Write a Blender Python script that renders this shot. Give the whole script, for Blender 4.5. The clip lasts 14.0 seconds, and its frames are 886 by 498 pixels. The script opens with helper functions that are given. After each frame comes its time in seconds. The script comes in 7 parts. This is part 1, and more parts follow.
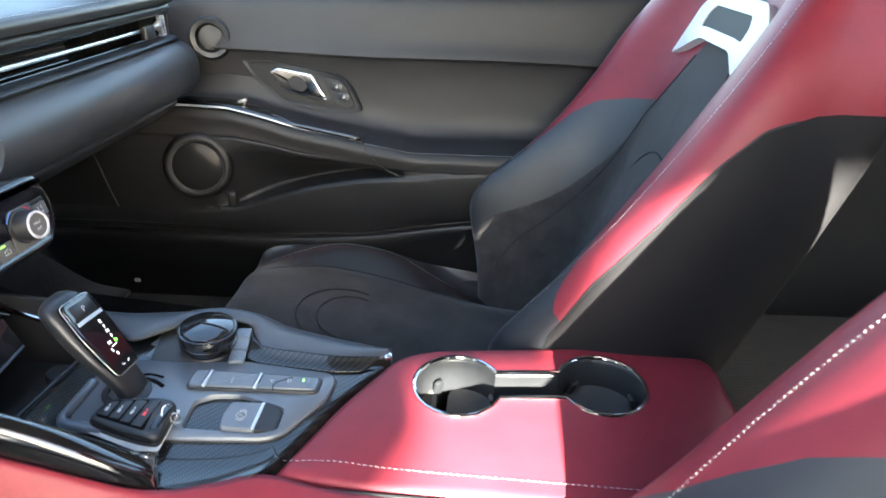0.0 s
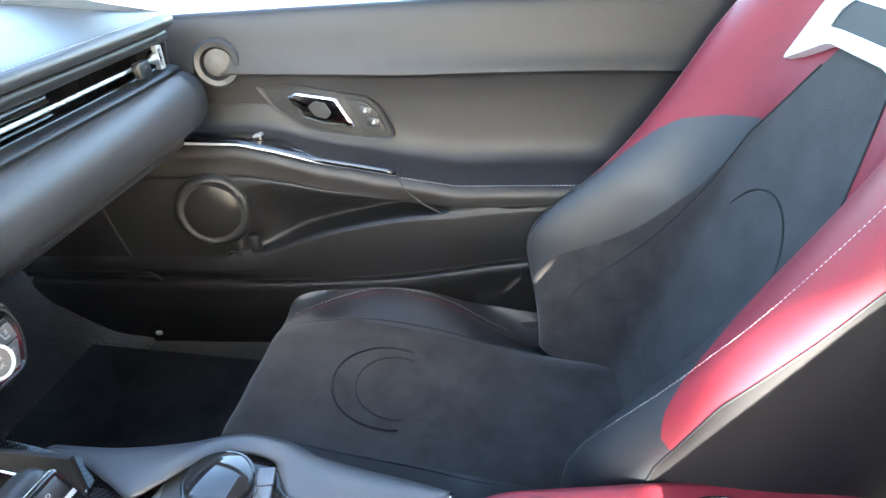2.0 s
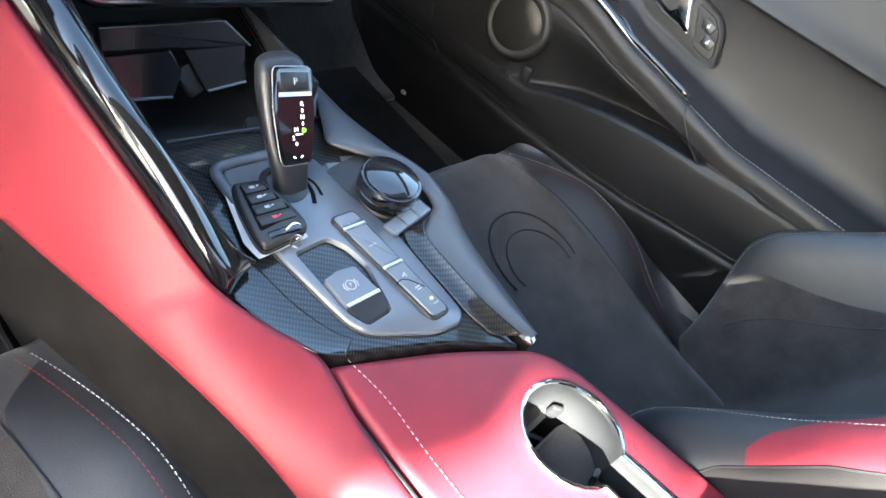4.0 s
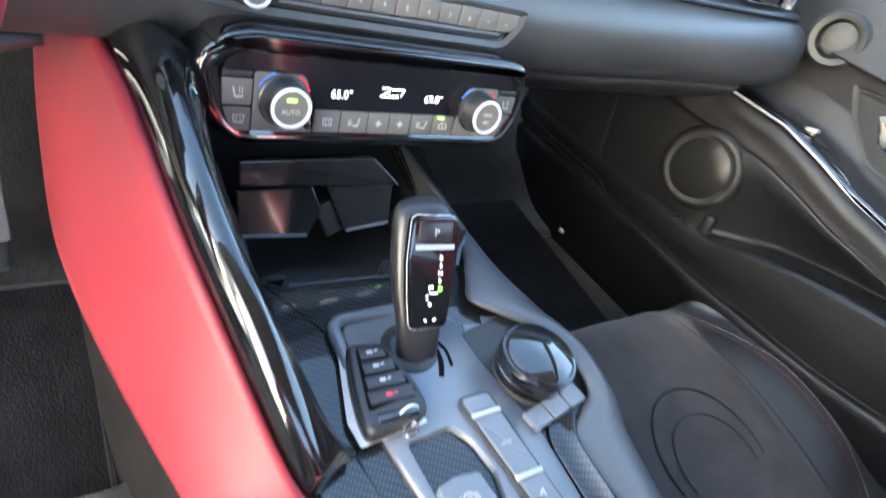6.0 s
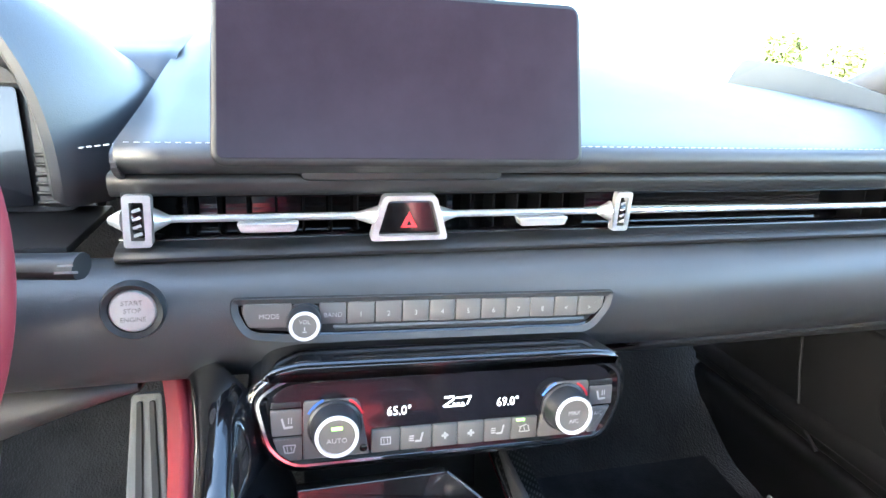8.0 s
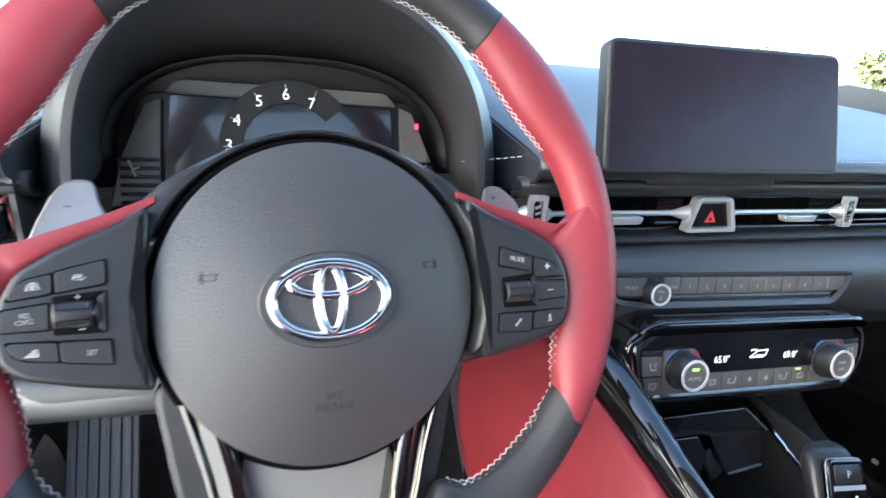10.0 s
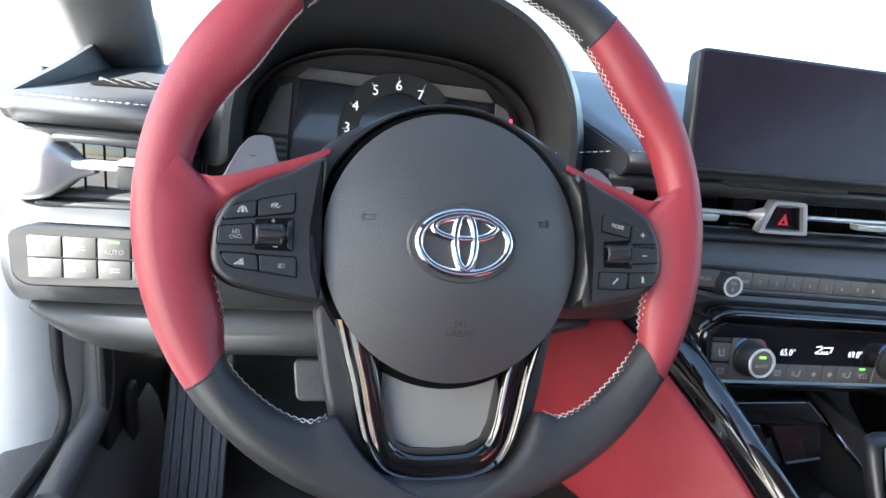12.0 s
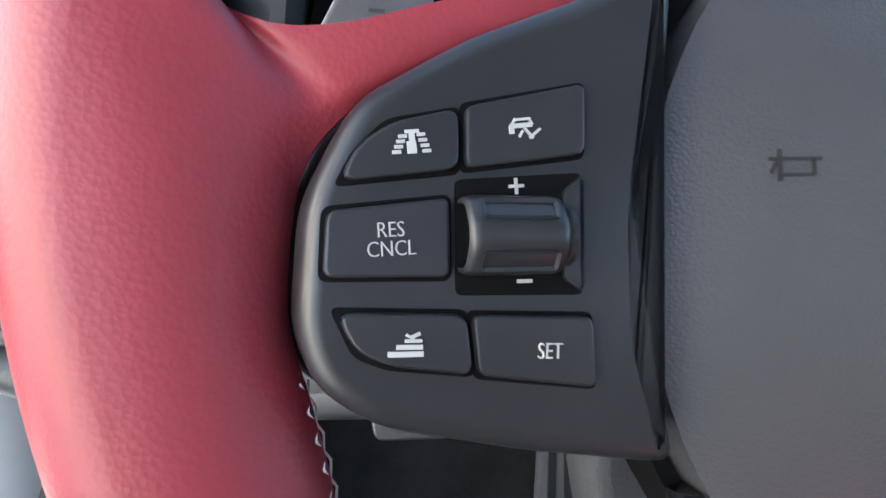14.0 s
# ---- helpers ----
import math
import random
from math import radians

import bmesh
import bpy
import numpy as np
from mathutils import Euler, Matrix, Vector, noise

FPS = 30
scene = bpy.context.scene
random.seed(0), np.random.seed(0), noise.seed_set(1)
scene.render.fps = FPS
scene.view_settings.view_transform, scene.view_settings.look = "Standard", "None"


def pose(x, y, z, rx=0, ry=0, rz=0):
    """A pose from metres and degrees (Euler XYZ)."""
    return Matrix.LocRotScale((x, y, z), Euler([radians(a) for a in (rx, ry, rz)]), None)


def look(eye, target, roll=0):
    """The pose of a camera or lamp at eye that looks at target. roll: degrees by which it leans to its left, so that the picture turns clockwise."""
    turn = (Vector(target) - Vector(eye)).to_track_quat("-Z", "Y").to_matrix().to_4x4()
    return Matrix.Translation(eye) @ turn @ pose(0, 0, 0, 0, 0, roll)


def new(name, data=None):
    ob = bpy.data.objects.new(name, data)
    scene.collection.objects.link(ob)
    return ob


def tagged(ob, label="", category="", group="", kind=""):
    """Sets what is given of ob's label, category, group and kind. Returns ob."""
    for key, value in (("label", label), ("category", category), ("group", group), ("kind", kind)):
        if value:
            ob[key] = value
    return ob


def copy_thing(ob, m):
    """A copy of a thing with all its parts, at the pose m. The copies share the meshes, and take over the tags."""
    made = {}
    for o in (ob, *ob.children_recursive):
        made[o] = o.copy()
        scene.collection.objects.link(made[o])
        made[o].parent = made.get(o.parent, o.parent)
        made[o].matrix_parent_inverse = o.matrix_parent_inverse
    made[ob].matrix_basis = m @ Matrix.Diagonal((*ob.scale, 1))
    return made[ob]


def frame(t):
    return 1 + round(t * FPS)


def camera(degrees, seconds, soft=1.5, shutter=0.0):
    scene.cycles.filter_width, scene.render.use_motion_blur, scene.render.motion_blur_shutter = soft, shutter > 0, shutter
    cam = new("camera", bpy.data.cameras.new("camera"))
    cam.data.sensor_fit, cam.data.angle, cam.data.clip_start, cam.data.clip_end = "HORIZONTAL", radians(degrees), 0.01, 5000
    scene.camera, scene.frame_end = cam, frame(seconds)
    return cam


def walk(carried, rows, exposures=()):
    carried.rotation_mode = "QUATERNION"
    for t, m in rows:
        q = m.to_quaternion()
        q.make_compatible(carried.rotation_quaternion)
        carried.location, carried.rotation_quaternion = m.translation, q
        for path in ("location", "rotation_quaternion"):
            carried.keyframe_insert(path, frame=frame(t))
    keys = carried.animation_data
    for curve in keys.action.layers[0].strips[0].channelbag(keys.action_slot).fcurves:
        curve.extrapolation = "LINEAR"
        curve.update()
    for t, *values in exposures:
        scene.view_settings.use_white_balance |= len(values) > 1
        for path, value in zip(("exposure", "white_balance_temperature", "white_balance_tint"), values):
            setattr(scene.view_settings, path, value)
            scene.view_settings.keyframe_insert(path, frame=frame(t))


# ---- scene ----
cam = camera(73.0, 14.0, soft=1.5, shutter=0.25)
PATH = [
    (0, (-0.025, -0.366, 0.835), (1.742, -0.231, -0.092), -0.2),
    (0.5, (0.071, -0.339, 0.859), (1.813, -0.158, -0.108), -3.4),
    (1, (0.141, -0.359, 0.872), (1.877, -0.118, -0.092), -6.1),
    (1.5, (0.17, -0.328, 0.87), (1.879, -0.079, -0.138), -5.4),
    (2, (0.177, -0.327, 0.873), (1.884, -0.071, -0.138), -4.8),
    (2.5, (0.19, -0.332, 0.861), (1.862, -0.03, -0.194), -1.0),
    (3, (0.174, -0.313, 0.792), (1.693, 0.111, -0.437), 14.2),
    (3.2, (0.16, -0.325, 0.785), (1.622, 0.176, -0.484), 18.6),
    (5.3, (0.082, -0.353, 0.812), (1.394, 0.449, -0.466), 28.7),
    (5.5, (0.092, -0.342, 0.799), (1.358, 0.57, -0.452), 26.3),
    (6, (0.19, -0.266, 0.761), (1.279, 0.968, -0.375), 19.4),
    (6.5, (0.283, -0.217, 0.766), (1.037, 1.394, -0.149), 8.6),
    (7, (0.314, -0.207, 0.806), (0.858, 1.579, 0.088), 3.8),
    (7.2, (0.32, -0.213, 0.813), (0.807, 1.612, 0.154), 2.6),
    (9.3, (0.194, -0.268, 0.815), (0.734, 1.57, 0.241), 3.3),
    (9.5, (0.119, -0.26, 0.827), (0.664, 1.577, 0.255), 3.3),
    (10, (-0.031, -0.292, 0.822), (0.543, 1.536, 0.247), 3.6),
    (10.5, (-0.071, -0.32, 0.805), (0.483, 1.52, 0.25), 4.6),
    (11, (-0.09, -0.346, 0.809), (0.421, 1.507, 0.258), 5.5),
    (11.5, (-0.094, -0.352, 0.804), (0.381, 1.515, 0.266), 6.2),
    (12, (-0.092, -0.349, 0.8), (0.337, 1.528, 0.26), 6.4),
    (12.5, (-0.112, -0.271, 0.777), (0.275, 1.608, 0.211), 6.1),
    (13, (-0.127, -0.167, 0.754), (0.213, 1.699, 0.121), 5.9),
    (13.5, (-0.144, -0.110, 0.734), (0.295, 1.754, 0.135), 5.5),
    (14, (-0.142, -0.086, 0.731), (0.202, 1.782, 0.077), 4.5),
]
# the clip's camera opens up inside the dark cabin and closes again towards the bright screen: seconds, stops, kelvin, tint
LIGHT = [(0.0, 4.47), (0.4, 5.05), (0.7, 5.35), (1.5, 5.45), (2.5, 5.32), (3.0, 5.22), (5.5, 4.91), (6.0, 5.27), (6.5, 5.80), (7.0, 5.90), (9.3, 4.72), (9.5, 4.58), (10.0, 4.28), (11.0, 4.03), (12.5, 3.82), (14.0, 3.87)]
walk(cam, [(t, look(eye, target, roll)) for t, eye, target, roll in PATH], [(t, e, 6500 if t < 9 else 6150, 5 if t < 9 else 7) for t, e in LIGHT])

# world, sun and exposure
world = bpy.data.worlds.new("sky")
scene.world = world
world.use_nodes = True
wn = world.node_tree
sky = wn.nodes.new("ShaderNodeTexSky")
sky.sky_type = "NISHITA"
sky.sun_disc = False
SUN_AZ, SUN_EL = radians(-110.0), radians(27.0)      # azimuth from +y, clockwise
sky.sun_elevation, sky.sun_rotation = SUN_EL, SUN_AZ
sky.dust_density, sky.ozone_density = 1.5, 0.8
wn.nodes["Background"].inputs["Strength"].default_value = 0.058
wn.links.new(sky.outputs[0], wn.nodes["Background"].inputs[0])
sun_data = bpy.data.lights.new("sun", "SUN")
sun_data.energy, sun_data.angle, sun_data.color = 5.0, radians(0.5), (1.0, 0.95, 0.87)
sun_dir = Vector((math.sin(SUN_AZ) * math.cos(SUN_EL), math.cos(SUN_AZ) * math.cos(SUN_EL), math.sin(SUN_EL)))
sun = new("sun", sun_data)
sun.matrix_world = look(sun_dir * 20, (0, 0, 0))


# ---- materials ----
def mat(name, base, rough=0.5, metal=0.0, grain=0.0, grain_size=0.002, vary=0.12, vary_size=0.08, coat=0.0, spec=0.5, sheen=0.0, emit=None, power=1.0, mix=None):
    """A surface with a stain-scale change of tone, a fine relief of the given depth in metres, and its own gloss."""
    m = bpy.data.materials.new(name)
    m.use_nodes = True
    nt = m.node_tree
    b = nt.nodes["Principled BSDF"]
    b.inputs["Roughness"].default_value = rough
    b.inputs["Metallic"].default_value = metal
    b.inputs["Coat Weight"].default_value = coat
    b.inputs["Coat Roughness"].default_value = 0.04
    b.inputs["Specular IOR Level"].default_value = spec
    b.inputs["Sheen Weight"].default_value = sheen
    col = (*base, 1)
    b.inputs["Base Color"].default_value = col
    tc = nt.nodes.new("ShaderNodeTexCoord")
    if vary:
        n = nt.nodes.new("ShaderNodeTexNoise")
        n.inputs["Scale"].default_value = 1 / vary_size
        n.inputs["Detail"].default_value = 6
        n.inputs["Roughness"].default_value = 0.65
        nt.links.new(tc.outputs["Object"], n.inputs["Vector"])
        r = nt.nodes.new("ShaderNodeValToRGB")
        other = mix or tuple(min(1, c * (1 + vary) + 0.004 * vary) for c in base)
        r.color_ramp.elements[0].position, r.color_ramp.elements[1].position = 0.35, 0.68
        r.color_ramp.elements[0].color = (*[c * (1 - vary) for c in base], 1)
        r.color_ramp.elements[1].color = (*other, 1)
        nt.links.new(n.outputs["Fac"], r.inputs[0])
        nt.links.new(r.outputs[0], b.inputs["Base Color"])
        mr = nt.nodes.new("ShaderNodeMapRange")
        mr.inputs["To Min"].default_value, mr.inputs["To Max"].default_value = max(0.02, rough - 0.08 * min(1, rough * 2)), min(1, rough + 0.08 * min(1, rough * 2))
        nt.links.new(n.outputs["Fac"], mr.inputs["Value"])
        nt.links.new(mr.outputs[0], b.inputs["Roughness"])
    if grain:
        v = nt.nodes.new("ShaderNodeTexVoronoi")
        v.inputs["Scale"].default_value = 1 / grain_size
        n2 = nt.nodes.new("ShaderNodeTexNoise")
        n2.inputs["Scale"].default_value = 0.6 / grain_size
        n2.inputs["Detail"].default_value = 3
        nt.links.new(tc.outputs["Object"], v.inputs["Vector"])
        nt.links.new(tc.outputs["Object"], n2.inputs["Vector"])
        ad = nt.nodes.new("ShaderNodeMath")
        ad.operation = "ADD"
        nt.links.new(v.outputs["Distance"], ad.inputs[0])
        nt.links.new(n2.outputs["Fac"], ad.inputs[1])
        bp = nt.nodes.new("ShaderNodeBump")
        bp.inputs["Strength"].default_value = 0.5
        bp.inputs["Distance"].default_value = grain
        nt.links.new(ad.outputs[0], bp.inputs["Height"])
        nt.links.new(bp.outputs[0], b.inputs["Normal"])
    if emit:
        b.inputs["Emission Color"].default_value = (*emit, 1)
        b.inputs["Emission Strength"].default_value = power
    return m


RED = mat("red_leather", (0.265, 0.032, 0.046), 0.45, grain=0.00012, grain_size=0.0011, vary=0.10, spec=0.5)
BLACK = mat("black_leather", (0.030, 0.031, 0.034), 0.42, grain=0.00018, grain_size=0.0011, vary=0.15, spec=0.6)
SUEDE = mat("black_suede", (0.044, 0.040, 0.039), 0.95, grain=0.0008, grain_size=0.0009, vary=0.30, vary_size=0.05, sheen=0.25, spec=0.2)
SOFT = mat("dark_soft_plastic", (0.044, 0.046, 0.050), 0.42, grain=0.00015, grain_size=0.0009, vary=0.10, spec=0.8)
AIRBAG = mat("airbag_vinyl", (0.044, 0.045, 0.050), 0.46, grain=0.00022, grain_size=0.0008, vary=0.08, spec=0.8)
TRIMD = mat("dark_trim", (0.022, 0.023, 0.025), 0.42, grain=0.00008, grain_size=0.0006, vary=0.1)
BTN = mat("button_plastic", (0.020, 0.021, 0.024), 0.34, vary=0.08, vary_size=0.02)
GREYB = mat("grey_key_plastic", (0.12, 0.117, 0.113), 0.42, vary=0.06, vary_size=0.02)
GLOSS = mat("piano_black", (0.006, 0.006, 0.007), 0.06, vary=0.1, coat=1.0)
SCREEN = mat("screen_glass", (0.026, 0.020, 0.031), 0.24, vary=0.15, spec=0.22)
CHROME = mat("chrome", (0.80, 0.80, 0.80), 0.08, metal=1.0, vary=0.04)
SATIN = mat("satin_silver", (0.66, 0.67, 0.68), 0.36, metal=0.65, vary=0.06, vary_size=0.02)
SILVERP = mat("silver_paint", (0.62, 0.63, 0.65), 0.30, vary=0.05)
PADDLE = mat("paddle_metal", (0.36, 0.35, 0.35), 0.38, metal=0.7, vary=0.05, vary_size=0.02)
PEDAL = mat("pedal_metal", (0.16, 0.16, 0.155), 0.42, metal=0.7, vary=0.1, vary_size=0.02)
CARPET = mat("dark_carpet", (0.028, 0.026, 0.024), 1.0, grain=0.003, grain_size=0.003, vary=0.3, spec=0.1, sheen=0.3)
MATM = mat("floor_mat", (0.026, 0.026, 0.027), 1.0, grain=0.002, grain_size=0.003, vary=0.3, spec=0.1)
REDS = mat("red_trim_leather", (0.228, 0.024, 0.036), 0.46, grain=0.00012, grain_size=0.0011, vary=0.10, spec=0.35)
# near-black that paints in the shade of gaps, slots and vent depths
HOLE = mat("gap_shade_paint", (0.004, 0.004, 0.0045), 0.8, vary=0.1, spec=0.08)
RUBBER = mat("rubber", (0.018, 0.018, 0.019), 0.65, vary=0.15)
PAINT = mat("silver_grey_body_paint", (0.62, 0.64, 0.65), 0.3, metal=0.15, vary=0.05, coat=0.6)
WHITE = mat("white_thread", (0.75, 0.74, 0.72), 0.7, vary=0.1, vary_size=0.01)
REDTH = mat("red_thread", (0.35, 0.03, 0.04), 0.7, vary=0.1, vary_size=0.01)
MARK = mat("white_print", (0.42, 0.42, 0.42), 0.5, vary=0.03)
DIMMARK = mat("debossed_mark", (0.016, 0.016, 0.017), 0.5, vary=0.05)
GREYG = mat("grey_grille_cloth", (0.085, 0.083, 0.080), 0.7, grain=0.0004, grain_size=0.0012, vary=0.08, vary_size=0.02)
GREYMARK = mat("grey_print", (0.35, 0.35, 0.35), 0.5, vary=0.03)
LIT = mat("lit_white", (0.8, 0.8, 0.8), 0.5, vary=0, emit=(0.9, 0.93, 1.0), power=0.10)
GREENL = mat("lit_green", (0.2, 0.8, 0.1), 0.5, vary=0, emit=(0.25, 1.0, 0.08), power=0.22)
REDL = mat("lit_red", (0.8, 0.05, 0.1), 0.5, vary=0, emit=(1.0, 0.03, 0.12), power=0.22)
REDMARK = mat("red_print", (0.75, 0.05, 0.06), 0.4, vary=0.05)
BLUEMARK = mat("blue_print", (0.08, 0.2, 0.6), 0.4, vary=0.05)
HEAD = mat("headliner_cloth", (0.10, 0.10, 0.105), 0.95, grain=0.0008, grain_size=0.0012, vary=0.1)
CAP = mat("touch_cap", (0.014, 0.015, 0.018), 0.05, vary=0.05, coat=1.0)
KEYPAPER = mat("white_tag", (0.8, 0.8, 0.78), 0.6, vary=0.04)
PLATE = mat("satin_control_plastic", (0.105, 0.120, 0.145), 0.30, vary=0.06, spec=1.0)
POLISH = mat("polished_black_fascia", (0.014, 0.014, 0.015), 0.16, vary=0.12, coat=0.6)
SIDECLOTH = mat("seat_side_cloth", (0.009, 0.008, 0.0085), 0.75, grain=0.0002, grain_size=0.0010, vary=0.2, spec=0.3)
DOORUP = mat("door_upper_leather", (0.021, 0.020, 0.0205), 0.50, grain=0.00018, grain_size=0.0011, vary=0.12, spec=0.45)
DOORLOW = mat("door_lower_plastic", (0.0095, 0.0095, 0.0105), 0.48, grain=0.00025, grain_size=0.0010, vary=0.15, spec=0.45)
RAIL = mat("soft_rail_vinyl", (0.062, 0.066, 0.075), 0.42, grain=0.0001, grain_size=0.0009, vary=0.08, spec=0.8)
FLANK = mat("black_flank_cloth", (0.009, 0.008, 0.008), 1.0, grain=0.0006, grain_size=0.001, vary=0.4, vary_size=0.06, spec=0.15)
INSERT = mat("grey_insert", (0.20, 0.20, 0.195), 0.5, grain=0.0001, vary=0.04)
DARKGLASS = mat("instrument_glass", (0.008, 0.008, 0.012), 0.18, vary=0.1, coat=0.5)
GREYTRIM = mat("grey_sill_plastic", (0.13, 0.128, 0.125), 0.55, grain=0.0004, vary=0.12)
ASPHALT = mat("pale_concrete", (0.42, 0.41, 0.39), 0.9, grain=0.003, grain_size=0.01, vary=0.15, vary_size=0.6)
LEAF = mat("foliage", (0.09, 0.115, 0.035), 0.75, vary=0.4, vary_size=0.3)
BARK = mat("bark", (0.16, 0.12, 0.09), 0.9, vary=0.3)
POLEM = mat("pole_paint", (0.4, 0.4, 0.4), 0.5, vary=0.1)
WALLM = mat("pale_stucco", (0.55, 0.50, 0.43), 0.9, vary=0.1, vary_size=0.8)


def weave(name, scale, a, b, coat):
    """Twill weave: small squares in two tones with a slanted step, under lacquer."""
    m = mat(name, a, 0.30, vary=0, coat=coat, spec=0.2)
    nt = m.node_tree
    bs = nt.nodes["Principled BSDF"]
    tc = nt.nodes["Texture Coordinate"]
    mp = nt.nodes.new("ShaderNodeMapping")
    mp.inputs["Rotation"].default_value = (0, 0, radians(38))
    nt.links.new(tc.outputs["Object"], mp.inputs["Vector"])
    w = nt.nodes.new("ShaderNodeTexWave")
    w.inputs["Scale"].default_value = scale
    w.inputs["Distortion"].default_value = 0.0
    w2 = nt.nodes.new("ShaderNodeTexWave")
    w2.bands_direction = "Y"
    w2.inputs["Scale"].default_value = scale * 0.5
    nt.links.new(mp.outputs[0], w.inputs["Vector"])
    nt.links.new(mp.outputs[0], w2.inputs["Vector"])
    mu = nt.nodes.new("ShaderNodeMath")
    mu.operation = "MULTIPLY"
    nt.links.new(w.outputs["Fac"], mu.inputs[0])
    nt.links.new(w2.outputs["Fac"], mu.inputs[1])
    r = nt.nodes.new("ShaderNodeValToRGB")
    r.color_ramp.elements[0].position, r.color_ramp.elements[1].position = 0.15, 0.55
    r.color_ramp.elements[0].color, r.color_ramp.elements[1].color = (*a, 1), (*b, 1)
    nt.links.new(mu.outputs[0], r.inputs[0])
    nt.links.new(r.outputs[0], bs.inputs["Base Color"])
    return m


CARBON = weave("carbon_fibre", 125.0, (0.004, 0.004, 0.004), (0.036, 0.036, 0.036), 1.0)
GRILLE = weave("speaker_cloth", 260.0, (0.010, 0.010, 0.010), (0.020, 0.0195, 0.019), 0.0)
GLASS = bpy.data.materials.new("window_glass")
GLASS.use_nodes = True
gt = GLASS.node_tree
g_clear, g_gloss, g_mix = gt.nodes.new("ShaderNodeBsdfTransparent"), gt.nodes.new("ShaderNodeBsdfGlossy"), gt.nodes.new("ShaderNodeMixShader")
g_clear.inputs[0].default_value, g_gloss.inputs["Roughness"].default_value = (0.92, 0.96, 0.95, 1), 0.02
g_mix.inputs[0].default_value = 0.04
gt.links.new(g_clear.outputs[0], g_mix.inputs[1])
gt.links.new(g_gloss.outputs[0], g_mix.inputs[2])
gt.links.new(g_mix.outputs[0], gt.nodes["Material Output"].inputs["Surface"])


# ---- shape helpers ----
def spline(pts, n, closed=False):
    """n points along a smooth curve through pts."""
    p = np.array(pts, float)
    if closed:
        ext = np.vstack([p[-1], p, p[0], p[1]])
        segs = len(p)
    else:
        ext = np.vstack([2 * p[0] - p[1], p, 2 * p[-1] - p[-2]])
        segs = len(p) - 1
    out = []
    for t in np.linspace(0, segs, n, endpoint=not closed):
        i = min(int(t), segs - 1)
        f = t - i
        a, b, c, d = ext[i], ext[i + 1], ext[i + 2], ext[i + 3]
        out.append(0.5 * (2 * b + (c - a) * f + (2 * a - 5 * b + 4 * c - d) * f * f + (3 * b - a - 3 * c + d) * f ** 3))
    return np.array(out)


def mesh_of(verts, faces):
    bm = bmesh.new()
    vs = [bm.verts.new(v) for v in verts]
    for f in faces:
        try:
            bm.faces.new([vs[i] for i in f])
        except ValueError:
            pass
    return bm


def part(name, bm, material, parent=None, label="", smooth=True, solid=0.0, recalc=True):
    if recalc:
        bmesh.ops.recalc_face_normals(bm, faces=bm.faces)
    me = bpy.data.meshes.new(name)
    bm.to_mesh(me)
    bm.free()
    me.materials.append(material)
    if smooth:
        me.shade_smooth()
        me.set_sharp_from_angle(angle=radians(38))
    ob = new(name, me)
    if parent is not None:
        ob.parent = parent
    if label:
        ob["label"] = label
    if solid:
        md = ob.modifiers.new("thickness", "SOLIDIFY")
        md.thickness, md.offset = abs(solid), -1 if solid > 0 else 1
    return ob


def thing(name, label, category, group="", kind="", at=(0, 0, 0)):
    e = new(name)
    e.empty_display_size = 0.05
    e.location = at
    return tagged(e, label, category, group, kind)


def loft(rings, closed_u=True, closed_v=False, caps=True):
    """Skin over rings of equal point count."""
    rings = [np.asarray(r, float) for r in rings]
    n, m = len(rings[0]), len(rings)
    verts = [tuple(p) for r in rings for p in r]
    faces = []
    for j in range(m if closed_v else m - 1):
        k = (j + 1) % m
        for i in range(n if closed_u else n - 1):
            q = (i + 1) % n
            faces.append((j * n + i, j * n + q, k * n + q, k * n + i))
    if caps and closed_u and not closed_v:
        faces.append(tuple(range(n))[::-1])
        faces.append(tuple((m - 1) * n + i for i in range(n)))
    return mesh_of(verts, faces)


def tube(pts, r, seg=10, closed=False, flat=1.0, up=(0, 0, 1)):
    p = np.array(pts, float)
    rings = []
    n = len(p)
    for i in range(n):
        a, b = p[(i - 1) % n] if closed or i else p[0], p[(i + 1) % n] if closed or i < n - 1 else p[-1]
        d = Vector(b - a).normalized()
        s = d.cross(Vector(up))
        if s.length < 1e-4:
            s = d.cross(Vector((1, 0, 0)))
        s.normalize()
        w = s.cross(d)
        rr = r(i / max(1, n - 1)) if callable(r) else r
        rings.append([tuple(Vector(p[i]) + s * (math.cos(t) * rr) + w * (math.sin(t) * rr * flat)) for t in np.linspace(0, 2 * math.pi, seg, endpoint=False)])
    return loft(rings, True, closed)


def shape(bm, m):
    bmesh.ops.transform(bm, matrix=m, verts=bm.verts)
    return bm


def rbox(sx, sy, sz, bev=0.002, seg=2, m=None):
    """A box with rounded edges, centred."""
    bm = bmesh.new()
    bmesh.ops.create_cube(bm, size=1)
    bmesh.ops.scale(bm, vec=(sx, sy, sz), verts=bm.verts)
    bev = min(bev, 0.49 * min(sx, sy, sz))
    if bev:
        bmesh.ops.bevel(bm, geom=bm.edges[:], offset=bev, segments=seg, profile=0.5, affect="EDGES")
    return shape(bm, m) if m is not None else bm


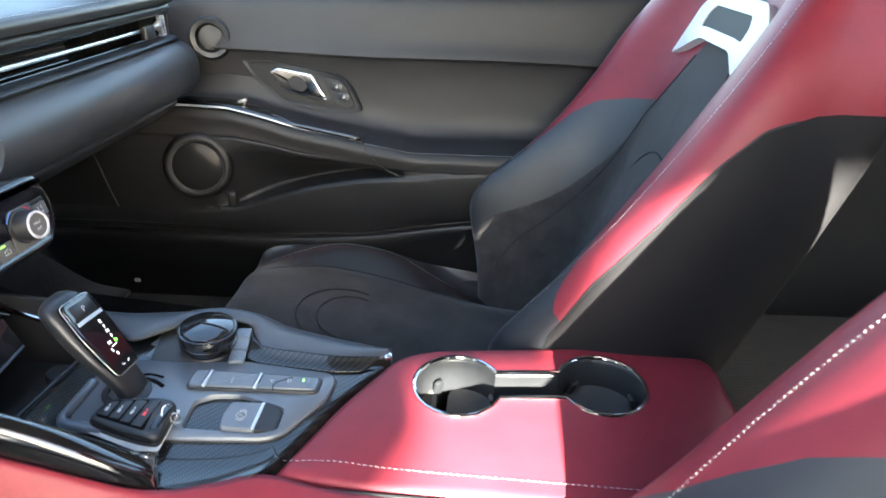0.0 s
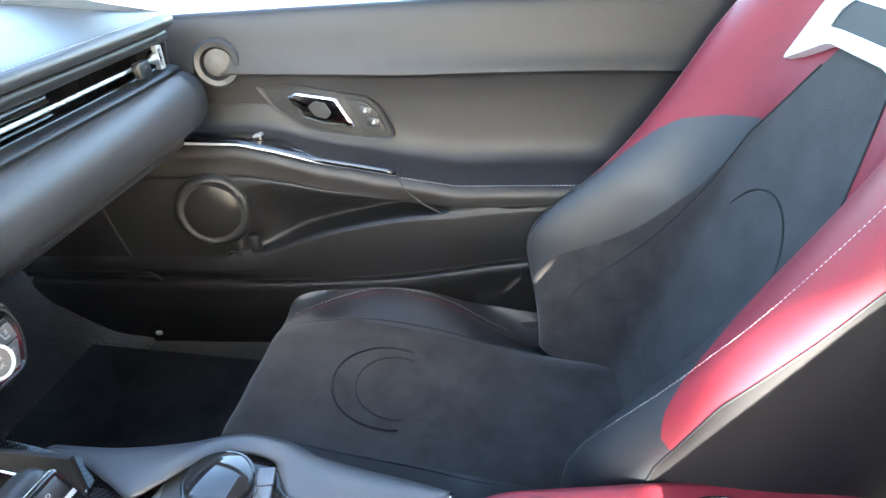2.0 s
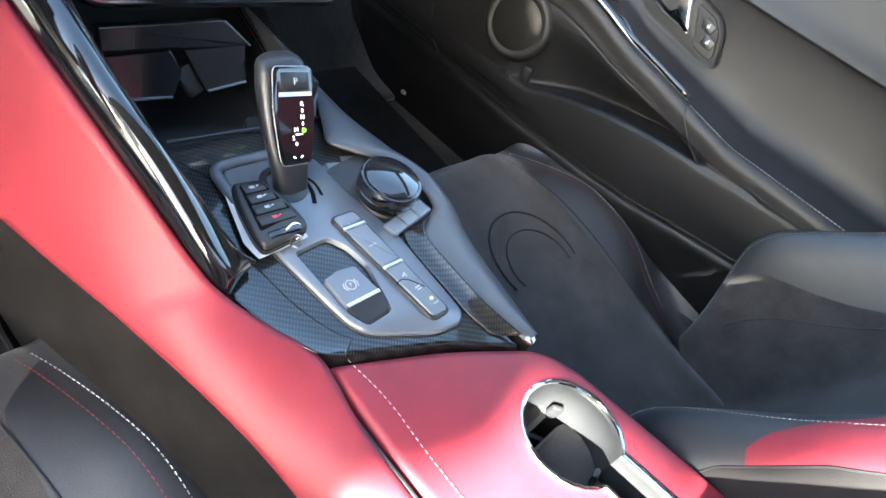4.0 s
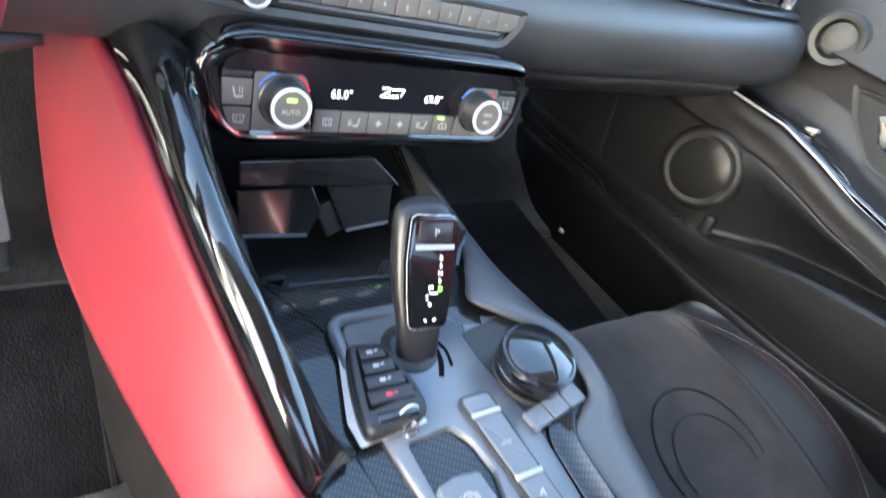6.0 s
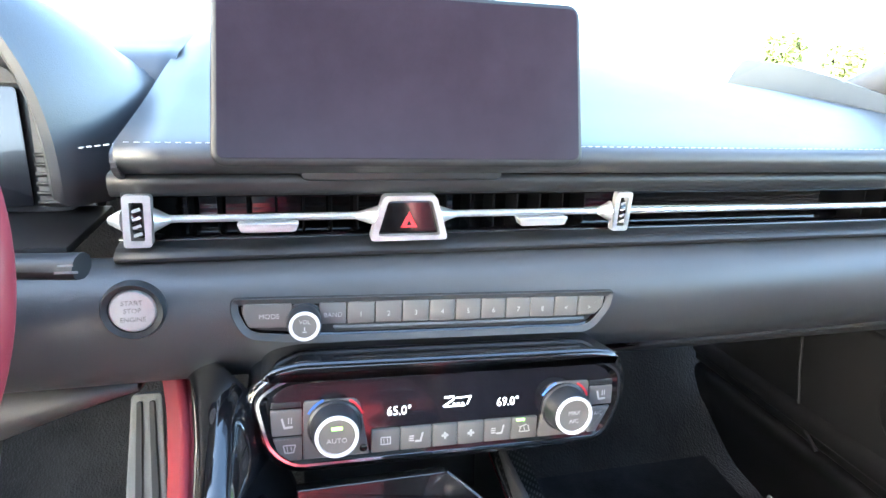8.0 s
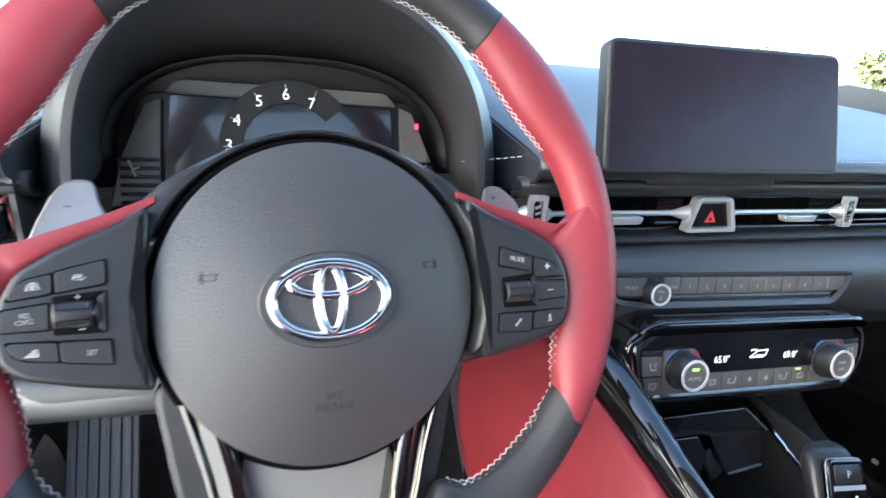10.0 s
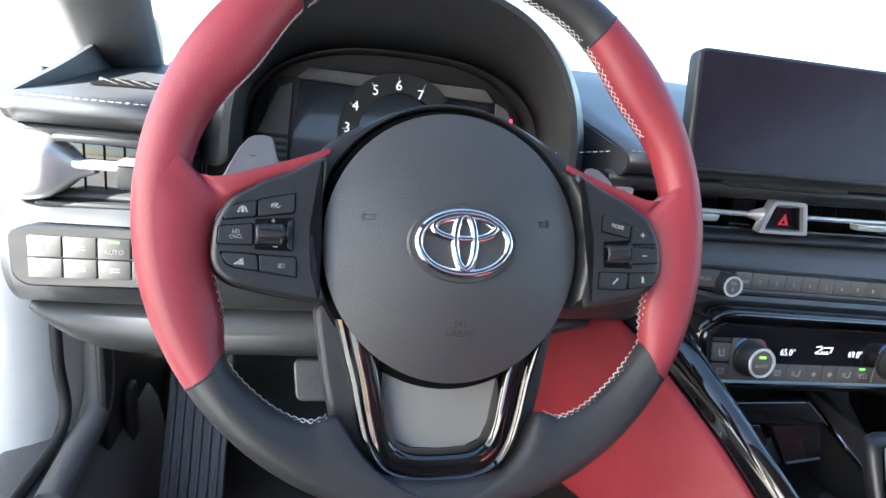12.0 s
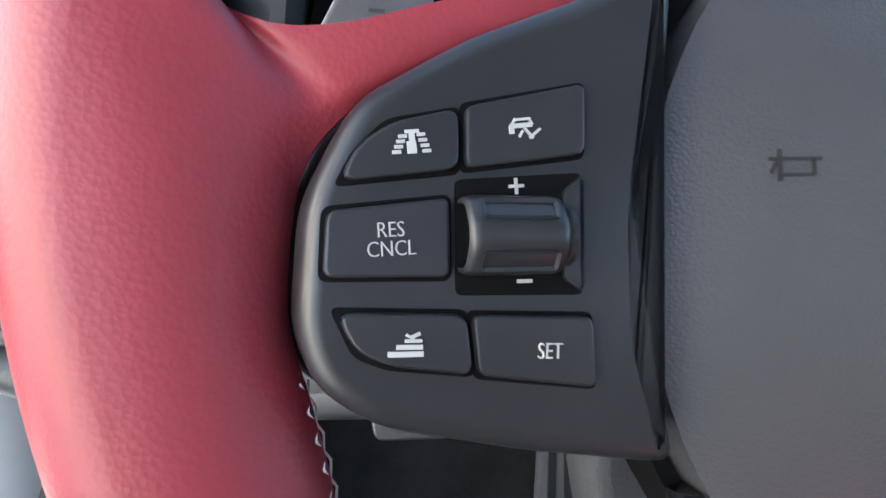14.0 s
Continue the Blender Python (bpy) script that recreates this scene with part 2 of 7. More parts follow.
def offset(poly, d):
    """The polygon drawn in by d."""
    n = len(poly)
    area = sum(poly[i][0] * poly[(i + 1) % n][1] - poly[(i + 1) % n][0] * poly[i][1] for i in range(n))
    sg = 1 if area > 0 else -1
    out = []
    for i in range(n):
        p, q, r = Vector(poly[i - 1]), Vector(poly[i]), Vector(poly[(i + 1) % n])
        e1, e2 = (q - p), (r - q)
        if e1.length < 1e-9 or e2.length < 1e-9:
            e1 = e2 = (r - p)
        n1, n2 = Vector((-e1.y, e1.x)).normalized() * sg, Vector((-e2.y, e2.x)).normalized() * sg
        m = (n1 + n2)
        m = m / max(0.35, m.length_squared / 2) if m.length > 1e-6 else n1
        out.append((q.x + m.x * d, q.y + m.y * d))
    return out


def prism(poly, depth, bev=0.001, m=None, seg=2, z0=0.0):
    """A flat polygon (x, y) raised to depth along z, its upper rim rounded."""
    rings = [[(x, y, z0) for x, y in poly]]
    if bev:
        for k in range(seg + 1):
            a = k / seg * math.pi / 2
            rings.append([(x, y, z0 + depth - bev * (1 - math.sin(a))) for x, y in offset(poly, bev * (1 - math.cos(a)))])
        rings.append([(x, y, z0 + depth) for x, y in offset(poly, bev * 1.08)])
        rings.append([(x, y, z0 + depth) for x, y in offset(poly, bev * 1.25)])
    else:
        rings.append([(x, y, z0 + depth) for x, y in poly])
    bm = loft(rings, True, False)
    return shape(bm, m) if m is not None else bm


def rounded(poly, r, seg=4):
    """The polygon with its corners rounded; r one radius or one a corner."""
    out, n = [], len(poly)
    for i, p in enumerate(poly):
        a, b, c = Vector(poly[i - 1]), Vector(p), Vector(poly[(i + 1) % n])
        rr = r[i] if isinstance(r, (list, tuple)) else r
        u, v = (a - b), (c - b)
        k = min(rr, 0.48 * u.length, 0.48 * v.length)
        s, e = b + u.normalized() * k, b + v.normalized() * k
        for t in np.linspace(0, 1, seg + 1):
            q = s * (1 - t) ** 2 + b * 2 * t * (1 - t) + e * t * t
            out.append((q.x, q.y))
    return out


def frame_prism(outer, inner, depth, m=None, z0=0.0, lift=0.0):
    """A ring between two outlines of equal count, with depth; lift raises the inner rim's top."""
    n = len(outer)
    rings = [[(x, y, z0) for x, y in outer], [(x, y, z0 + depth) for x, y in outer], [(x, y, z0 + depth + lift) for x, y in inner], [(x, y, z0) for x, y in inner]]
    bm = loft(rings, True, True)
    return shape(bm, m) if m is not None else bm


def lathe(profile, seg=32, m=None):
    """Turned body round z from (radius, z) points, closed at its axis ends."""
    rings = [[(r * math.cos(t), r * math.sin(t), z) for t in np.linspace(0, 2 * math.pi, seg, endpoint=False)] for r, z in profile]
    hollow = profile[0][0] > 1e-6
    bm = loft(rings, True, hollow, not hollow)
    return shape(bm, m) if m is not None else bm


def ellipse(a, b, n=32, cx=0.0, cy=0.0):
    return [(cx + a * math.cos(t), cy + b * math.sin(t)) for t in np.linspace(0, 2 * math.pi, n, endpoint=False)]


def basis(origin, right, up):
    """A frame whose x runs right, y up and z towards the viewer."""
    x, y = Vector(right).normalized(), Vector(up).normalized()
    z = x.cross(y).normalized()
    y = z.cross(x)
    return Matrix(((x.x, y.x, z.x, origin[0]), (x.y, y.y, z.y, origin[1]), (x.z, y.z, z.z, origin[2]), (0, 0, 0, 1)))


def text(body, size, m, material, parent, name="lettering", depth=0.0002, squeeze=1.0):
    cu = bpy.data.curves.new("letters", "FONT")
    cu.body, cu.size, cu.align_x, cu.align_y, cu.extrude, cu.resolution_u = body, size, "CENTER", "CENTER", depth, 3
    cu.offset = -0.012 * size
    tmp = bpy.data.objects.new("letters", cu)
    scene.collection.objects.link(tmp)
    me = bpy.data.meshes.new_from_object(tmp.evaluated_get(bpy.context.evaluated_depsgraph_get()))
    bpy.data.objects.remove(tmp)
    me.transform(m @ Matrix.Diagonal((squeeze, 1, 1, 1)))
    me.name = name
    me.materials.clear()
    me.materials.append(material)
    ob = new(name, me)
    ob.parent = parent
    return ob


def bars(rects, m, material, parent, name="marking", h=0.0003):
    """Small printed bars: (x, y, width, height, turn)."""
    bm = bmesh.new()
    for x, y, w, hh, a in rects:
        g = bmesh.ops.create_cube(bm, size=1)["verts"]
        bmesh.ops.transform(bm, matrix=m @ pose(x, y, 0, 0, 0, a) @ Matrix.Diagonal((w, hh, h, 1)), verts=g)
    return part(name, bm, material, parent, smooth=False)


def stitches(pts, length=0.004, gap=0.0025, r=0.0006, lift=(0, 0, 0)):
    """A row of thread stitches along a curve, as one mesh."""
    p = np.array(pts, float) + np.array(lift)
    seg = np.linalg.norm(np.diff(p, axis=0), axis=1)
    s = np.r_[0, np.cumsum(seg)]
    bm = bmesh.new()
    at = 0.0
    while at + length < s[-1]:
        a, b = [np.array([np.interp(q, s, p[:, k]) for k in range(3)]) for q in (at, at + length)]
        d = Vector(b - a)
        m = Matrix.Translation((a + b) / 2) @ d.to_track_quat("X", "Z").to_matrix().to_4x4()
        g = bmesh.ops.create_cube(bm, size=1)["verts"]
        bmesh.ops.transform(bm, matrix=m @ Matrix.Diagonal((length, 2 * r, 2 * r, 1)), verts=g)
        at += length + gap
    return bm


def clip_faces(verts, faces, field, sign):
    """The part of a mesh where sign * field is positive, cut along the zero line."""
    vs, fs, index = [], [], {}

    def vid(key, co):
        if key not in index:
            index[key] = len(vs)
            vs.append(co)
        return index[key]
    for f in faces:
        out = []
        for k in range(len(f)):
            a, b = f[k], f[(k + 1) % len(f)]
            fa, fb = sign * field[a], sign * field[b]
            if fa >= 0:
                out.append(vid((a, a), tuple(verts[a])))
            if (fa >= 0) != (fb >= 0):
                t = fa / (fa - fb)
                key = (min(a, b), max(a, b))
                out.append(vid(key, tuple(np.array(verts[a]) * (1 - t) + np.array(verts[b]) * t)))
        out = [o for k, o in enumerate(out) if o != out[k - 1]]
        if len(out) > 2:
            fs.append(out)
    return vs, fs


def regions(verts, faces, fields):
    """Cuts a mesh by several fields in turn: for each field the part where it is positive is taken off; the rest comes last."""
    out = []
    vals = [np.array([f(i) for i in range(len(verts))]) for f in fields]
    data = np.hstack([np.array(verts, float), np.array(vals).T]) if vals else np.array(verts, float)
    rest_v, rest_f = data, faces
    for k in range(len(fields)):
        col = np.array(rest_v)[:, 3 + k]
        v1, f1 = clip_faces(np.array(rest_v), rest_f, col, 1)
        out.append(([p[:3] for p in v1], f1))
        rest_v, rest_f = clip_faces(np.array(rest_v), rest_f, col, -1)
        rest_v = np.array(rest_v)
    out.append(([p[:3] for p in rest_v], rest_f))
    return out


# ---- the dashboard ----
XC = 0.42                                            # the car's middle line; the driver sits about x = 0


def band(name, profile, x0, x1, material, parent, n=24, steps=24, bow=0.0, label="", solid=0.004, xs=None, sag=0.0):
    """A length of moulding along x with a (y, z) profile; bow pulls its ends forward."""
    prof = spline(profile, n)
    rings = []
    for x in (xs if xs is not None else np.linspace(x0, x1, steps)):
        e = bow * ((x - XC) / 0.75) ** 4
        drop = sag * ((x - XC) / 0.75) ** 2
        rings.append([(x, y + e, z - drop * max(0.0, y - 0.20)) for y, z in prof])
    return part(name, loft(rings, False, False), material, parent, label, solid=solid)


dash = thing("dashboard", "dark soft-touch dashboard with a full-width slim vent line", "dashboard")
XL, XR = -0.335, 1.085
# upper pad, with the stitched leading edge
TOP = [(0.250, 0.728), (0.205, 0.730), (0.188, 0.738), (0.186, 0.747), (0.196, 0.754), (0.24, 0.763), (0.31, 0.777), (0.40, 0.798), (0.52, 0.824), (0.62, 0.837), (0.67, 0.838), (0.70, 0.80)]
for x0, x1 in ((XL, -0.205), (0.205, XR)):
    band("upper_pad", TOP, x0, x1, SOFT, dash, n=50, steps=30, bow=0.012, sag=0.15)
band("rear_pad", [(0.42, 0.70), (0.43, 0.800), (0.52, 0.824), (0.62, 0.837), (0.67, 0.838), (0.70, 0.80)], -0.21, 0.21, SOFT, dash, n=30, sag=0.15)
for x0, x1 in ((XL + 0.01, -0.21), (0.21, XR - 0.01)):
    line = [(x, 0.1935 + 0.012 * ((x - XC) / 0.75) ** 4, 0.7535) for x in np.linspace(x0, x1, 120)]
    part("pad_stitching", stitches(line, 0.0036, 0.0028, 0.00022), WHITE, dash, "row of pale thread", smooth=False)
for xe in (-0.2045, 0.2045):
    wall = [(y, z - 0.15 * ((xe - XC) / 0.75) ** 2 * max(0.0, y - 0.20) - 0.003) for y, z in spline(TOP, 30)[3:]]
    part("pad_end", shape(prism(wall + [(0.70, 0.66), (0.21, 0.66)], 0.004, 0.0), Matrix(((0, 0, 1, xe - 0.002), (1, 0, 0, 0), (0, 1, 0, 0), (0, 0, 0, 1)))), SOFT, dash, smooth=False)
# upper fascia under the pad, dark slot and its floor
for x0, x1 in ((XL, -0.195), (0.195, XR)):
    band("vent_brow", [(0.215, 0.731), (0.203, 0.729), (0.201, 0.722), (0.206, 0.714), (0.225, 0.711)], x0, x1, TRIMD, dash, n=12, bow=0.012)
    band("vent_slot", [(0.222, 0.713), (0.262, 0.712), (0.268, 0.695), (0.262, 0.678), (0.215, 0.676)], x0, x1, GLOSS, dash, n=14, bow=0.012)
    band("vent_sill", [(0.240, 0.679), (0.206, 0.677), (0.196, 0.672), (0.199, 0.667), (0.215, 0.664)], x0, x1, TRIMD, dash, n=12, bow=0.012)
# rounded middle roll
ROLL = [(0.214, 0.667), (0.190, 0.664), (0.174, 0.652), (0.166, 0.632), (0.168, 0.608), (0.178, 0.588), (0.195, 0.574), (0.225, 0.566), (0.30, 0.560)]
roll = band("middle_roll", ROLL, XL, XR, SOFT, dash, n=40, steps=48, bow=0.012)
# closing underside, knee panel on the driver's side, glovebox on the other
band("underside", [(0.285, 0.561), (0.34, 0.55), (0.45, 0.54), (0.62, 0.52)], 0.30, XR, TRIMD, dash, n=10)
knee = spline([(0.228, 0.573, 0), (0.206, 0.562, 0), (0.199, 0.543, 0), (0.207, 0.525, 0), (0.230, 0.516, 0), (0.30, 0.513, 0), (0.42, 0.512, 0)], 26)
part("knee_panel", loft([[(x, y + 0.012 * ((x - XC) / 0.75) ** 4, 0.573 - (0.573 - z) * k) for y, z, _ in knee] for x, k in ((XL, 0.18), (-0.328, 0.36), (-0.316, 0.58), (-0.300, 0.78), (-0.280, 0.93), (-0.255, 1.0), (0.04, 1.0), (0.10, 0.85), (0.15, 0.5), (0.20, 0.15))], False, False), SOFT, dash, "lower driver-side panel", solid=0.003)
gl = [(0.222, 0.5685), (0.218, 0.562), (0.232, 0.550), (0.275, 0.525), (0.335, 0.500), (0.36, 0.52)]
band("glovebox_lid", gl, 0.64, 1.055, SOFT, dash, n=22, label="closed glovebox lid")
part("glovebox_latch", rbox(0.07, 0.010, 0.008, 0.003, m=pose(0.665, 0.222, 0.561, -30)), TRIMD, dash)
for xe, nm in ((XL, "end_cap"), (XR, "end_cap")):
    e = 0.012 * ((xe - XC) / 0.75) ** 4
    outline = [(y + e, z) for y, z in list(spline(TOP, 24))[2:]] + [(0.80, 0.50), (0.45, 0.535), (0.30, 0.555)] + [(y + e, z) for y, z in list(spline(ROLL, 20))[::-1][2:]]
    bm = bmesh.new()
    a = [bm.verts.new((xe, y, z)) for y, z in outline]
    b = [bm.verts.new((xe + (0.006 if xe > 0 else -0.006), y + 0.002, z)) for y, z in outline]
    bm.faces.new(a[::-1]); bm.faces.new(b)
    for i in range(len(a)):
        bm.faces.new((a[i], a[(i + 1) % len(a)], b[(i + 1) % len(a)], b[i]))
    part(nm, bm, SOFT, dash, smooth=False)


def dash_y(x):
    return 0.012 * ((x - XC) / 0.75) ** 4


# bright bar along the slot, with its tabs and end pieces
def bar(x0, x1):
    p = [(x, 0.2085 + dash_y(x), 0.6965) for x in np.linspace(x0, x1, 14)]
    return part("bright_bar", tube(p, 0.0029, 8, flat=1.0), SATIN, dash, "thin satin silver strip")


bar(0.228, 0.380), bar(0.434, 0.586), bar(0.598, 1.03)
for x in (0.300, 0.345 + 0.17):
    m = pose(x, 0.200 + dash_y(x), 0.6935)
    part("vent_tab", prism(rounded([(-0.019, -0.004), (0.019, -0.004), (0.022, 0.003), (-0.022, 0.003)], 0.002), 0.010, 0.001, m @ pose(0, 0, 0, 90)), SATIN, dash, "satin direction tab")
part("vent_tab", rbox(0.03, 0.012, 0.022, 0.003, m=pose(0.985, 0.202, 0.694)), TRIMD, dash)
for x in (0.212, 0.592, 1.045):
    m = basis((x, 0.2065 + dash_y(x), 0.697), (1, 0, 0), (0, 0, 1)) @ Matrix.Diagonal((0.92, 0.92, 0.9, 1) if x < 0.3 else (0.74, 0.82, 0.7, 1))
    o = rounded([(-0.011, -0.020), (0.009, -0.020), (0.011, 0.021), (-0.009, 0.021)], 0.003)
    i = rounded([(-0.0055, -0.0145), (0.0045, -0.0145), (0.0055, 0.0155), (-0.0045, 0.0155)], 0.0015)
    ho = part("vent_thumb_housing", frame_prism(o, i, 0.010, m), SATIN, dash, "satin silver wheel housing")
    part("thumb_wheel", lathe([(0.0, -0.004), (0.014, -0.004), (0.0145, 0), (0.014, 0.004), (0.0, 0.004)], 24, m @ pose(0, 0, -0.004, 0, 90)), GLOSS, ho)
    bars([(0, k * 0.006, 0.006, 0.0022, 20) for k in (-1.6, -0.55, 0.5, 1.55)], m @ pose(0, 0, 0.0095), GREYMARK, ho, "ribs", 0.002)
    for s in ((-1, 1) if x < 0.3 else (-1,)):
        part("bar_flare", tube([(x + s * 0.009, 0.205 + dash_y(x), 0.697), (x + s * 0.020, 0.2075 + dash_y(x), 0.6965)], lambda t: 0.009 - 0.0062 * t, 10), SATIN, ho)
# air vanes in the slot
for x in np.r_[np.linspace(0.24, 0.37, 7), np.linspace(0.445, 0.575, 7), np.linspace(0.90, 1.03, 6)]:
    part("vane", rbox(0.0016, 0.03, 0.032, 0.0005, 1, pose(x, 0.252 + dash_y(x), 0.695)), HOLE, dash)

# hazard switch
hz = thing("hazard_switch", "hazard warning button in a silver trapezoid frame", "switch", at=(0.405, 0.2, 0.697))
m = Matrix.Translation((0, 0.004, 0)) @ basis((0, 0, 0), (1, 0, 0), (0, 0, 1))
o = rounded([(-0.031, -0.0175), (0.031, -0.0175), (0.0205, 0.0180), (-0.0205, 0.0180)], 0.004)
i = rounded([(-0.0250, -0.0138), (0.0250, -0.0138), (0.0170, 0.0140), (-0.0170, 0.0140)], 0.003)
part("frame", frame_prism(o, i, 0.011, m), SATIN, hz, "satin silver frame")
part("button", prism(rounded([(-0.0247, -0.0135), (0.0247, -0.0135), (0.0167, 0.0137), (-0.0167, 0.0137)], 0.003), 0.007, 0.002, m), GLOSS, hz, "gloss black button")
tri = [(-0.0068, -0.0080), (0.0068, -0.0080), (0, 0.0050)]
tin = [(-0.0022, -0.0062), (0.0022, -0.0062), (0, -0.0020)]
for sx in (-1, 1):
    part("frame_flare", tube([(sx * 0.022, 0.004, 0.0), (sx * 0.040, 0.0075, -0.0005)], lambda t: 0.0085 - 0.0058 * t, 10), SATIN, hz)
part("triangle", frame_prism(tri, tin, 0.0003, m, z0=0.0071), REDMARK, hz, "red warning triangle", smooth=False)

# radio strip
rad = thing("radio_panel", "slim radio control strip with preset keys and volume knob", "control panel", at=(0.421, 0.1635, 0.630))
RT = basis((0, 0, 0), (1, 0, -0.033), (0, 0.10, 1))
o = rounded([(-0.148, 0.0040), (-0.139, -0.0140), (-0.100, -0.0182), (0.131, -0.0186), (0.1465, 0.0010), (0.1485, 0.0150), (-0.1475, 0.0150)], [0.006, 0.010, 0.03, 0.010, 0.008, 0.003, 0.004])
oi, i = offset(o, 0.0046), offset(o, 0.0062)
part("surround", frame_prism(o, oi, 0.0072, RT, z0=-0.003, lift=-0.0022), SOFT, rad, "bevelled dark surround")
part("inner_bevel", frame_prism(oi, i, 0.0040, RT, z0=-0.003, lift=-0.0015), GLOSS, rad)
part("shadow_gap", tube([tuple(RT @ Vector((x, y, 0.0008))) for x, y in o], 0.0011, 8, True), RUBBER, rad)
part("backing", prism(i, 0.002, 0, RT, z0=-0.0035), TRIMD, rad)
keys = [(-0.1225, 0.0310, "MODE"), (-0.0780, 0.0192, "BAND")] + [(-0.0577 + k * 0.0206, 0.0200, c) for k, c in enumerate(["1", "2", "3", "4", "5", "6", "7", "8", "<", ">"])]
for x, w, c in keys:
    if c == ">":
        k = part("key", prism(rounded([(x - 0.0100, -0.0045), (x + 0.0060, -0.0040), (x + 0.0125, 0.0020), (x + 0.0130, 0.0112), (x - 0.0100, 0.0115)], 0.0012), 0.004, 0.0010, RT, z0=-0.0005), GREYB, rad)
    elif c == "MODE":
        k = part("key", prism(rounded([(-0.1405, 0.0040), (-0.1365, -0.0060), (-0.1070, -0.0065), (-0.1070, 0.0115), (-0.1395, 0.0115)], 0.0015), 0.004, 0.0010, RT, z0=-0.0005), GREYB, rad)
    else:
        k = part("key", rbox(w, 0.0165, 0.004, 0.0010, 2, RT @ pose(x, 0.0033, 0.0015)), GREYB, rad)
    text(c, 0.0050 if len(c) > 1 else 0.0056, RT @ pose(x, 0.0020, 0.0037), MARK, k, "key_marking")
part("slit", rbox(0.203, 0.0026, 0.003, 0.0010, 2, RT @ pose(0.024, -0.0077, 0.0006)), PLATE, rad, "slim disc slot lip")
kn = part("volume_knob", lathe([(0.0, 0.0), (0.0135, 0.0), (0.0135, 0.002), (0.0122, 0.003), (0.0118, 0.014), (0.0108, 0.0155), (0.0, 0.0155)], 36, RT @ pose(-0.0985, -0.0018, 0)), BTN, rad)
part("knob_ring", lathe([(0.0084, 0.0154), (0.0108, 0.0154), (0.0106, 0.0163), (0.0086, 0.0163)], 36, RT @ pose(-0.0985, -0.0018, 0)), SILVERP, kn, "pale silver ring")
part("knob_face", lathe([(0.0, 0.0152), (0.0084, 0.0152), (0.0084, 0.0156), (0.0, 0.0156)], 36, RT @ pose(-0.0985, -0.0018, 0)), GREYB, kn)
text("VOL", 0.0040, RT @ pose(-0.0985, 0.0012, 0.0158), MARK, kn, "knob_marking")
bars([(0, -0.0020, 0.0008, 0.0026, 0), (0, -0.0042, 0.0030, 0.0007, 0)], RT @ pose(-0.0985, -0.0018, 0.0158), MARK, kn, "power_symbol")

# engine start button
sb = thing("start_button", "round brushed engine start button with dark collar", "button", at=(0.211, 0.1680, 0.6445))
m = basis((0, -0.002, 0), (1, 0, 0), (0, 0.05, 1))
part("collar", lathe([(0.0148, -0.004), (0.0205, -0.004), (0.0205, 0.001), (0.019, 0.004), (0.0155, 0.002), (0.0148, -0.002)], 40, m), TRIMD, sb)
part("button", lathe([(0.0, -0.003), (0.0150, -0.003), (0.0150, 0.0012), (0.0138, 0.0026), (0.0, 0.0030)], 40, m), SATIN, sb, "brushed metal cap")
for word, yy in (("START", 0.0060), ("STOP", 0.0005), ("ENGINE", -0.0058)):
    text(word, 0.0046, m @ pose(0, yy, 0.0031), GREYMARK, sb, "button_lettering")

# climate panel
hv = thing("climate_panel", "gloss black climate control panel with two rotary knobs", "control panel", at=(0.428, 0.128, 0.575))
HV = basis((0, 0, 0), (1, 0, -0.025), (0, 0.14, 1))


def icon(kind, k=1.0):
    """Strokes of a small key symbol, as centred bars."""
    rows = {
        "heated_seat": [(-0.0022, 0.0002, 0.0012, 0.0062, 14), (0.0008, -0.0026, 0.0052, 0.0014, 4), (0.0010, 0.0016, 0.0006, 0.0038, 0), (0.0026, 0.0016, 0.0006, 0.0038, 0)],
        "defrost": [(0, 0.0024, 0.0072, 0.0007, 0), (0, -0.0024, 0.0050, 0.0007, 0), (-0.0030, 0, 0.0007, 0.0050, 14), (0.0030, 0, 0.0007, 0.0050, -14), (-0.0012, 0, 0.0005, 0.0032, 10), (0.0012, 0, 0.0005, 0.0032, 10)],
        "rear_defrost": [(0, 0.0024, 0.0062, 0.0007, 0), (0, -0.0024, 0.0062, 0.0007, 0), (-0.0031, 0, 0.0007, 0.0048, 0), (0.0031, 0, 0.0007, 0.0048, 0), (-0.0012, 0, 0.0005, 0.0034, 10), (0.0012, 0, 0.0005, 0.0034, 10)],
        "airflow": [(-0.0032, 0.0016, 0.0034, 0.0007, 0), (-0.0032, 0.0000, 0.0034, 0.0007, 0), (-0.0032, -0.0016, 0.0034, 0.0007, 0), (0.0014, -0.0022, 0.0044, 0.0012, 0), (0.0036, 0.0006, 0.0012, 0.0062, -14)],
        "fan": [(0, 0.0019, 0.0022, 0.0028, 20), (0, -0.0019, 0.0022, 0.0028, 20), (0.0019, 0, 0.0028, 0.0022, 20), (-0.0019, 0, 0.0028, 0.0022, 20)],
        "windscreen": [(-0.0012, 0.0018, 0.0060, 0.0008, 16), (0, -0.0024, 0.0072, 0.0008, 0), (-0.0032, -0.0006, 0.0008, 0.0040, -20), (0.0032, -0.0002, 0.0008, 0.0046, 16), (0, -0.0004, 0.0006, 0.0030, 20)],
    }
    return [(x * k, y * k, w * k, h * k, a) for x, y, w, h, a in rows[kind]]


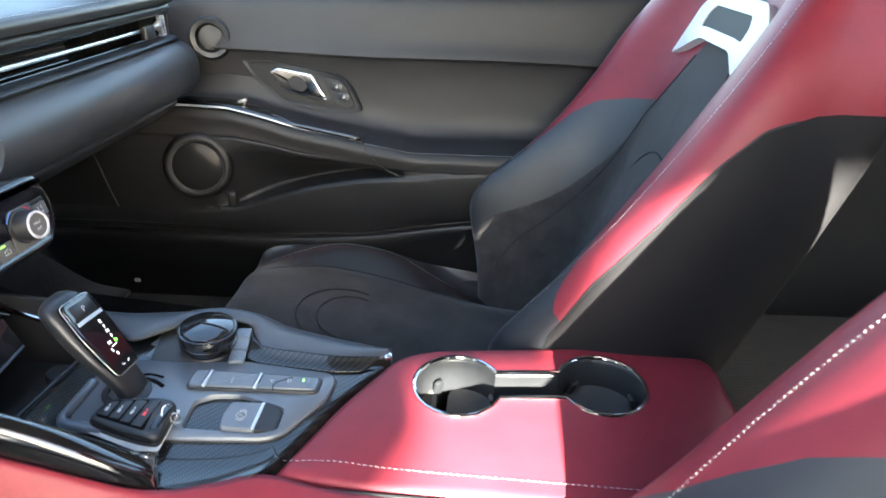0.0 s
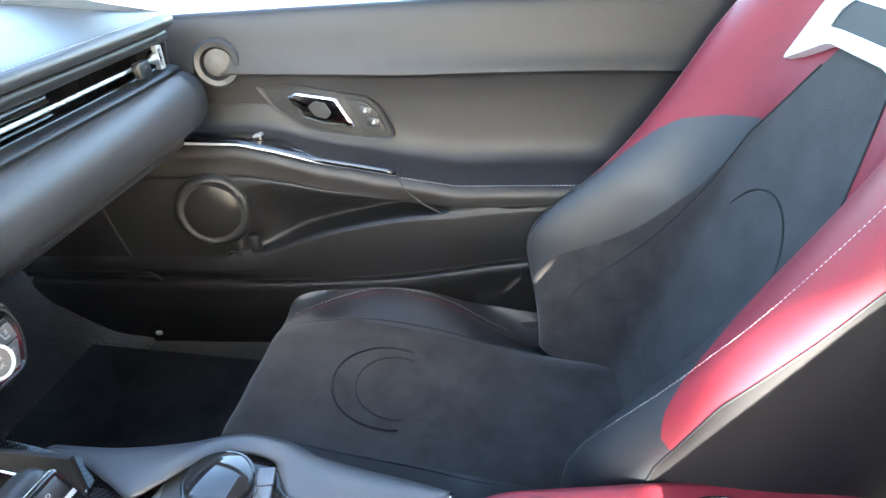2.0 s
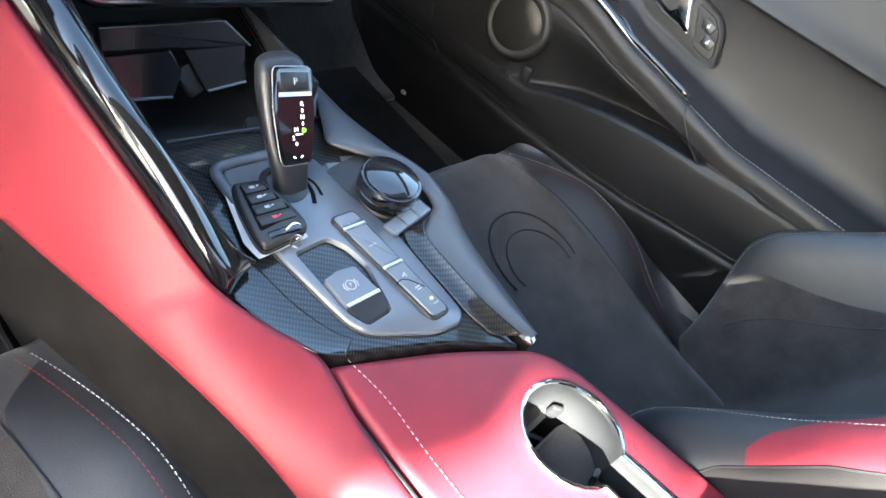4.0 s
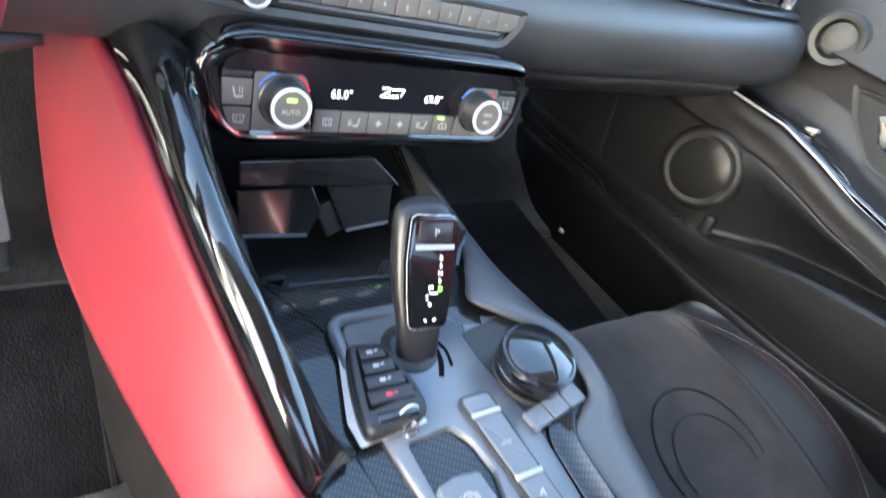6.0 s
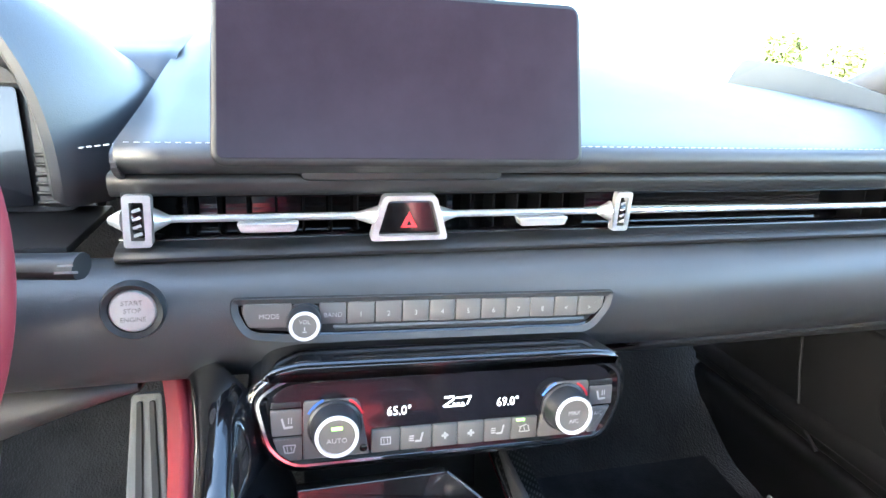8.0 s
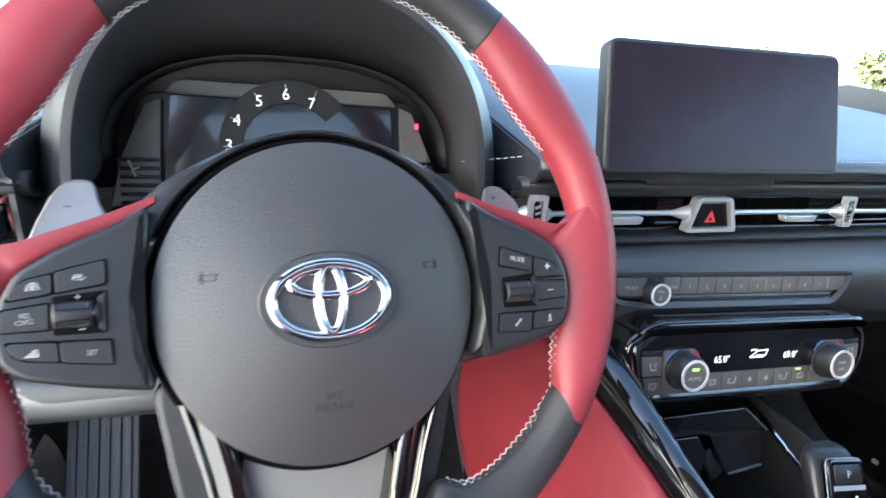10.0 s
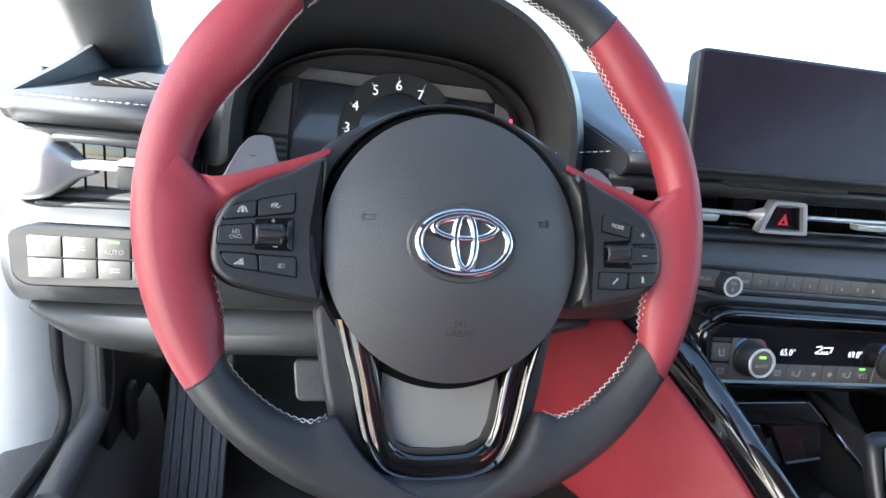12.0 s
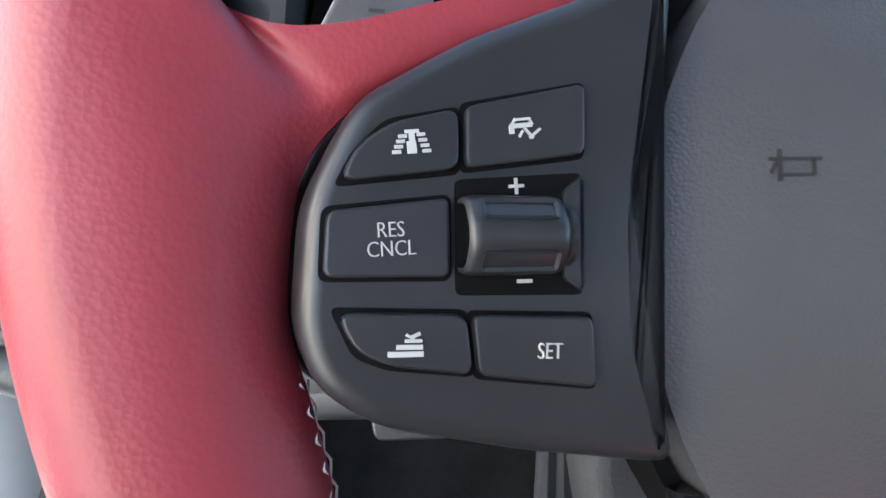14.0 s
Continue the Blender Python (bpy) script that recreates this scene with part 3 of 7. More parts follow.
fo = rounded([(-0.141, 0.0120), (-0.121, 0.0265), (0.118, 0.0265), (0.1355, 0.0145), (0.1370, -0.0110), (0.1230, -0.0395), (-0.1170, -0.0395), (-0.1325, -0.0250)], [0.008, 0.012, 0.012, 0.008, 0.012, 0.012, 0.014, 0.012], 5)
part("housing", prism(offset(fo, -0.0075), 0.085, 0.006, HV, z0=-0.0845, seg=3), GLOSS, hv, "piano black housing")
brow = rounded([(-0.139, 0.0245), (-0.118, 0.0235), (0.116, 0.0235), (0.137, 0.0215), (0.128, 0.0335), (0.110, 0.0355), (-0.112, 0.0375), (-0.130, 0.0335)], 0.006, 3)
part("brow", prism(brow, 0.092, 0.0050, HV, z0=-0.085, seg=4), GLOSS, hv, "rounded gloss brow")
part("bright_frame", frame_prism(fo, offset(fo, 0.0020), 0.0042, HV, z0=-0.0005), CHROME, hv, "thin chrome frame")
part("gloss_bevel", frame_prism(offset(fo, 0.0021), offset(fo, 0.0062), 0.0030, HV, z0=-0.0005, lift=-0.0014), GLOSS, hv)
part("display", prism(rounded([(-0.128, -0.0165), (0.124, -0.0165), (0.124, 0.0180), (0.114, 0.0215), (-0.117, 0.0215), (-0.128, 0.0140)], 0.003), 0.0014, 0.0004, HV), DARKGLASS, hv, "dark readout strip")
text("65.0°", 0.0098, HV @ pose(-0.041, -0.0045, 0.0016), LIT, hv, "readout", squeeze=0.88)
text("69.0°", 0.0098, HV @ pose(0.0425, -0.0040, 0.0016), LIT, hv, "readout", squeeze=0.88)
text("AUTO", 0.0030, HV @ pose(-0.0035, 0.0030, 0.0016), LIT, hv, "readout")
bars([(0.0065, 0.0024, 0.0120, 0.0011, 3), (-0.0005, -0.0040, 0.0160, 0.0011, 0), (0.0105, -0.0006, 0.0011, 0.0058, -24), (-0.0050, -0.0012, 0.0100, 0.0011, 32), (-0.0010, -0.0022, 0.0020, 0.0009, 0), (0.0024, -0.0022, 0.0020, 0.0009, 0), (0.0058, -0.0022, 0.0020, 0.0009, 0)], HV @ pose(0.0010, 0, 0.0016), LIT, hv, "fan_readout")
KY = -0.0106
for cx, outline in ((-0.0870, [(-0.1085, -0.0345), (-0.0625, -0.0345), (-0.0700, 0.0085), (-0.1085, 0.0085)]), (0.0885, [(0.0680, -0.0345), (0.1090, -0.0345), (0.1090, 0.0090), (0.0745, 0.0090)])):
    part("knob_plate", prism(rounded(outline, [0.001, 0.001, 0.007, 0.003] if cx < 0 else [0.001, 0.001, 0.003, 0.007]), 0.0030, 0.0007, HV), GREYB, hv)
    k = part("temperature_knob", lathe([(0.0, 0.002), (0.0190, 0.002), (0.0190, 0.005), (0.0174, 0.006), (0.0164, 0.018), (0.0152, 0.0205), (0.0, 0.0205)], 48, HV @ pose(cx, KY, 0)), BTN, hv, "ribbed black rotary knob")
    part("knob_ring", lathe([(0.0122, 0.0202), (0.0150, 0.0202), (0.0146, 0.0219), (0.0126, 0.0219)], 48, HV @ pose(cx, KY, 0)), SILVERP, k, "pale silver ring")
    part("knob_face", lathe([(0.0, 0.0200), (0.0122, 0.0200), (0.0122, 0.0206), (0.0, 0.0206)], 36, HV @ pose(cx, KY, 0)), GREYB, k)
    if cx < 0:
        text("AUTO", 0.0050, HV @ pose(cx, KY - 0.003, 0.0208), MARK, k, "knob_marking")
        bars([(0, 0.0058, 0.0072, 0.0022, 0)], HV @ pose(cx, KY, 0.0208), GREENL, k, "indicator")
    else:
        text("MAX", 0.0046, HV @ pose(cx, KY + 0.002, 0.0208), MARK, k, "knob_marking")
        text("A/C", 0.0046, HV @ pose(cx, KY - 0.0045, 0.0208), MARK, k, "knob_marking")
    for a0, a1, mk, nm in ((0.35, 1.05, REDMARK, "warm_mark"), (1.95, 2.65, BLUEMARK, "cool_mark")):
        arc = [(0.0198 * math.cos(a), 0.0198 * math.sin(a)) for a in np.linspace(a0, a1, 10)] + [(0.0215 * math.cos(a), 0.0215 * math.sin(a)) for a in np.linspace(a1, a0, 10)]
        part(nm, prism(arc, 0.0003, 0.0, HV @ pose(cx, KY, 0.0030)), mk, hv)
part("sensor_dot", lathe([(0.0, 0.003), (0.0028, 0.003), (0.0028, 0.0042), (0.0020, 0.0046), (0.0, 0.0040)], 20, HV @ pose(-0.0668, -0.0292, 0)), GLOSS, hv)
for poly, kind, cx, cy in (([(-0.1305, 0.0030), (-0.1295, -0.0158), (-0.1095, -0.0158), (-0.1095, 0.0030)], "heated_seat", -0.1195, -0.0065), ([(-0.1290, -0.0175), (-0.1255, -0.0280), (-0.1180, -0.0345), (-0.1095, -0.0345), (-0.1095, -0.0175)], "defrost", -0.1180, -0.0255), ([(0.1100, 0.0035), (0.1100, -0.0120), (0.1300, -0.0120), (0.1300, 0.0035)], "heated_seat", 0.1200, -0.0040), ([(0.1100, -0.0135), (0.1100, -0.0345), (0.1175, -0.0345), (0.1290, -0.0135)], "", 0.1185, -0.0190)):
    k = part("side_key", prism(rounded(poly, 0.0012), 0.0034, 0.0008, HV, z0=-0.0004), GREYB, hv)
    if kind:
        bars(icon(kind, 1.15), HV @ pose(cx, cy, 0.0031), MARK, k, "key_symbol")
    else:
        text("A/C", 0.0042, HV @ pose(cx, cy, 0.0031), MARK, k, "key_marking")
for x0 in (-0.1300, 0.1100):
    part("slim_key", rbox(0.0200, 0.0040, 0.003, 0.0008, 2, HV @ pose(x0 + 0.0100, 0.0062, 0.0008)), BTN, hv)
ends = [-0.0612, -0.0402, -0.0162, 0.0034, 0.0238, 0.0458, 0.0672]
for x0, x1, kind in zip(ends, ends[1:], ("rear_defrost", "airflow", "fan", "fan", "airflow", "windscreen")):
    k = part("lower_key", rbox(x1 - x0 - 0.0006, 0.0172, 0.004, 0.0008, 2, HV @ pose((x0 + x1) / 2, -0.0258, 0.001)), GREYB, hv)
    bars(icon(kind, 0.8 if kind == "fan" else 1.1), HV @ pose((x0 + x1) / 2, -0.0258, 0.0032), MARK, k, "key_symbol")
bars([(0.0530, -0.0188, 0.0066, 0.0016, 0)], HV @ pose(0, 0, 0.0034), GREENL, hv, "indicator")

# centre screen
ds = thing("infotainment_screen", "dark free-standing touch screen, switched off, on the dash", "screen", at=(0.402, 0.198, 0.7995))
SC = basis((0, 0, 0), (1, 0, 0), (0, 0.235, 1))
bo = rounded([(-0.138, -0.0625), (0.138, -0.0625), (0.135, 0.0610), (-0.133, 0.0610)], 0.012, 6)
part("casing", prism(bo, 0.016, 0.004, SC, z0=-0.012, seg=3), TRIMD, ds, "matt black casing")
part("glass", prism(rounded([(-0.1335, -0.0570), (0.1335, -0.0570), (0.1310, 0.0568), (-0.1290, 0.0568)], 0.006, 5), 0.0012, 0.0005, SC, z0=0.0036), SCREEN, ds, "glossy dark glass")
part("foot", rbox(0.16, 0.05, 0.03, 0.008, 2, SC @ pose(0, -0.048, -0.03)), TRIMD, ds)

# instrument cluster and hood
cl = thing("instrument_cluster", "instrument cluster under an arched hood, rev counter partly lit", "instrument cluster", at=(-0.006, 0.33, 0.70))


def arch(a, h, y, base, p=2.5, n=40, ofs=0.0):
    return [(a * np.sign(math.cos(t)) * abs(math.cos(t)) ** (2 / p), y, base + h * abs(math.sin(t)) ** (2 / p)) for t in np.linspace(0, math.pi, n)]


hood = [arch(0.165, 0.105, -0.005, 0.020), arch(0.158, 0.135, -0.055, 0.018), arch(0.158, 0.160, -0.104, 0.014), arch(0.163, 0.170, -0.114, 0.010), arch(0.170, 0.179, -0.115, 0.006), arch(0.177, 0.184, -0.105, 0.003), arch(0.193, 0.186, -0.080, 0.002), arch(0.214, 0.168, 0.00, 0.002), arch(0.235, 0.105, 0.20, 0.000)]
part("hood", loft(hood, False, False), SOFT, cl, "padded arched hood", solid=0.003)
part("binnacle_wall", loft([arch(0.165, 0.105, -0.010, 0.02), arch(0.160, 0.100, 0.030, 0.02), [(x * 0.98, 0.03, -0.03) for x in np.linspace(0.16, -0.16, 40)]], False, False), TRIMD, cl, solid=0.002)
part("floor_panel", rbox(0.33, 0.13, 0.008, 0.002, 2, pose(0, -0.045, -0.030)), TRIMD, cl)
CF = basis((0, -0.001, 0.035), (1, 0, 0), (0, 0.18, 1))
part("face", prism(rounded([(-0.150, -0.06), (0.150, -0.06), (0.135, 0.052), (-0.135, 0.052)], 0.02), 0.004, 0.001, CF, z0=-0.012), TRIMD, cl)
part("screen", prism(rounded([(-0.116, -0.055), (0.112, -0.055), (0.106, 0.044), (-0.106, 0.050)], 0.004), 0.002, 0.0005, CF, z0=-0.004), DARKGLASS, cl, "dark glossy instrument glass")
# pale trims left and right of the glass, above it
for s in (-1, 1):
    tr = [(s * 0.118, -0.055), (s * 0.160, -0.055), (s * 0.150, -0.010), (s * 0.128, 0.040), (s * 0.114, 0.046)]
    part("side_trim", prism(tr if s > 0 else tr[::-1], 0.004, 0.001, CF, z0=-0.003), GREYTRIM, cl)
    for k in range(6):
        part("louvre", rbox(0.034, 0.004, 0.003, 0.001, 1, CF @ pose(s * 0.134, -0.052 + k * 0.008, 0.004, 35, 0, 0)), TRIMD, cl)
top = [(-0.112, 0.051), (0.112, 0.046), (0.100, 0.060), (-0.098, 0.064)]
part("upper_trim", prism(rounded(top, 0.004), 0.003, 0.001, CF, z0=-0.002), GREYTRIM, cl)
# rev counter ring
ang = np.radians(np.linspace(215, 40, 48))
ci = (0.004, 0.0)
ro, ri = 0.068, 0.046
ring_o = [(ci[0] + ro * math.cos(a), ci[1] + ro * math.sin(a)) for a in ang]
ring_i = [(ci[0] + ri * math.cos(a), ci[1] + ri * math.sin(a)) for a in ang]
part("rev_counter", prism(ring_o + ring_i[::-1], 0.006, 0.0, CF, z0=-0.002), RUBBER, cl, "raised rev counter arc")
for c, x, y in (("3", -0.0545, 0.003), ("4", -0.0465, 0.027), ("5", -0.0255, 0.046), ("6", 0.000, 0.0535), ("7", 0.0245, 0.0455)):
    text(c, 0.0155, CF @ pose(x, y, 0.0044), LIT, cl, "numeral")
tk = [(ci[0] + 0.060 * math.cos(a), ci[1] + 0.060 * math.sin(a), 0.008, 0.001, math.degrees(a)) for a in np.radians([178, 152, 122, 94, 66])]
for row in tk:
    bars([row], CF @ pose(0, 0, 0.0043), GREYMARK, cl, "scale_tick")
bars([(0.133, 0.027, 0.0032, 0.0055, 0)], CF @ pose(0, 0, 0.003), REDL, cl, "warning_lamp")
for sx in (-1, 1):
    bars([(sx * 0.140, -0.020, 0.002, 0.016, -sx * 20), (sx * 0.137, -0.020, 0.007, 0.0016, -sx * 20)], CF @ pose(0, 0, 0.0065), GREYMARK, cl, "gauge_mark")
st = [(x, 0.2 - 0.33 + dash_y(x), 0.049) for x in (0,)]
part("hood_seam", stitches([(0.155, -0.09, 0.040), (0.19, -0.105, 0.046), (0.225, -0.115, 0.052)], 0.004, 0.0025, 0.0005), WHITE, cl, smooth=False)

# driver's side: outer vent, demister louvres, light switches
lv = thing("side_air_vent", "driver side air vent with satin thumbwheel housing", "air vent", at=(-0.29, 0.2, 0.695))
part("recess", rbox(0.120, 0.05, 0.056, 0.004, 2, pose(0.024, 0.038, 0.0)), GLOSS, lv)
part("upper_lip", rbox(0.104, 0.014, 0.007, 0.003, 2, pose(0.038, 0.004, 0.026)), TRIMD, lv)
part("lower_lip", rbox(0.120, 0.014, 0.006, 0.003, 2, pose(0.030, 0.003, -0.030)), TRIMD, lv)
hs = spline([(-0.050, 0.022, 0.026, 0.018), (-0.0485, -0.004, 0.028, 0.022), (-0.042, -0.013, 0.0285, 0.026), (-0.024, -0.013, 0.027, 0.025), (-0.011, -0.008, 0.021, 0.020), (0.001, 0.001, 0.010, 0.012), (0.014, 0.006, 0.0045, 0.006)], 28)
part("thumb_housing", loft([[(x, y + d * (1 - abs(math.cos(t)) ** 0.5 * np.sign(math.cos(t))), h * abs(math.sin(t)) ** 0.6 * np.sign(math.sin(t))) for t in np.linspace(0, 2 * math.pi, 28, endpoint=False)] for x, y, h, d in hs]), SATIN, lv, "satin silver housing flaring into the bar")
part("thumb_wheel", lathe([(0.0, -0.0032), (0.0120, -0.0032), (0.0125, 0), (0.0120, 0.0032), (0.0, 0.0032)], 24, pose(-0.033, -0.0012, 0.0, 0, 90)), TRIMD, lv)
part("bright_bar", rbox(0.062, 0.012, 0.008, 0.003, 2, pose(0.022, 0.006, 0.004)), SATIN, lv)
tab = part("direction_tab", rbox(0.040, 0.028, 0.020, 0.003, 2, pose(0.058, -0.004, -0.001)), BTN, lv, "dark direction tab")
part("tab_edge", rbox(0.040, 0.026, 0.0035, 0.0012, 2, pose(0.058, -0.006, 0.0108)), SATIN, tab, "satin upper edge")
for k in range(5):
    part("vane", rbox(0.002, 0.028, 0.044, 0.0005, 1, pose(0.002 + k * 0.016, 0.026, 0.0, 0, 0, 12)), HOLE, lv)
dm = thing("demister_vent", "slatted window demister vent let into the dash top", "air vent", at=(-0.245, 0.31, 0.7634))
part("backing", prism(rounded([(-0.060, -0.022), (0.055, -0.026), (0.066, 0.018), (-0.050, 0.022)], 0.006), 0.002, 0.0, pose(0, 0, -0.0012, 4.6)), HOLE, dm)
for k in range(8):
    part("slat", rbox(0.0030, 0.044, 0.005, 0.001, 1, pose(-0.048 + k * 0.0145, 0, -0.0010, 4.6, 0, 38)), RUBBER, dm)
ls = thing("light_switch_panel", "headlight switch panel with rows of flat keys", "control panel", at=(-0.268, 0.165, 0.630))
LS = basis((0, 0, 0), (1, 0, 0), (0, 0.06, 1))
part("surround", prism(rounded([(-0.058, -0.018), (-0.048, -0.026), (0.075, -0.026), (0.075, 0.026), (-0.042, 0.027), (-0.060, 0.020)], 0.006), 0.006, 0.002, LS, z0=-0.004), GLOSS, ls)
for k in range(4):
    for r_, hh in ((0, 0.017), (1, 0.016)):
        x = -0.032 + k * 0.0255
        kk = part("key", rbox(0.0245, hh, 0.004, 0.001, 2, LS @ pose(x, 0.0085 - r_ * 0.0178, 0.003)), GREYB, ls)
        if (k, r_) == (2, 0):
            text("AUTO", 0.0055, LS @ pose(x, 0.006, 0.0052), MARK, kk, "key_marking")
            bars([(0, 0.0145, 0.008, 0.0016, 0)], LS @ pose(x, 0, 0.0052), GREENL, kk, "indicator")
        else:
            bars([(-0.002, 0, 0.003, 0.004, 0), (0.002, 0.0012, 0.004, 0.0009, 0), (0.002, -0.0012, 0.004, 0.0009, 0)], LS @ pose(x, 0.0085 - r_ * 0.0178, 0.0052), MARK if r_ else GREYMARK, kk, "key_symbol")


# ---- the steering wheel ----
sw = thing("steering_wheel", "red and black leather steering wheel with chrome badge", "steering wheel", at=(0.0018, 0.0075, 0.7015))
SW = basis((0, 0, 0), (math.cos(radians(4.5)), math.sin(radians(4.5)), 0), (-0.0268, 0.3399, 0.9397))
LOW = pose(-0.003, 0, 0, 0, 0, -2)                    # the lower spoke hangs a little askew
R_OUT, YC = 0.1950, 0.0195                             # rim's outer radius; its middle lies above the hub


def rim_half(deg):
    """Half width and half depth of the rim at an angle about its middle; fuller thumb grips at ten and two."""
    deg = deg % 360
    grip = math.exp(-((deg - 36) / 14) ** 2) + math.exp(-((deg - 145) / 14) ** 2)
    lower = math.exp(-((deg - 270) / 75) ** 4)
    return 0.0150 + 0.0050 * grip - 0.0027 * lower, 0.0146 + 0.0018 * grip


def rim_point(deg, t):
    rw, rd = rim_half(deg)
    r = R_OUT - rw + rw * math.cos(t)
    a = radians(deg)
    return Vector((r * math.cos(a), YC + r * math.sin(a), -0.018 + rd * math.sin(t)))


def crown(deg, lift=0.0003):
    return tuple(rim_point(deg, math.pi / 2) + Vector((0, 0, lift)))


def rim_piece(a0, a1, material, name="rim_cover", n=40, label=""):
    rings = [[tuple(SW @ rim_point(a, t)) for t in np.linspace(0, 2 * math.pi, 28, endpoint=False)] for a in np.linspace(a0, a1, n)]
    return part(name, loft(rings, True, False), material, sw, label)


rim_piece(51.5, 128, BLACK, label="black leather top section", n=44)
rim_piece(128, 213.5, RED, label="red leather grip", n=50)
rim_piece(213.5, 324, BLACK, label="black leather lower section", n=60)
rim_piece(-36, 51.5, RED, label="red leather grip", n=50)
for a in (51.5, 128, 213.5, -36):
    ring = [tuple(SW @ (rim_point(a, t) + Vector((0, 0, 0)))) for t in np.linspace(0, 2 * math.pi, 24, endpoint=False)]
    part("rim_seam", tube(ring, 0.0007, 6, True), RUBBER, sw)


def thread(bm, p, q, r):
    """One straight stitch of thread from p to q."""
    d = Vector(q) - Vector(p)
    g = bmesh.ops.create_cube(bm, size=1)["verts"]
    m = Matrix.Translation((Vector(p) + Vector(q)) / 2) @ d.to_track_quat("Z", "Y").to_matrix().to_4x4()
    bmesh.ops.transform(bm, matrix=SW @ m @ Matrix.Diagonal((2 * r, 2 * r, d.length, 1)), verts=g)


def cross_lacing(path, width, r, material=None):
    """Crossed threads along an edge; path gives pairs of front and back points of the seam."""
    bm = bmesh.new()
    for (f0, b0), (f1, b1) in zip(path[:-1], path[1:]):
        thread(bm, f0, b1, r)
        thread(bm, b0, f1, r)
    return tagged(part("lacing", bm, WHITE, sw, smooth=False), "white cross stitching in the leather", kind="stuff")


def lacing(a0, a1, nm="lacing"):
    """Cross stitches round the inner side of the rim."""
    n = int(abs(a1 - a0) * R_OUT * 0.85 * math.pi / 180 / 0.0046)
    path = [(np.array(rim_point(a, 2.98)), np.array(rim_point(a, 3.34))) for a in np.linspace(a0, a1, n)]
    path = [(p * np.array([0.997, 0.997, 1]), q * np.array([0.997, 0.997, 1])) for p, q in path]
    return cross_lacing(path, 0.005, 0.00017)


lacing(54, 127), lacing(24, 52), lacing(129, 156)


def lens_solid(outline_out, z_edge, z_top, steps=6, power=2.0, m=None, back=0.012):
    """A cushion-shaped solid over a closed outline about the origin."""
    o = np.array(outline_out)
    rings = [[(x, y, z_edge - back) for x, y in o * 0.97], [(x, y, z_edge) for x, y in o]]
    for k in range(1, steps + 1):
        f = math.cos(k / (steps + 0.6) * math.pi / 2)
        z = z_edge + (z_top - z_edge) * (1 - f ** power)
        rings.append([(x * f, y * f, z) for x, y in o])
    bm = loft(rings, True, False)
    return shape(bm, m) if m is not None else bm


# airbag cover: round, slightly drawn out below
cov = []
for t in np.linspace(0, 2 * math.pi, 72, endpoint=False):
    r = 0.0868 + 0.003 * max(0, -math.sin(t)) ** 2
    cov.append((r * math.cos(t), r * math.sin(t)))
part("airbag_cover", lens_solid(cov, -0.012, 0.0035, 9, 1.6, SW, 0.03), AIRBAG, sw, "grained black airbag cover")
part("cover_gap", loft([[tuple(SW @ Vector((x * k, y * k, z))) for x, y in cov] for k, z in ((0.99, -0.034), (1.0, -0.0215), (1.045, -0.0205), (1.06, -0.023), (1.07, -0.036))], True, False), HOLE, sw)
# satin shroud over the top of the cover, widening into the spokes
rings = []
for a in np.linspace(24, 156, 66):
    wd = 0.0030 + 0.0105 * (math.exp(-((a - 30) / 19) ** 2) + math.exp(-((a - 150) / 19) ** 2))
    u = Vector((math.cos(radians(a)), math.sin(radians(a)), 0))
    rings.append([tuple(SW @ (u * (0.0925 + wd * f) + Vector((0, 0, z)))) for f, z in ((0, -0.030), (0, -0.0185), (0.12, -0.0165), (0.5, -0.0160), (0.88, -0.0180), (1.0, -0.0215), (1.0, -0.034))])
part("hub_shroud", loft(rings, True, False), BTN, sw, "satin black shroud over the airbag cover")
part("hub_core", lathe([(0.0, -0.06), (0.055, -0.06), (0.075, -0.03), (0.07, -0.015), (0.0, -0.015)], 36, SW), TRIMD, sw)
# badge: chrome ovals
bd = part("badge", loft([[tuple(SW @ Vector((x * k, y * k, z))) for x, y in ellipse(0.0325, 0.0222, 48)] for k, z in ((1.14, 0.0020), (1.1, 0.0036), (1.0, 0.0032), (0.0, 0.0039))], True, False, False), AIRBAG, sw)


def oval(a, b, cx, cy, w, nm, fat=1.0):
    n = 56
    pts = [SW @ Vector((cx + a * math.cos(t), cy + b * math.sin(t), 0.0049)) for t in np.linspace(0, 2 * math.pi, n, endpoint=False)]
    return part(nm, tube(pts, w, 10, True, flat=0.75, up=SW.to_3x3() @ Vector((0, 0, 1))), CHROME, bd, "chrome oval")


oval(0.0300, 0.0194, 0, 0, 0.0029, "outer_oval")
oval(0.0205, 0.0072, 0, 0.0096, 0.0027, "wide_oval")
oval(0.0066, 0.0172, 0, 0.0005, 0.0029, "tall_oval")
# embossed marks on the cover


def on_cover(x, y, lift=0.0003):
    """A frame lying on the domed cover at (x, y)."""
    r = math.hypot(x, y)
    q = (r / 0.0868) ** 1.6
    slope = 0.0155 * 1.6 * q / max(r, 1e-6)
    n = Vector((slope * x / r, slope * y / r, 1)).normalized()
    return SW @ Matrix.Translation((x, y, -0.012 + 0.0155 * (1 - q) + lift)) @ Vector((0, 0, 1)).rotation_difference(n).to_matrix().to_4x4()


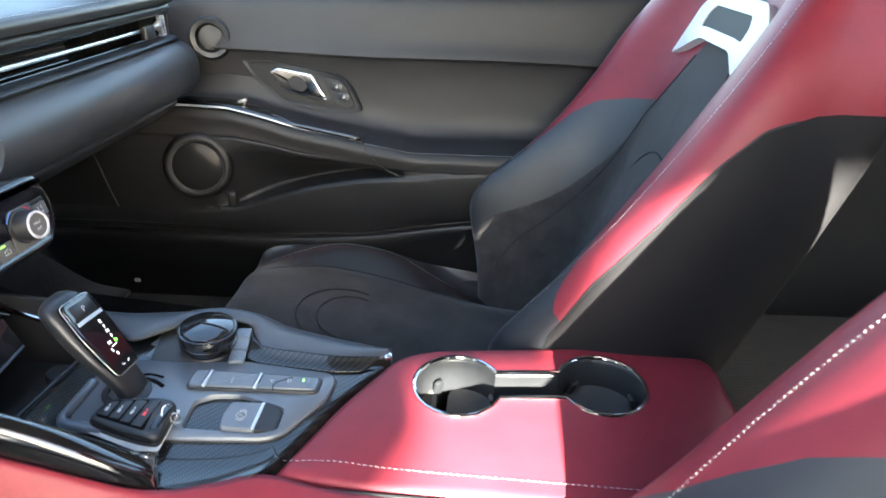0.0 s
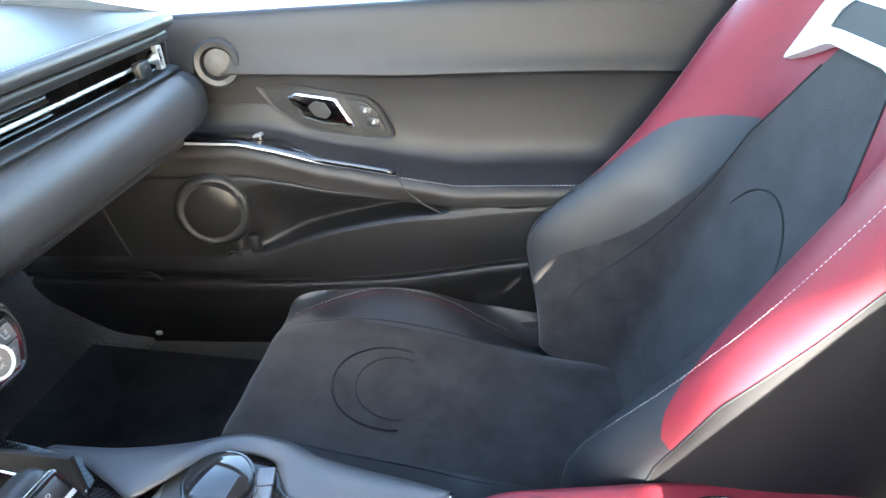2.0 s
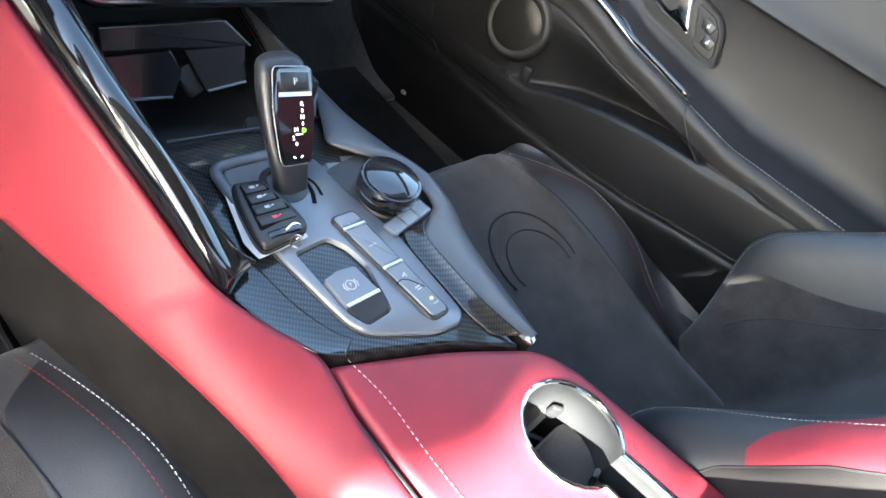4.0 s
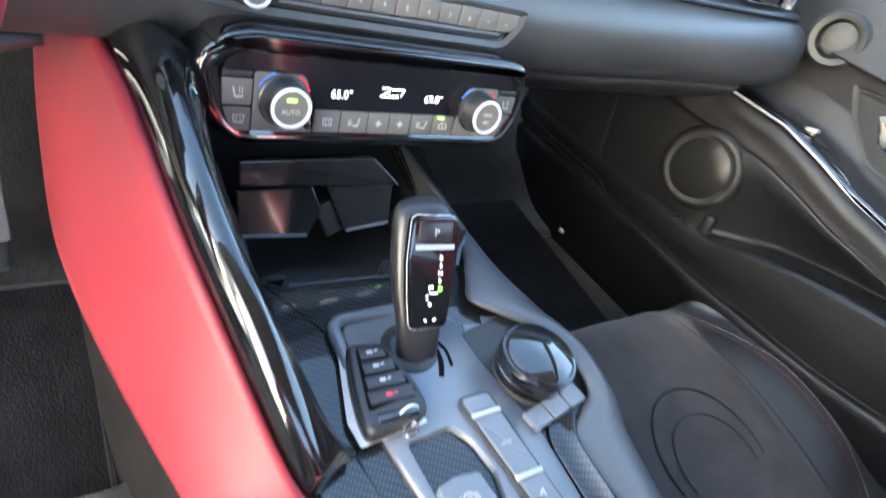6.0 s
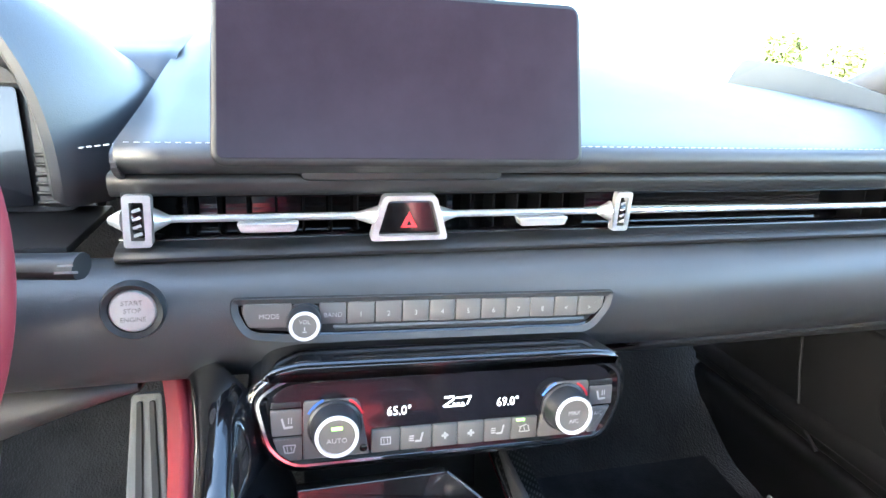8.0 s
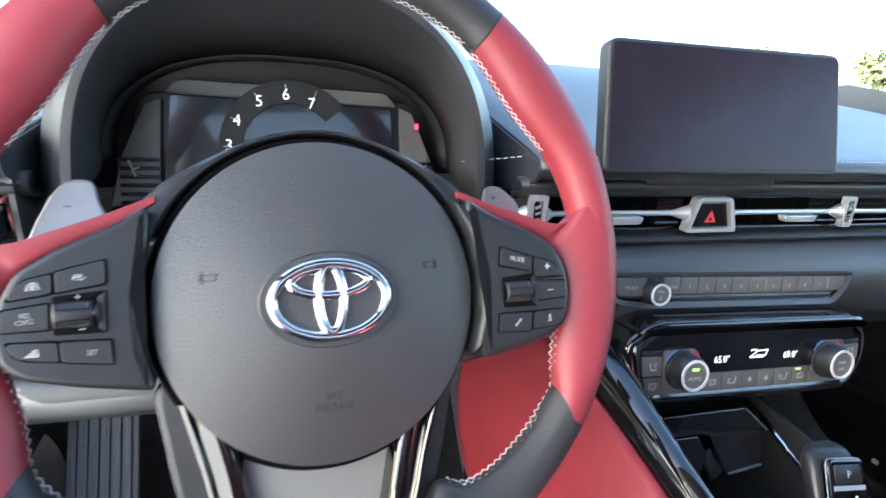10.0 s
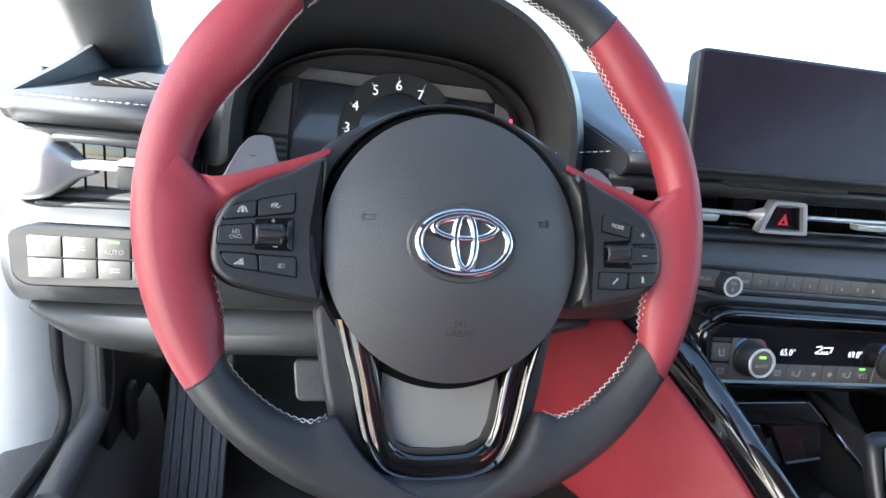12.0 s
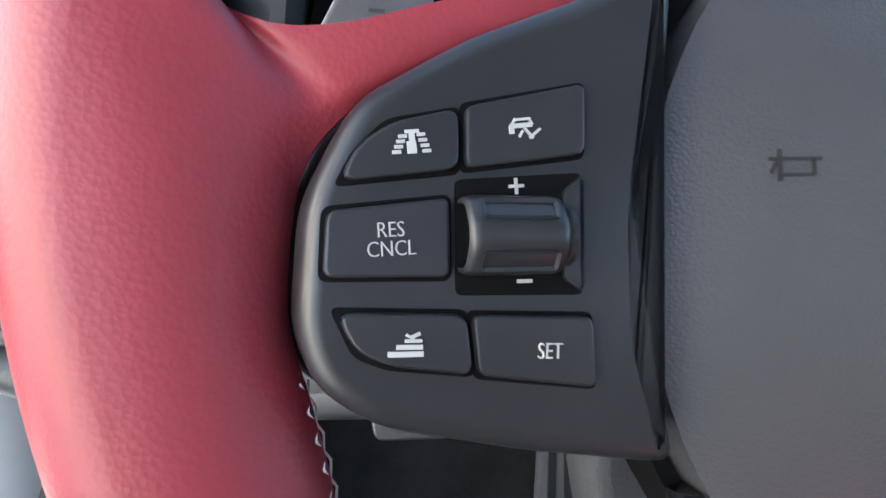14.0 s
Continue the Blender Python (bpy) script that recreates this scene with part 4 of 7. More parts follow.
for sx in (-1, 1):
    bars([(-0.0045 * -sx, 0, 0.0008, 0.006, 0), (0.0015 * sx, 0.0012, 0.0100, 0.0006, 0), (0.0015 * sx, -0.0018, 0.0062, 0.0006, 0), (-0.002 * sx, -0.0004, 0.0006, 0.0030, 0), (0.0055 * sx, -0.0002, 0.0006, 0.0028, 30 * sx)], on_cover(sx * 0.058, 0.0155), DIMMARK, sw, "horn_mark", 0.0004)
for word, yy in (("SRS", -0.0515), ("AIRBAG", -0.0575)):
    text(word, 0.0060, on_cover(0.0, yy), DIMMARK, sw, "airbag_lettering")


def web_solid(a, b, deep):
    """A rounded sheet between two curves of the wheel's plane, deep behind."""
    rings = []
    for p, q in zip(a, b):
        front = []
        for f in np.linspace(0, 1, 16):
            v = p * (1 - f) + q * f
            v[2] = p[2] + (q[2] - p[2]) * (1 - (1 - f) ** 2.2) - 0.0022 * max(0.0, 1 - f / 0.14) ** 2
            front.append(v)
        back = [p * (1 - f) + q * f - np.array([0, 0, deep * math.sin(math.pi * (0.12 + 0.76 * f))]) for f in np.linspace(1, 0, 8)]
        rings.append([tuple(SW @ Vector(v)) for v in front + back])
    return loft(rings)


# side spokes with their key pods
for s in (-1, 1):
    nm = "key_pod"
    outer = [(s * 0.0850, 0.0540), (s * 0.1024, 0.0430), (s * 0.1244, 0.0335), (s * 0.1425, 0.0225), (s * 0.1500, 0.0076), (s * 0.1515, -0.0122), (s * 0.1469, -0.0272), (s * 0.131, -0.036), (s * 0.0900, -0.0435)]
    if s < 0:
        outer = outer[:6] + [(-0.1488, -0.0205), (-0.1400, -0.0272), (-0.1158, -0.0333), (-0.0850, -0.0390)]
        outer = outer[::-1]
    inner_gap = [(-0.0767, 0.0520), (-0.0868, 0.0325), (-0.0922, 0.008), (-0.0918, -0.0160), (-0.0888, -0.0270)] if s < 0 else [(s * 0.0767, 0.0520), (s * 0.0865, 0.0325), (s * 0.0918, 0.008), (s * 0.0910, -0.0160), (s * 0.0845, -0.0390)]
    poly = rounded(outer, 0.006, 3)
    poly = poly + (inner_gap[::-1] if s > 0 else inner_gap)
    if s < 0:
        poly = rounded(outer + inner_gap[1:], [0.007] + [0.005] * (len(outer) - 2) + [0.009] + [0.006] * 4, 4)
    part("spoke", prism([(x * 1.02, y * 1.04) for x, y in poly], 0.018, 0.003, SW @ pose(0, 0.0005, -0.046, 0, 0, 0), 3), TRIMD, sw, "black spoke")
    pod = part(nm, prism(poly, 0.016, 0.0050 if s > 0 else 0.0034, SW @ pose(0, 0.0005, -0.0250, 0, s * -3, 0), 5), BTN, sw, "matt black key pod")
    KP = SW @ pose(-0.0068 if s < 0 else 0.0006, 0.0005, -0.0087, 0, s * -3, 0)
    # red web between rim and pod, running out along the spoke's upper edge
    wa = [(0.0828, 0.0550, -0.0145), (0.1023, 0.0432, -0.0145), (0.1200, 0.0355, -0.0145), (0.1350, 0.0280, -0.0143), (0.1425, 0.0228, -0.0141), (0.1480, 0.0155, -0.0140), (0.1505, 0.0060, -0.0136), (0.1515, -0.0110, -0.0135), (0.1475, -0.0270, -0.0145), (0.1435, -0.045, -0.0150), (0.1420, -0.0665, -0.0150)]
    sd = [3, -6, -15, -25, -36] if s > 0 else [3, -6, -14, -23, -33.5]
    wb = [(0.0828, 0.0588, -0.0145), (0.105, 0.0500, -0.0132), (0.126, 0.0428, -0.0120), (0.1440, 0.0372, -0.0115), (0.1560, 0.0370, -0.0115), (0.1640, 0.0425, -0.0130), crown(12, -0.0025), crown(8, -0.0008)] + [crown(d_) for d_ in sd]
    a_, b_ = spline([(s * x, y, z) for x, y, z in wa], 90), spline([(s * x, y, z) for x, y, z in wb], 90)
    red_edge = a_[-22:]
    part("spoke_web", web_solid(a_, b_, 0.014), RED, sw, "red leather web between rim and spoke")
    # black web towards the lower spoke, laced along its edge
    wa = [(0.1420, -0.0665, -0.0150)] + [(s * v.x, v.y, v.z) for v in (LOW @ Vector((s * x, y, z)) for x, y, z in ((0.1300, -0.0842, -0.0155), (0.1085, -0.1035, -0.016), (0.087, -0.1135, -0.016), (0.0735, -0.1105, -0.017), (0.0665, -0.1120, -0.0185), (0.0600, -0.1230, -0.0195), (0.0540, -0.1350, -0.0195), (0.0430, -0.1480, -0.0195)))]
    wb = [crown(sd[-1] - k) for k in (0, 8, 16, 25, 33, 39, 44, 49, 54)]
    a_, b_ = spline([(s * x, y, z) for x, y, z in wa], 50), spline([(s * x, y, z) for x, y, z in wb], 50)
    part("lower_web", web_solid(a_, b_, 0.012), BLACK, sw, "black leather web")
    mid = np.array([s * 0.075, -0.045, -0.016])
    run = spline(list(red_edge[:-2:5]) + list(a_[:28:4]), 500)
    cum = np.concatenate([[0], np.cumsum(np.linalg.norm(np.diff(run, axis=0), axis=1))])
    path = []
    for dist in np.linspace(0.001, cum[-1], int(cum[-1] / 0.0047)):
        c_ = np.array([np.interp(dist, cum, run[:, k]) for k in range(3)])
        inw = mid - c_
        inw[2] = 0
        inw /= np.linalg.norm(inw)
        path.append((c_ - inw * 0.0008 + np.array([0, 0, -0.0006]), c_ + inw * 0.0007 + np.array([0, 0, -0.0062])))
    cross_lacing(path, 0.005, 0.0002)
    # keys
    def key(poly, mark=None, size=0.006, nm="key"):
        k = part(nm, prism(rounded(poly, [0.0034] + [0.0022] * 4 if len(poly) == 5 else 0.0016, 4), 0.0026, 0.0005, KP @ pose(0, 0, -0.0008)), BTN, pod)
        gx, gy = sum(p[0] for p in poly) / len(poly), sum(p[1] for p in poly) / len(poly)
        # near-black plate round the key, the gap's shade as colour
        part("key_gap_shade", prism(rounded([(x + 0.0007 * (1 if x > gx else -1), y + 0.0007 * (1 if y > gy else -1)) for x, y in poly], 0.0016, 4), 0.0010, 0.0, KP @ pose(0, 0, -0.0008)), HOLE, k)
        return k
    if s < 0:
        k1 = key([(-0.1378, 0.0096), (-0.1194, 0.0120), (-0.1194, 0.0213), (-0.1297, 0.0187), (-0.1347, 0.0153)])
        k2 = key([(-0.1182, 0.0121), (-0.0977, 0.0152), (-0.0976, 0.0267), (-0.1182, 0.0217)])
        k3 = key([(-0.1400, -0.0042), (-0.1210, -0.0045), (-0.1210, 0.0076), (-0.1394, 0.0054)])
        k4 = key([(-0.1385, -0.0092), (-0.1184, -0.0103), (-0.1174, -0.0196), (-0.1300, -0.0176), (-0.1350, -0.0154)])
        k5 = key([(-0.1174, -0.0104), (-0.0965, -0.0115), (-0.0959, -0.0231), (-0.1164, -0.0198)])
        Z = 0.0020
        # road lines narrowing to a car
        bars([(-0.1269 + sx * (0.0023 - 0.0003 * k), 0.0143 + 0.0008 * k + sx * 0.0002, 0.0013, 0.0005, 6) for k in range(4) for sx in (-1, 1)] + [(-0.1269, 0.0149, 0.0014, 0.0018, 6), (-0.1269, 0.0164, 0.0009, 0.0014, 6), (-0.1269, 0.0173, 0.0022, 0.0005, 6)], KP @ pose(0, 0, Z), MARK, k1, "lane_symbol")
        bars([(-0.1089, 0.0201, 0.0026, 0.0004, 8), (-0.1092, 0.0191, 0.0038, 0.0007, 8), (-0.1105, 0.0196, 0.0011, 0.0004, 60), (-0.1076, 0.0198, 0.0011, 0.0004, -50), (-0.1108, 0.0183, 0.0008, 0.0012, 8), (-0.1079, 0.0180, 0.0022, 0.0004, -46), (-0.1068, 0.0180, 0.0024, 0.0004, 40), (-0.1092, 0.0178, 0.0012, 0.0004, 60)], KP @ pose(0, 0, Z), MARK, k2, "car_symbol")
        text("RES", 0.0033, KP @ pose(-0.1302, 0.0026, Z, 0, 0, 3), MARK, k3, "key_marking", squeeze=0.84)
        text("CNCL", 0.0033, KP @ pose(-0.1301, -0.0002, Z, 0, 0, 3), MARK, k3, "key_marking", squeeze=0.84)
        bars([(-0.1281, -0.0157, 0.0054, 0.0008, -2), (-0.1275, -0.0147, 0.0040, 0.0007, -2), (-0.1269, -0.0138, 0.0026, 0.0005, -2), (-0.1266, -0.0130, 0.0016, 0.0005, 20), (-0.1274, -0.0132, 0.0014, 0.0004, -30)], KP @ pose(0, 0, Z), MARK, k4, "distance_symbol")
        text("SET", 0.0037, KP @ pose(-0.1045, -0.0167, Z, 0, 0, -3), MARK, k5, "key_marking", squeeze=0.78)
        cx, cy = -0.1113, 0.0018
    else:
        k1 = key([(0.1024, 0.0115), (0.1222, 0.0073), (0.1234, 0.0156), (0.1036, 0.0226)])
        text("MODE", 0.0042, KP @ pose(0.1135, 0.0146, 0.0021, 0, 0, -12), MARK, k1, "key_marking", squeeze=0.8)
        k2 = key([(0.1242, 0.0032), (0.1448, 0.0032), (0.1386, 0.0110), (0.1254, 0.0154)])
        bars([(0.1330, 0.0092, 0.0037, 0.0007, 0), (0.1330, 0.0092, 0.0007, 0.0037, 0)], KP @ pose(0, 0, 0.0021), MARK, k2)
        k3 = key([(0.1238, -0.0110), (0.1447, -0.0100), (0.1451, 0.0000), (0.1242, 0.0010)])
        bars([(0.1343, -0.0052, 0.0037, 0.0007, 0)], KP @ pose(0, 0, 0.0021), MARK, k3)
        k4 = key([(0.0994, -0.0280), (0.1196, -0.0288), (0.1214, -0.0175), (0.1006, -0.0172)])
        bars([(0.1115, -0.0230, 0.0040, 0.0010, 40), (0.1101, -0.0245, 0.0015, 0.0012, 0), (0.1129, -0.0215, 0.0015, 0.0012, 0)], KP @ pose(0, 0, 0.0021), MARK, k4, "phone_symbol")
        k5 = key([(0.1216, -0.0279), (0.1404, -0.0260), (0.1435, -0.0174), (0.1226, -0.0175)])
        bars([(0.1325, -0.0215, 0.0014, 0.0034, 0), (0.1325, -0.0237, 0.0026, 0.0006, 0)], KP @ pose(0, 0, 0.0021), MARK, k5, "microphone_symbol")
        cx, cy = 0.1120, -0.0045
    # roller on a near-black patch that paints the shade of its recess
    part("recess_shade", prism(rounded([(cx - 0.0084, cy - 0.0092), (cx + 0.0135, cy - 0.0097), (cx + 0.0135, cy + 0.0104), (cx - 0.0084, cy + 0.0087)], 0.0012), 0.0006, 0.0, KP), HOLE, pod)
    part("recess_slope", prism(rounded([(cx + 0.0098, cy - 0.0070), (cx + 0.0134, cy - 0.0094), (cx + 0.0134, cy + 0.0100), (cx + 0.0098, cy + 0.0072)], 0.0006), 0.0012, 0.0006, KP @ pose(0, 0, 0.0003)), BTN, pod)
    # barrel roller with flattened, framed upper and lower faces
    half = [(0.0060, -0.0030), (0.0062, -0.0005), (0.0061, 0.0018), (0.0057, 0.0031), (0.0050, 0.0040), (0.0024, 0.0054), (0.0014, 0.0058), (0.0000, 0.0059), (-0.0014, 0.0058), (-0.0024, 0.0054), (-0.0050, 0.0040), (-0.0057, 0.0031), (-0.0061, 0.0018), (-0.0062, -0.0005), (-0.0060, -0.0030)]
    ro_ = part("roller", loft([[tuple(KP @ Vector((cx + x, cy + y * k, 0.0016 + z * k))) for y, z in half] for x, k in ((-0.0082, 0.80), (-0.0080, 0.90), (-0.0074, 0.97), (-0.0064, 1.0), (0.0064, 1.0), (0.0074, 0.97), (0.0080, 0.90), (0.0082, 0.80))], True, True), BTN, pod, "framed barrel roller")
    for sy in (-1, 1):
        RF = KP @ pose(cx, cy + sy * 0.0038, 0.0016 + 0.00475, -sy * 28)
        face_o = rounded([(-0.0062, -0.0017), (0.0062, -0.0017), (0.0062, 0.0017), (-0.0062, 0.0017)], 0.0008)
        part("roller_face", frame_prism(face_o, offset(face_o, 0.0006), 0.0004, RF, lift=-0.0003), BTN, ro_)
    part("roller_end", lathe([(0, -0.0012), (0.0036, -0.0012), (0.0050, 0.0002), (0.0050, 0.0012), (0, 0.0012)], 20, KP @ pose(cx + 0.0092, cy, 0.0006, 0, 90)), BTN, ro_)
    if s < 0:
        bars([(-0.1096, 0.0097, 0.0026, 0.0005, 4), (-0.1096, 0.0097, 0.0005, 0.0026, 4), (-0.1083, -0.0054, 0.0026, 0.0006, 0)], KP @ pose(0, 0, 0.0008), MARK, pod, "plus_minus")
    # shift paddle behind the spoke
    pd = [(0.100, 0.036), (0.156, 0.036), (0.1525, 0.042), (0.149, 0.0568), (0.136, 0.068), (0.125, 0.0687), (0.121, 0.053)] if s > 0 else [(-0.153, 0.034), (-0.100, 0.040), (-0.114, 0.059), (-0.117, 0.075), (-0.130, 0.075), (-0.138, 0.067), (-0.147, 0.049)]
    pdl = part("shift_paddle", prism(rounded(pd, 0.005), 0.004, 0.0012, SW @ pose(0, 0, -0.065)), PADDLE, sw, "satin metal shift paddle")
    bars([(s * 0.130, 0.060, 0.004, 0.0008, 0)] + ([(0.130, 0.060, 0.0008, 0.004, 0)] if s > 0 else []), SW @ pose(0, 0, -0.0607), GREYTRIM, pdl)

# lower spoke: gloss U frame round a grey insert
ush = [(-0.068, -0.050), (-0.063, -0.068), (-0.057, -0.089), (-0.052, -0.112), (-0.046, -0.130), (-0.036, -0.144), (-0.020, -0.1505), (0.0, -0.1515), (0.020, -0.1505), (0.036, -0.1440), (0.046, -0.130), (0.052, -0.112), (0.057, -0.089), (0.063, -0.068), (0.068, -0.050)]
uin = [(-0.046, -0.050), (-0.0425, -0.068), (-0.0385, -0.086), (-0.0355, -0.102), (-0.0325, -0.117), (-0.028, -0.1265), (-0.018, -0.1315), (0.0, -0.1325), (0.018, -0.1315), (0.028, -0.1265), (0.0325, -0.117), (0.0355, -0.102), (0.0385, -0.086), (0.0425, -0.068), (0.046, -0.050)]
ui = [(x * 1.04, y * 1.01) for x, y in uin]
ua, ub = spline([(x * 1.07, y * 1.015, 0) for x, y in ush], 70), spline([(x * 1.03, y * 1.01, 0) for x, y in uin], 70)
rings = []
for p, q in zip(ua, ub):
    # outer lip, a raised shoulder and an inner slope that catch the light as lines
    sec_ = [(0.0, -0.030), (0.0, -0.0175), (0.05, -0.0150), (0.14, -0.0140), (0.20, -0.0150), (0.26, -0.0172), (0.34, -0.0168), (0.55, -0.0150), (0.74, -0.0148), (0.86, -0.0165), (0.95, -0.0200), (1.0, -0.0240), (1.0, -0.030)]
    rings.append([tuple(SW @ LOW @ Vector((p[0] * (1 - f) + q[0] * f, p[1] * (1 - f) + q[1] * f, z))) for f, z in sec_])
part("lower_spoke", loft(rings, True, False), GLOSS, sw, "piano black U-shaped spoke")
part("spoke_insert", prism(ui, 0.004, 0.0, SW @ LOW, z0=-0.030), INSERT, sw, "grey insert")
wide = rounded([(-0.0865, -0.040), (0.0865, -0.040), (0.0760, -0.095), (0.068, -0.125), (0.050, -0.158), (-0.050, -0.158), (-0.068, -0.125), (-0.0760, -0.095)], 0.012)
part("spoke_back", prism(wide, 0.013, 0.004, SW @ LOW, z0=-0.042), BLACK, sw, "black lower spoke body")
# column shroud and stalks
col = thing("steering_column", "dark plastic steering column shroud with two stalks", "steering column", at=(-0.003, 0.12, 0.685))
part("shroud", loft([[(x * 0.055, -0.04, z * 0.045 - 0.005) for x, z in ellipse(1, 1, 24)], [(x * 0.07, 0.03, z * 0.055 - 0.015) for x, z in ellipse(1, 1, 24)], [(x * 0.075, 0.17, z * 0.06 - 0.035) for x, z in ellipse(1, 1, 24)]]), TRIMD, col)
for s in (-1, 1):
    stalk = part("stalk", tube(spline([(s * 0.05, 0.02, 0.0), (s * 0.12, 0.02, 0.003), (s * 0.20, 0.005, 0.006)], 12), lambda t: 0.008 + 0.003 * t, 12, flat=0.7), TRIMD, col, "black control stalk")
    bars([(s * 0.195, 0, 0.012, 0.0014, 0), (s * 0.195, 0.004, 0.008, 0.0012, 0)], basis((0, -0.006, 0.006), (1, 0, 0), (0, 0, 1)), GREYMARK, stalk)


# ---- the centre console ----
con = thing("center_console", "sloping centre console with red knee pad and carbon trim", "console")


def zc(y):
    return 0.417 + 0.10 * (y + 0.18)


def ribbon(A, B, n=60, k=14, bulge=0.0, toward=(-1, 0, 0.4)):
    """Rings across a strip between two curves, bulged towards a direction."""
    a, b = spline(A, n), spline(B, n)
    t = np.array(Vector(toward).normalized())
    rings = []
    for i in range(n):
        bb = bulge(i / (n - 1)) if callable(bulge) else bulge
        rings.append([a[i] * (1 - f) + b[i] * f + t * bb * math.sin(math.pi * f) ** 0.8 for f in np.linspace(0, 1, k)])
    return rings


R_ = [(0.222, 0.262, 0.590), (0.234, 0.20, 0.578), (0.2455, 0.14, 0.561), (0.256, 0.04, 0.531), (0.273, -0.03, 0.488), (0.294, -0.10, 0.437), (0.313, -0.14, 0.4225), (0.334, -0.18, 0.4135), (0.328, -0.25, 0.406), (0.325, -0.38, 0.402), (0.325, -0.62, 0.396)]
L_ = [(0.204, 0.275, 0.580), (0.198, 0.325, 0.45), (0.198, 0.270, 0.365), (0.207, 0.14, 0.388), (0.225, 0.03, 0.395), (0.247, -0.07, 0.396), (0.262, -0.14, 0.392), (0.276, -0.20, 0.378), (0.286, -0.26, 0.364), (0.292, -0.38, 0.352), (0.295, -0.62, 0.345)]
part("knee_pad", loft(ribbon(R_, L_, 90, 16, lambda f: 0.007 if f < 0.5 else 0.010, (-0.6, -0.4, 0.6)), False, False), REDS, con, "red leather knee pad", solid=-0.006)
Lf = [(0.236, 0.34, 0.12), (0.236, 0.32, 0.12), (0.230, 0.25, 0.12), (0.228, 0.13, 0.12), (0.235, 0.03, 0.12), (0.245, -0.07, 0.12), (0.255, -0.14, 0.12), (0.262, -0.20, 0.12), (0.27, -0.26, 0.12), (0.275, -0.38, 0.12), (0.28, -0.62, 0.12)]
Lb = [(x + 0.012, y, z - 0.002) for x, y, z in L_]
part("carpet_side", loft(ribbon(Lb, Lf, 60, 10, 0.012), False, False), FLANK, con, "black cloth flank", solid=-0.004)
# gloss arch beside the tray
Rg = [(x + 0.001, y, z + 0.001) for x, y, z in [R_[0]] + R_[2:5]] + [(0.295, -0.098, 0.438), (0.305, -0.101, 0.432)]
I_ = [(0.276, 0.150, 0.588), (0.272, 0.090, 0.568), (0.275, 0.02, 0.540), (0.289, -0.04, 0.503), (0.312, -0.086, 0.452), (0.328, -0.090, 0.433)]
W_ = [(0.316, 0.170, 0.470), (0.316, 0.100, 0.425), (0.317, 0.03, 0.424), (0.318, -0.02, 0.428), (0.322, -0.06, 0.430), (0.330, -0.085, 0.430)]
arch_rings = []
for g_, c_, w_ in zip(spline(Rg, 60), spline(I_, 60), spline(W_, 60)):
    out_ = g_ * 0.45 + c_ * 0.55 + np.array((-0.0040, -0.0028, 0.0080))
    in_ = c_ * 0.70 + w_ * 0.30 + np.array((0.0035, -0.001, 0.004))
    arch_rings.append(spline([tuple(g_), tuple(out_), tuple(c_ + np.array((0.0015, 0, 0.0012))), tuple(in_), tuple(w_)], 34))
part("gloss_arch", loft(arch_rings, False, False), GLOSS, con, "piano black arch with a rounded crest", solid=-0.003)
part("trim_joint", tube(spline([(0.300, -0.083, 0.434), (0.314, -0.084, 0.433), (0.324, -0.083, 0.4325)], 14), 0.0022, 8), SILVERP, con)
# carbon deck
def deck(poly, dz, h, material, name, bev=0.001, label="", parent=None):
    bm = prism(poly, h, bev)
    for v in bm.verts:
        v.co.z += zc(v.co.y) + dz - h
    return part(name, bm, material, con if parent is None else parent, label)


cp = [(0.318, 0.075), (0.302, -0.083), (0.312, -0.135), (0.336, -0.181), (0.436, -0.222), (0.503, -0.262), (0.509, -0.17), (0.518, -0.12), (0.544, -0.105), (0.552, -0.04), (0.528, 0.004), (0.505, 0.04), (0.515, 0.085), (0.49, 0.10), (0.478, 0.052), (0.345, 0.058)]
deck(rounded(cp, 0.006, 3), 0.0, 0.020, CARBON, "carbon_deck", 0.004, label="lacquered carbon weave deck")
for name_, outer_, inner_, rise in (("left_shoulder", [(0.303, -0.086), (0.307, -0.115), (0.316, -0.145), (0.334, -0.177), (0.352, -0.189)], [(0.338, -0.080), (0.341, -0.108), (0.347, -0.138), (0.358, -0.166), (0.368, -0.178)], 0.0034), ("right_shoulder", [(0.508, -0.112), (0.4975, -0.130), (0.4965, -0.175), (0.4980, -0.215), (0.506, -0.256)], [(0.490, -0.100), (0.4785, -0.125), (0.4780, -0.175), (0.4785, -0.208), (0.484, -0.236)], 0.0085)):
    rows_ = [[(x0 + (x1 - x0) * f, y0 + (y1 - y0) * f, zc(y0 + (y1 - y0) * f) + 0.0006 + rise * f ** 2.2) for f in np.linspace(0, 1, 14)] for (x0, y0), (x1, y1) in zip(spline([(x, y, 0) for x, y in inner_], 40)[:, :2], spline([(x, y, 0) for x, y in outer_], 40)[:, :2])]
    part(name_, loft(rows_, False, False), CARBON, con, "lacquered carbon edge curving up", solid=0.002)
part("tray_lip", tube([(0.340, 0.060, zc(0.06) + 0.001), (0.41, 0.0565, zc(0.056) + 0.001), (0.478, 0.052, zc(0.05) + 0.001)], 0.002, 8), TRIMD, con)
part("carbon_flank", prism([(0.0, 0.0), (0.03, 0.0), (0.02, 0.145), (-0.012, 0.140)], 0.006, 0.002, basis((0.487, 0.055, 0.438), (1, 0, 0), (-0.12, 1, 0.42))), CARBON, con)
part("flank_edge", tube(spline([(0.486, 0.055, 0.444), (0.482, 0.12, 0.470), (0.474, 0.185, 0.502)], 10), 0.0022, 8), CHROME, con)
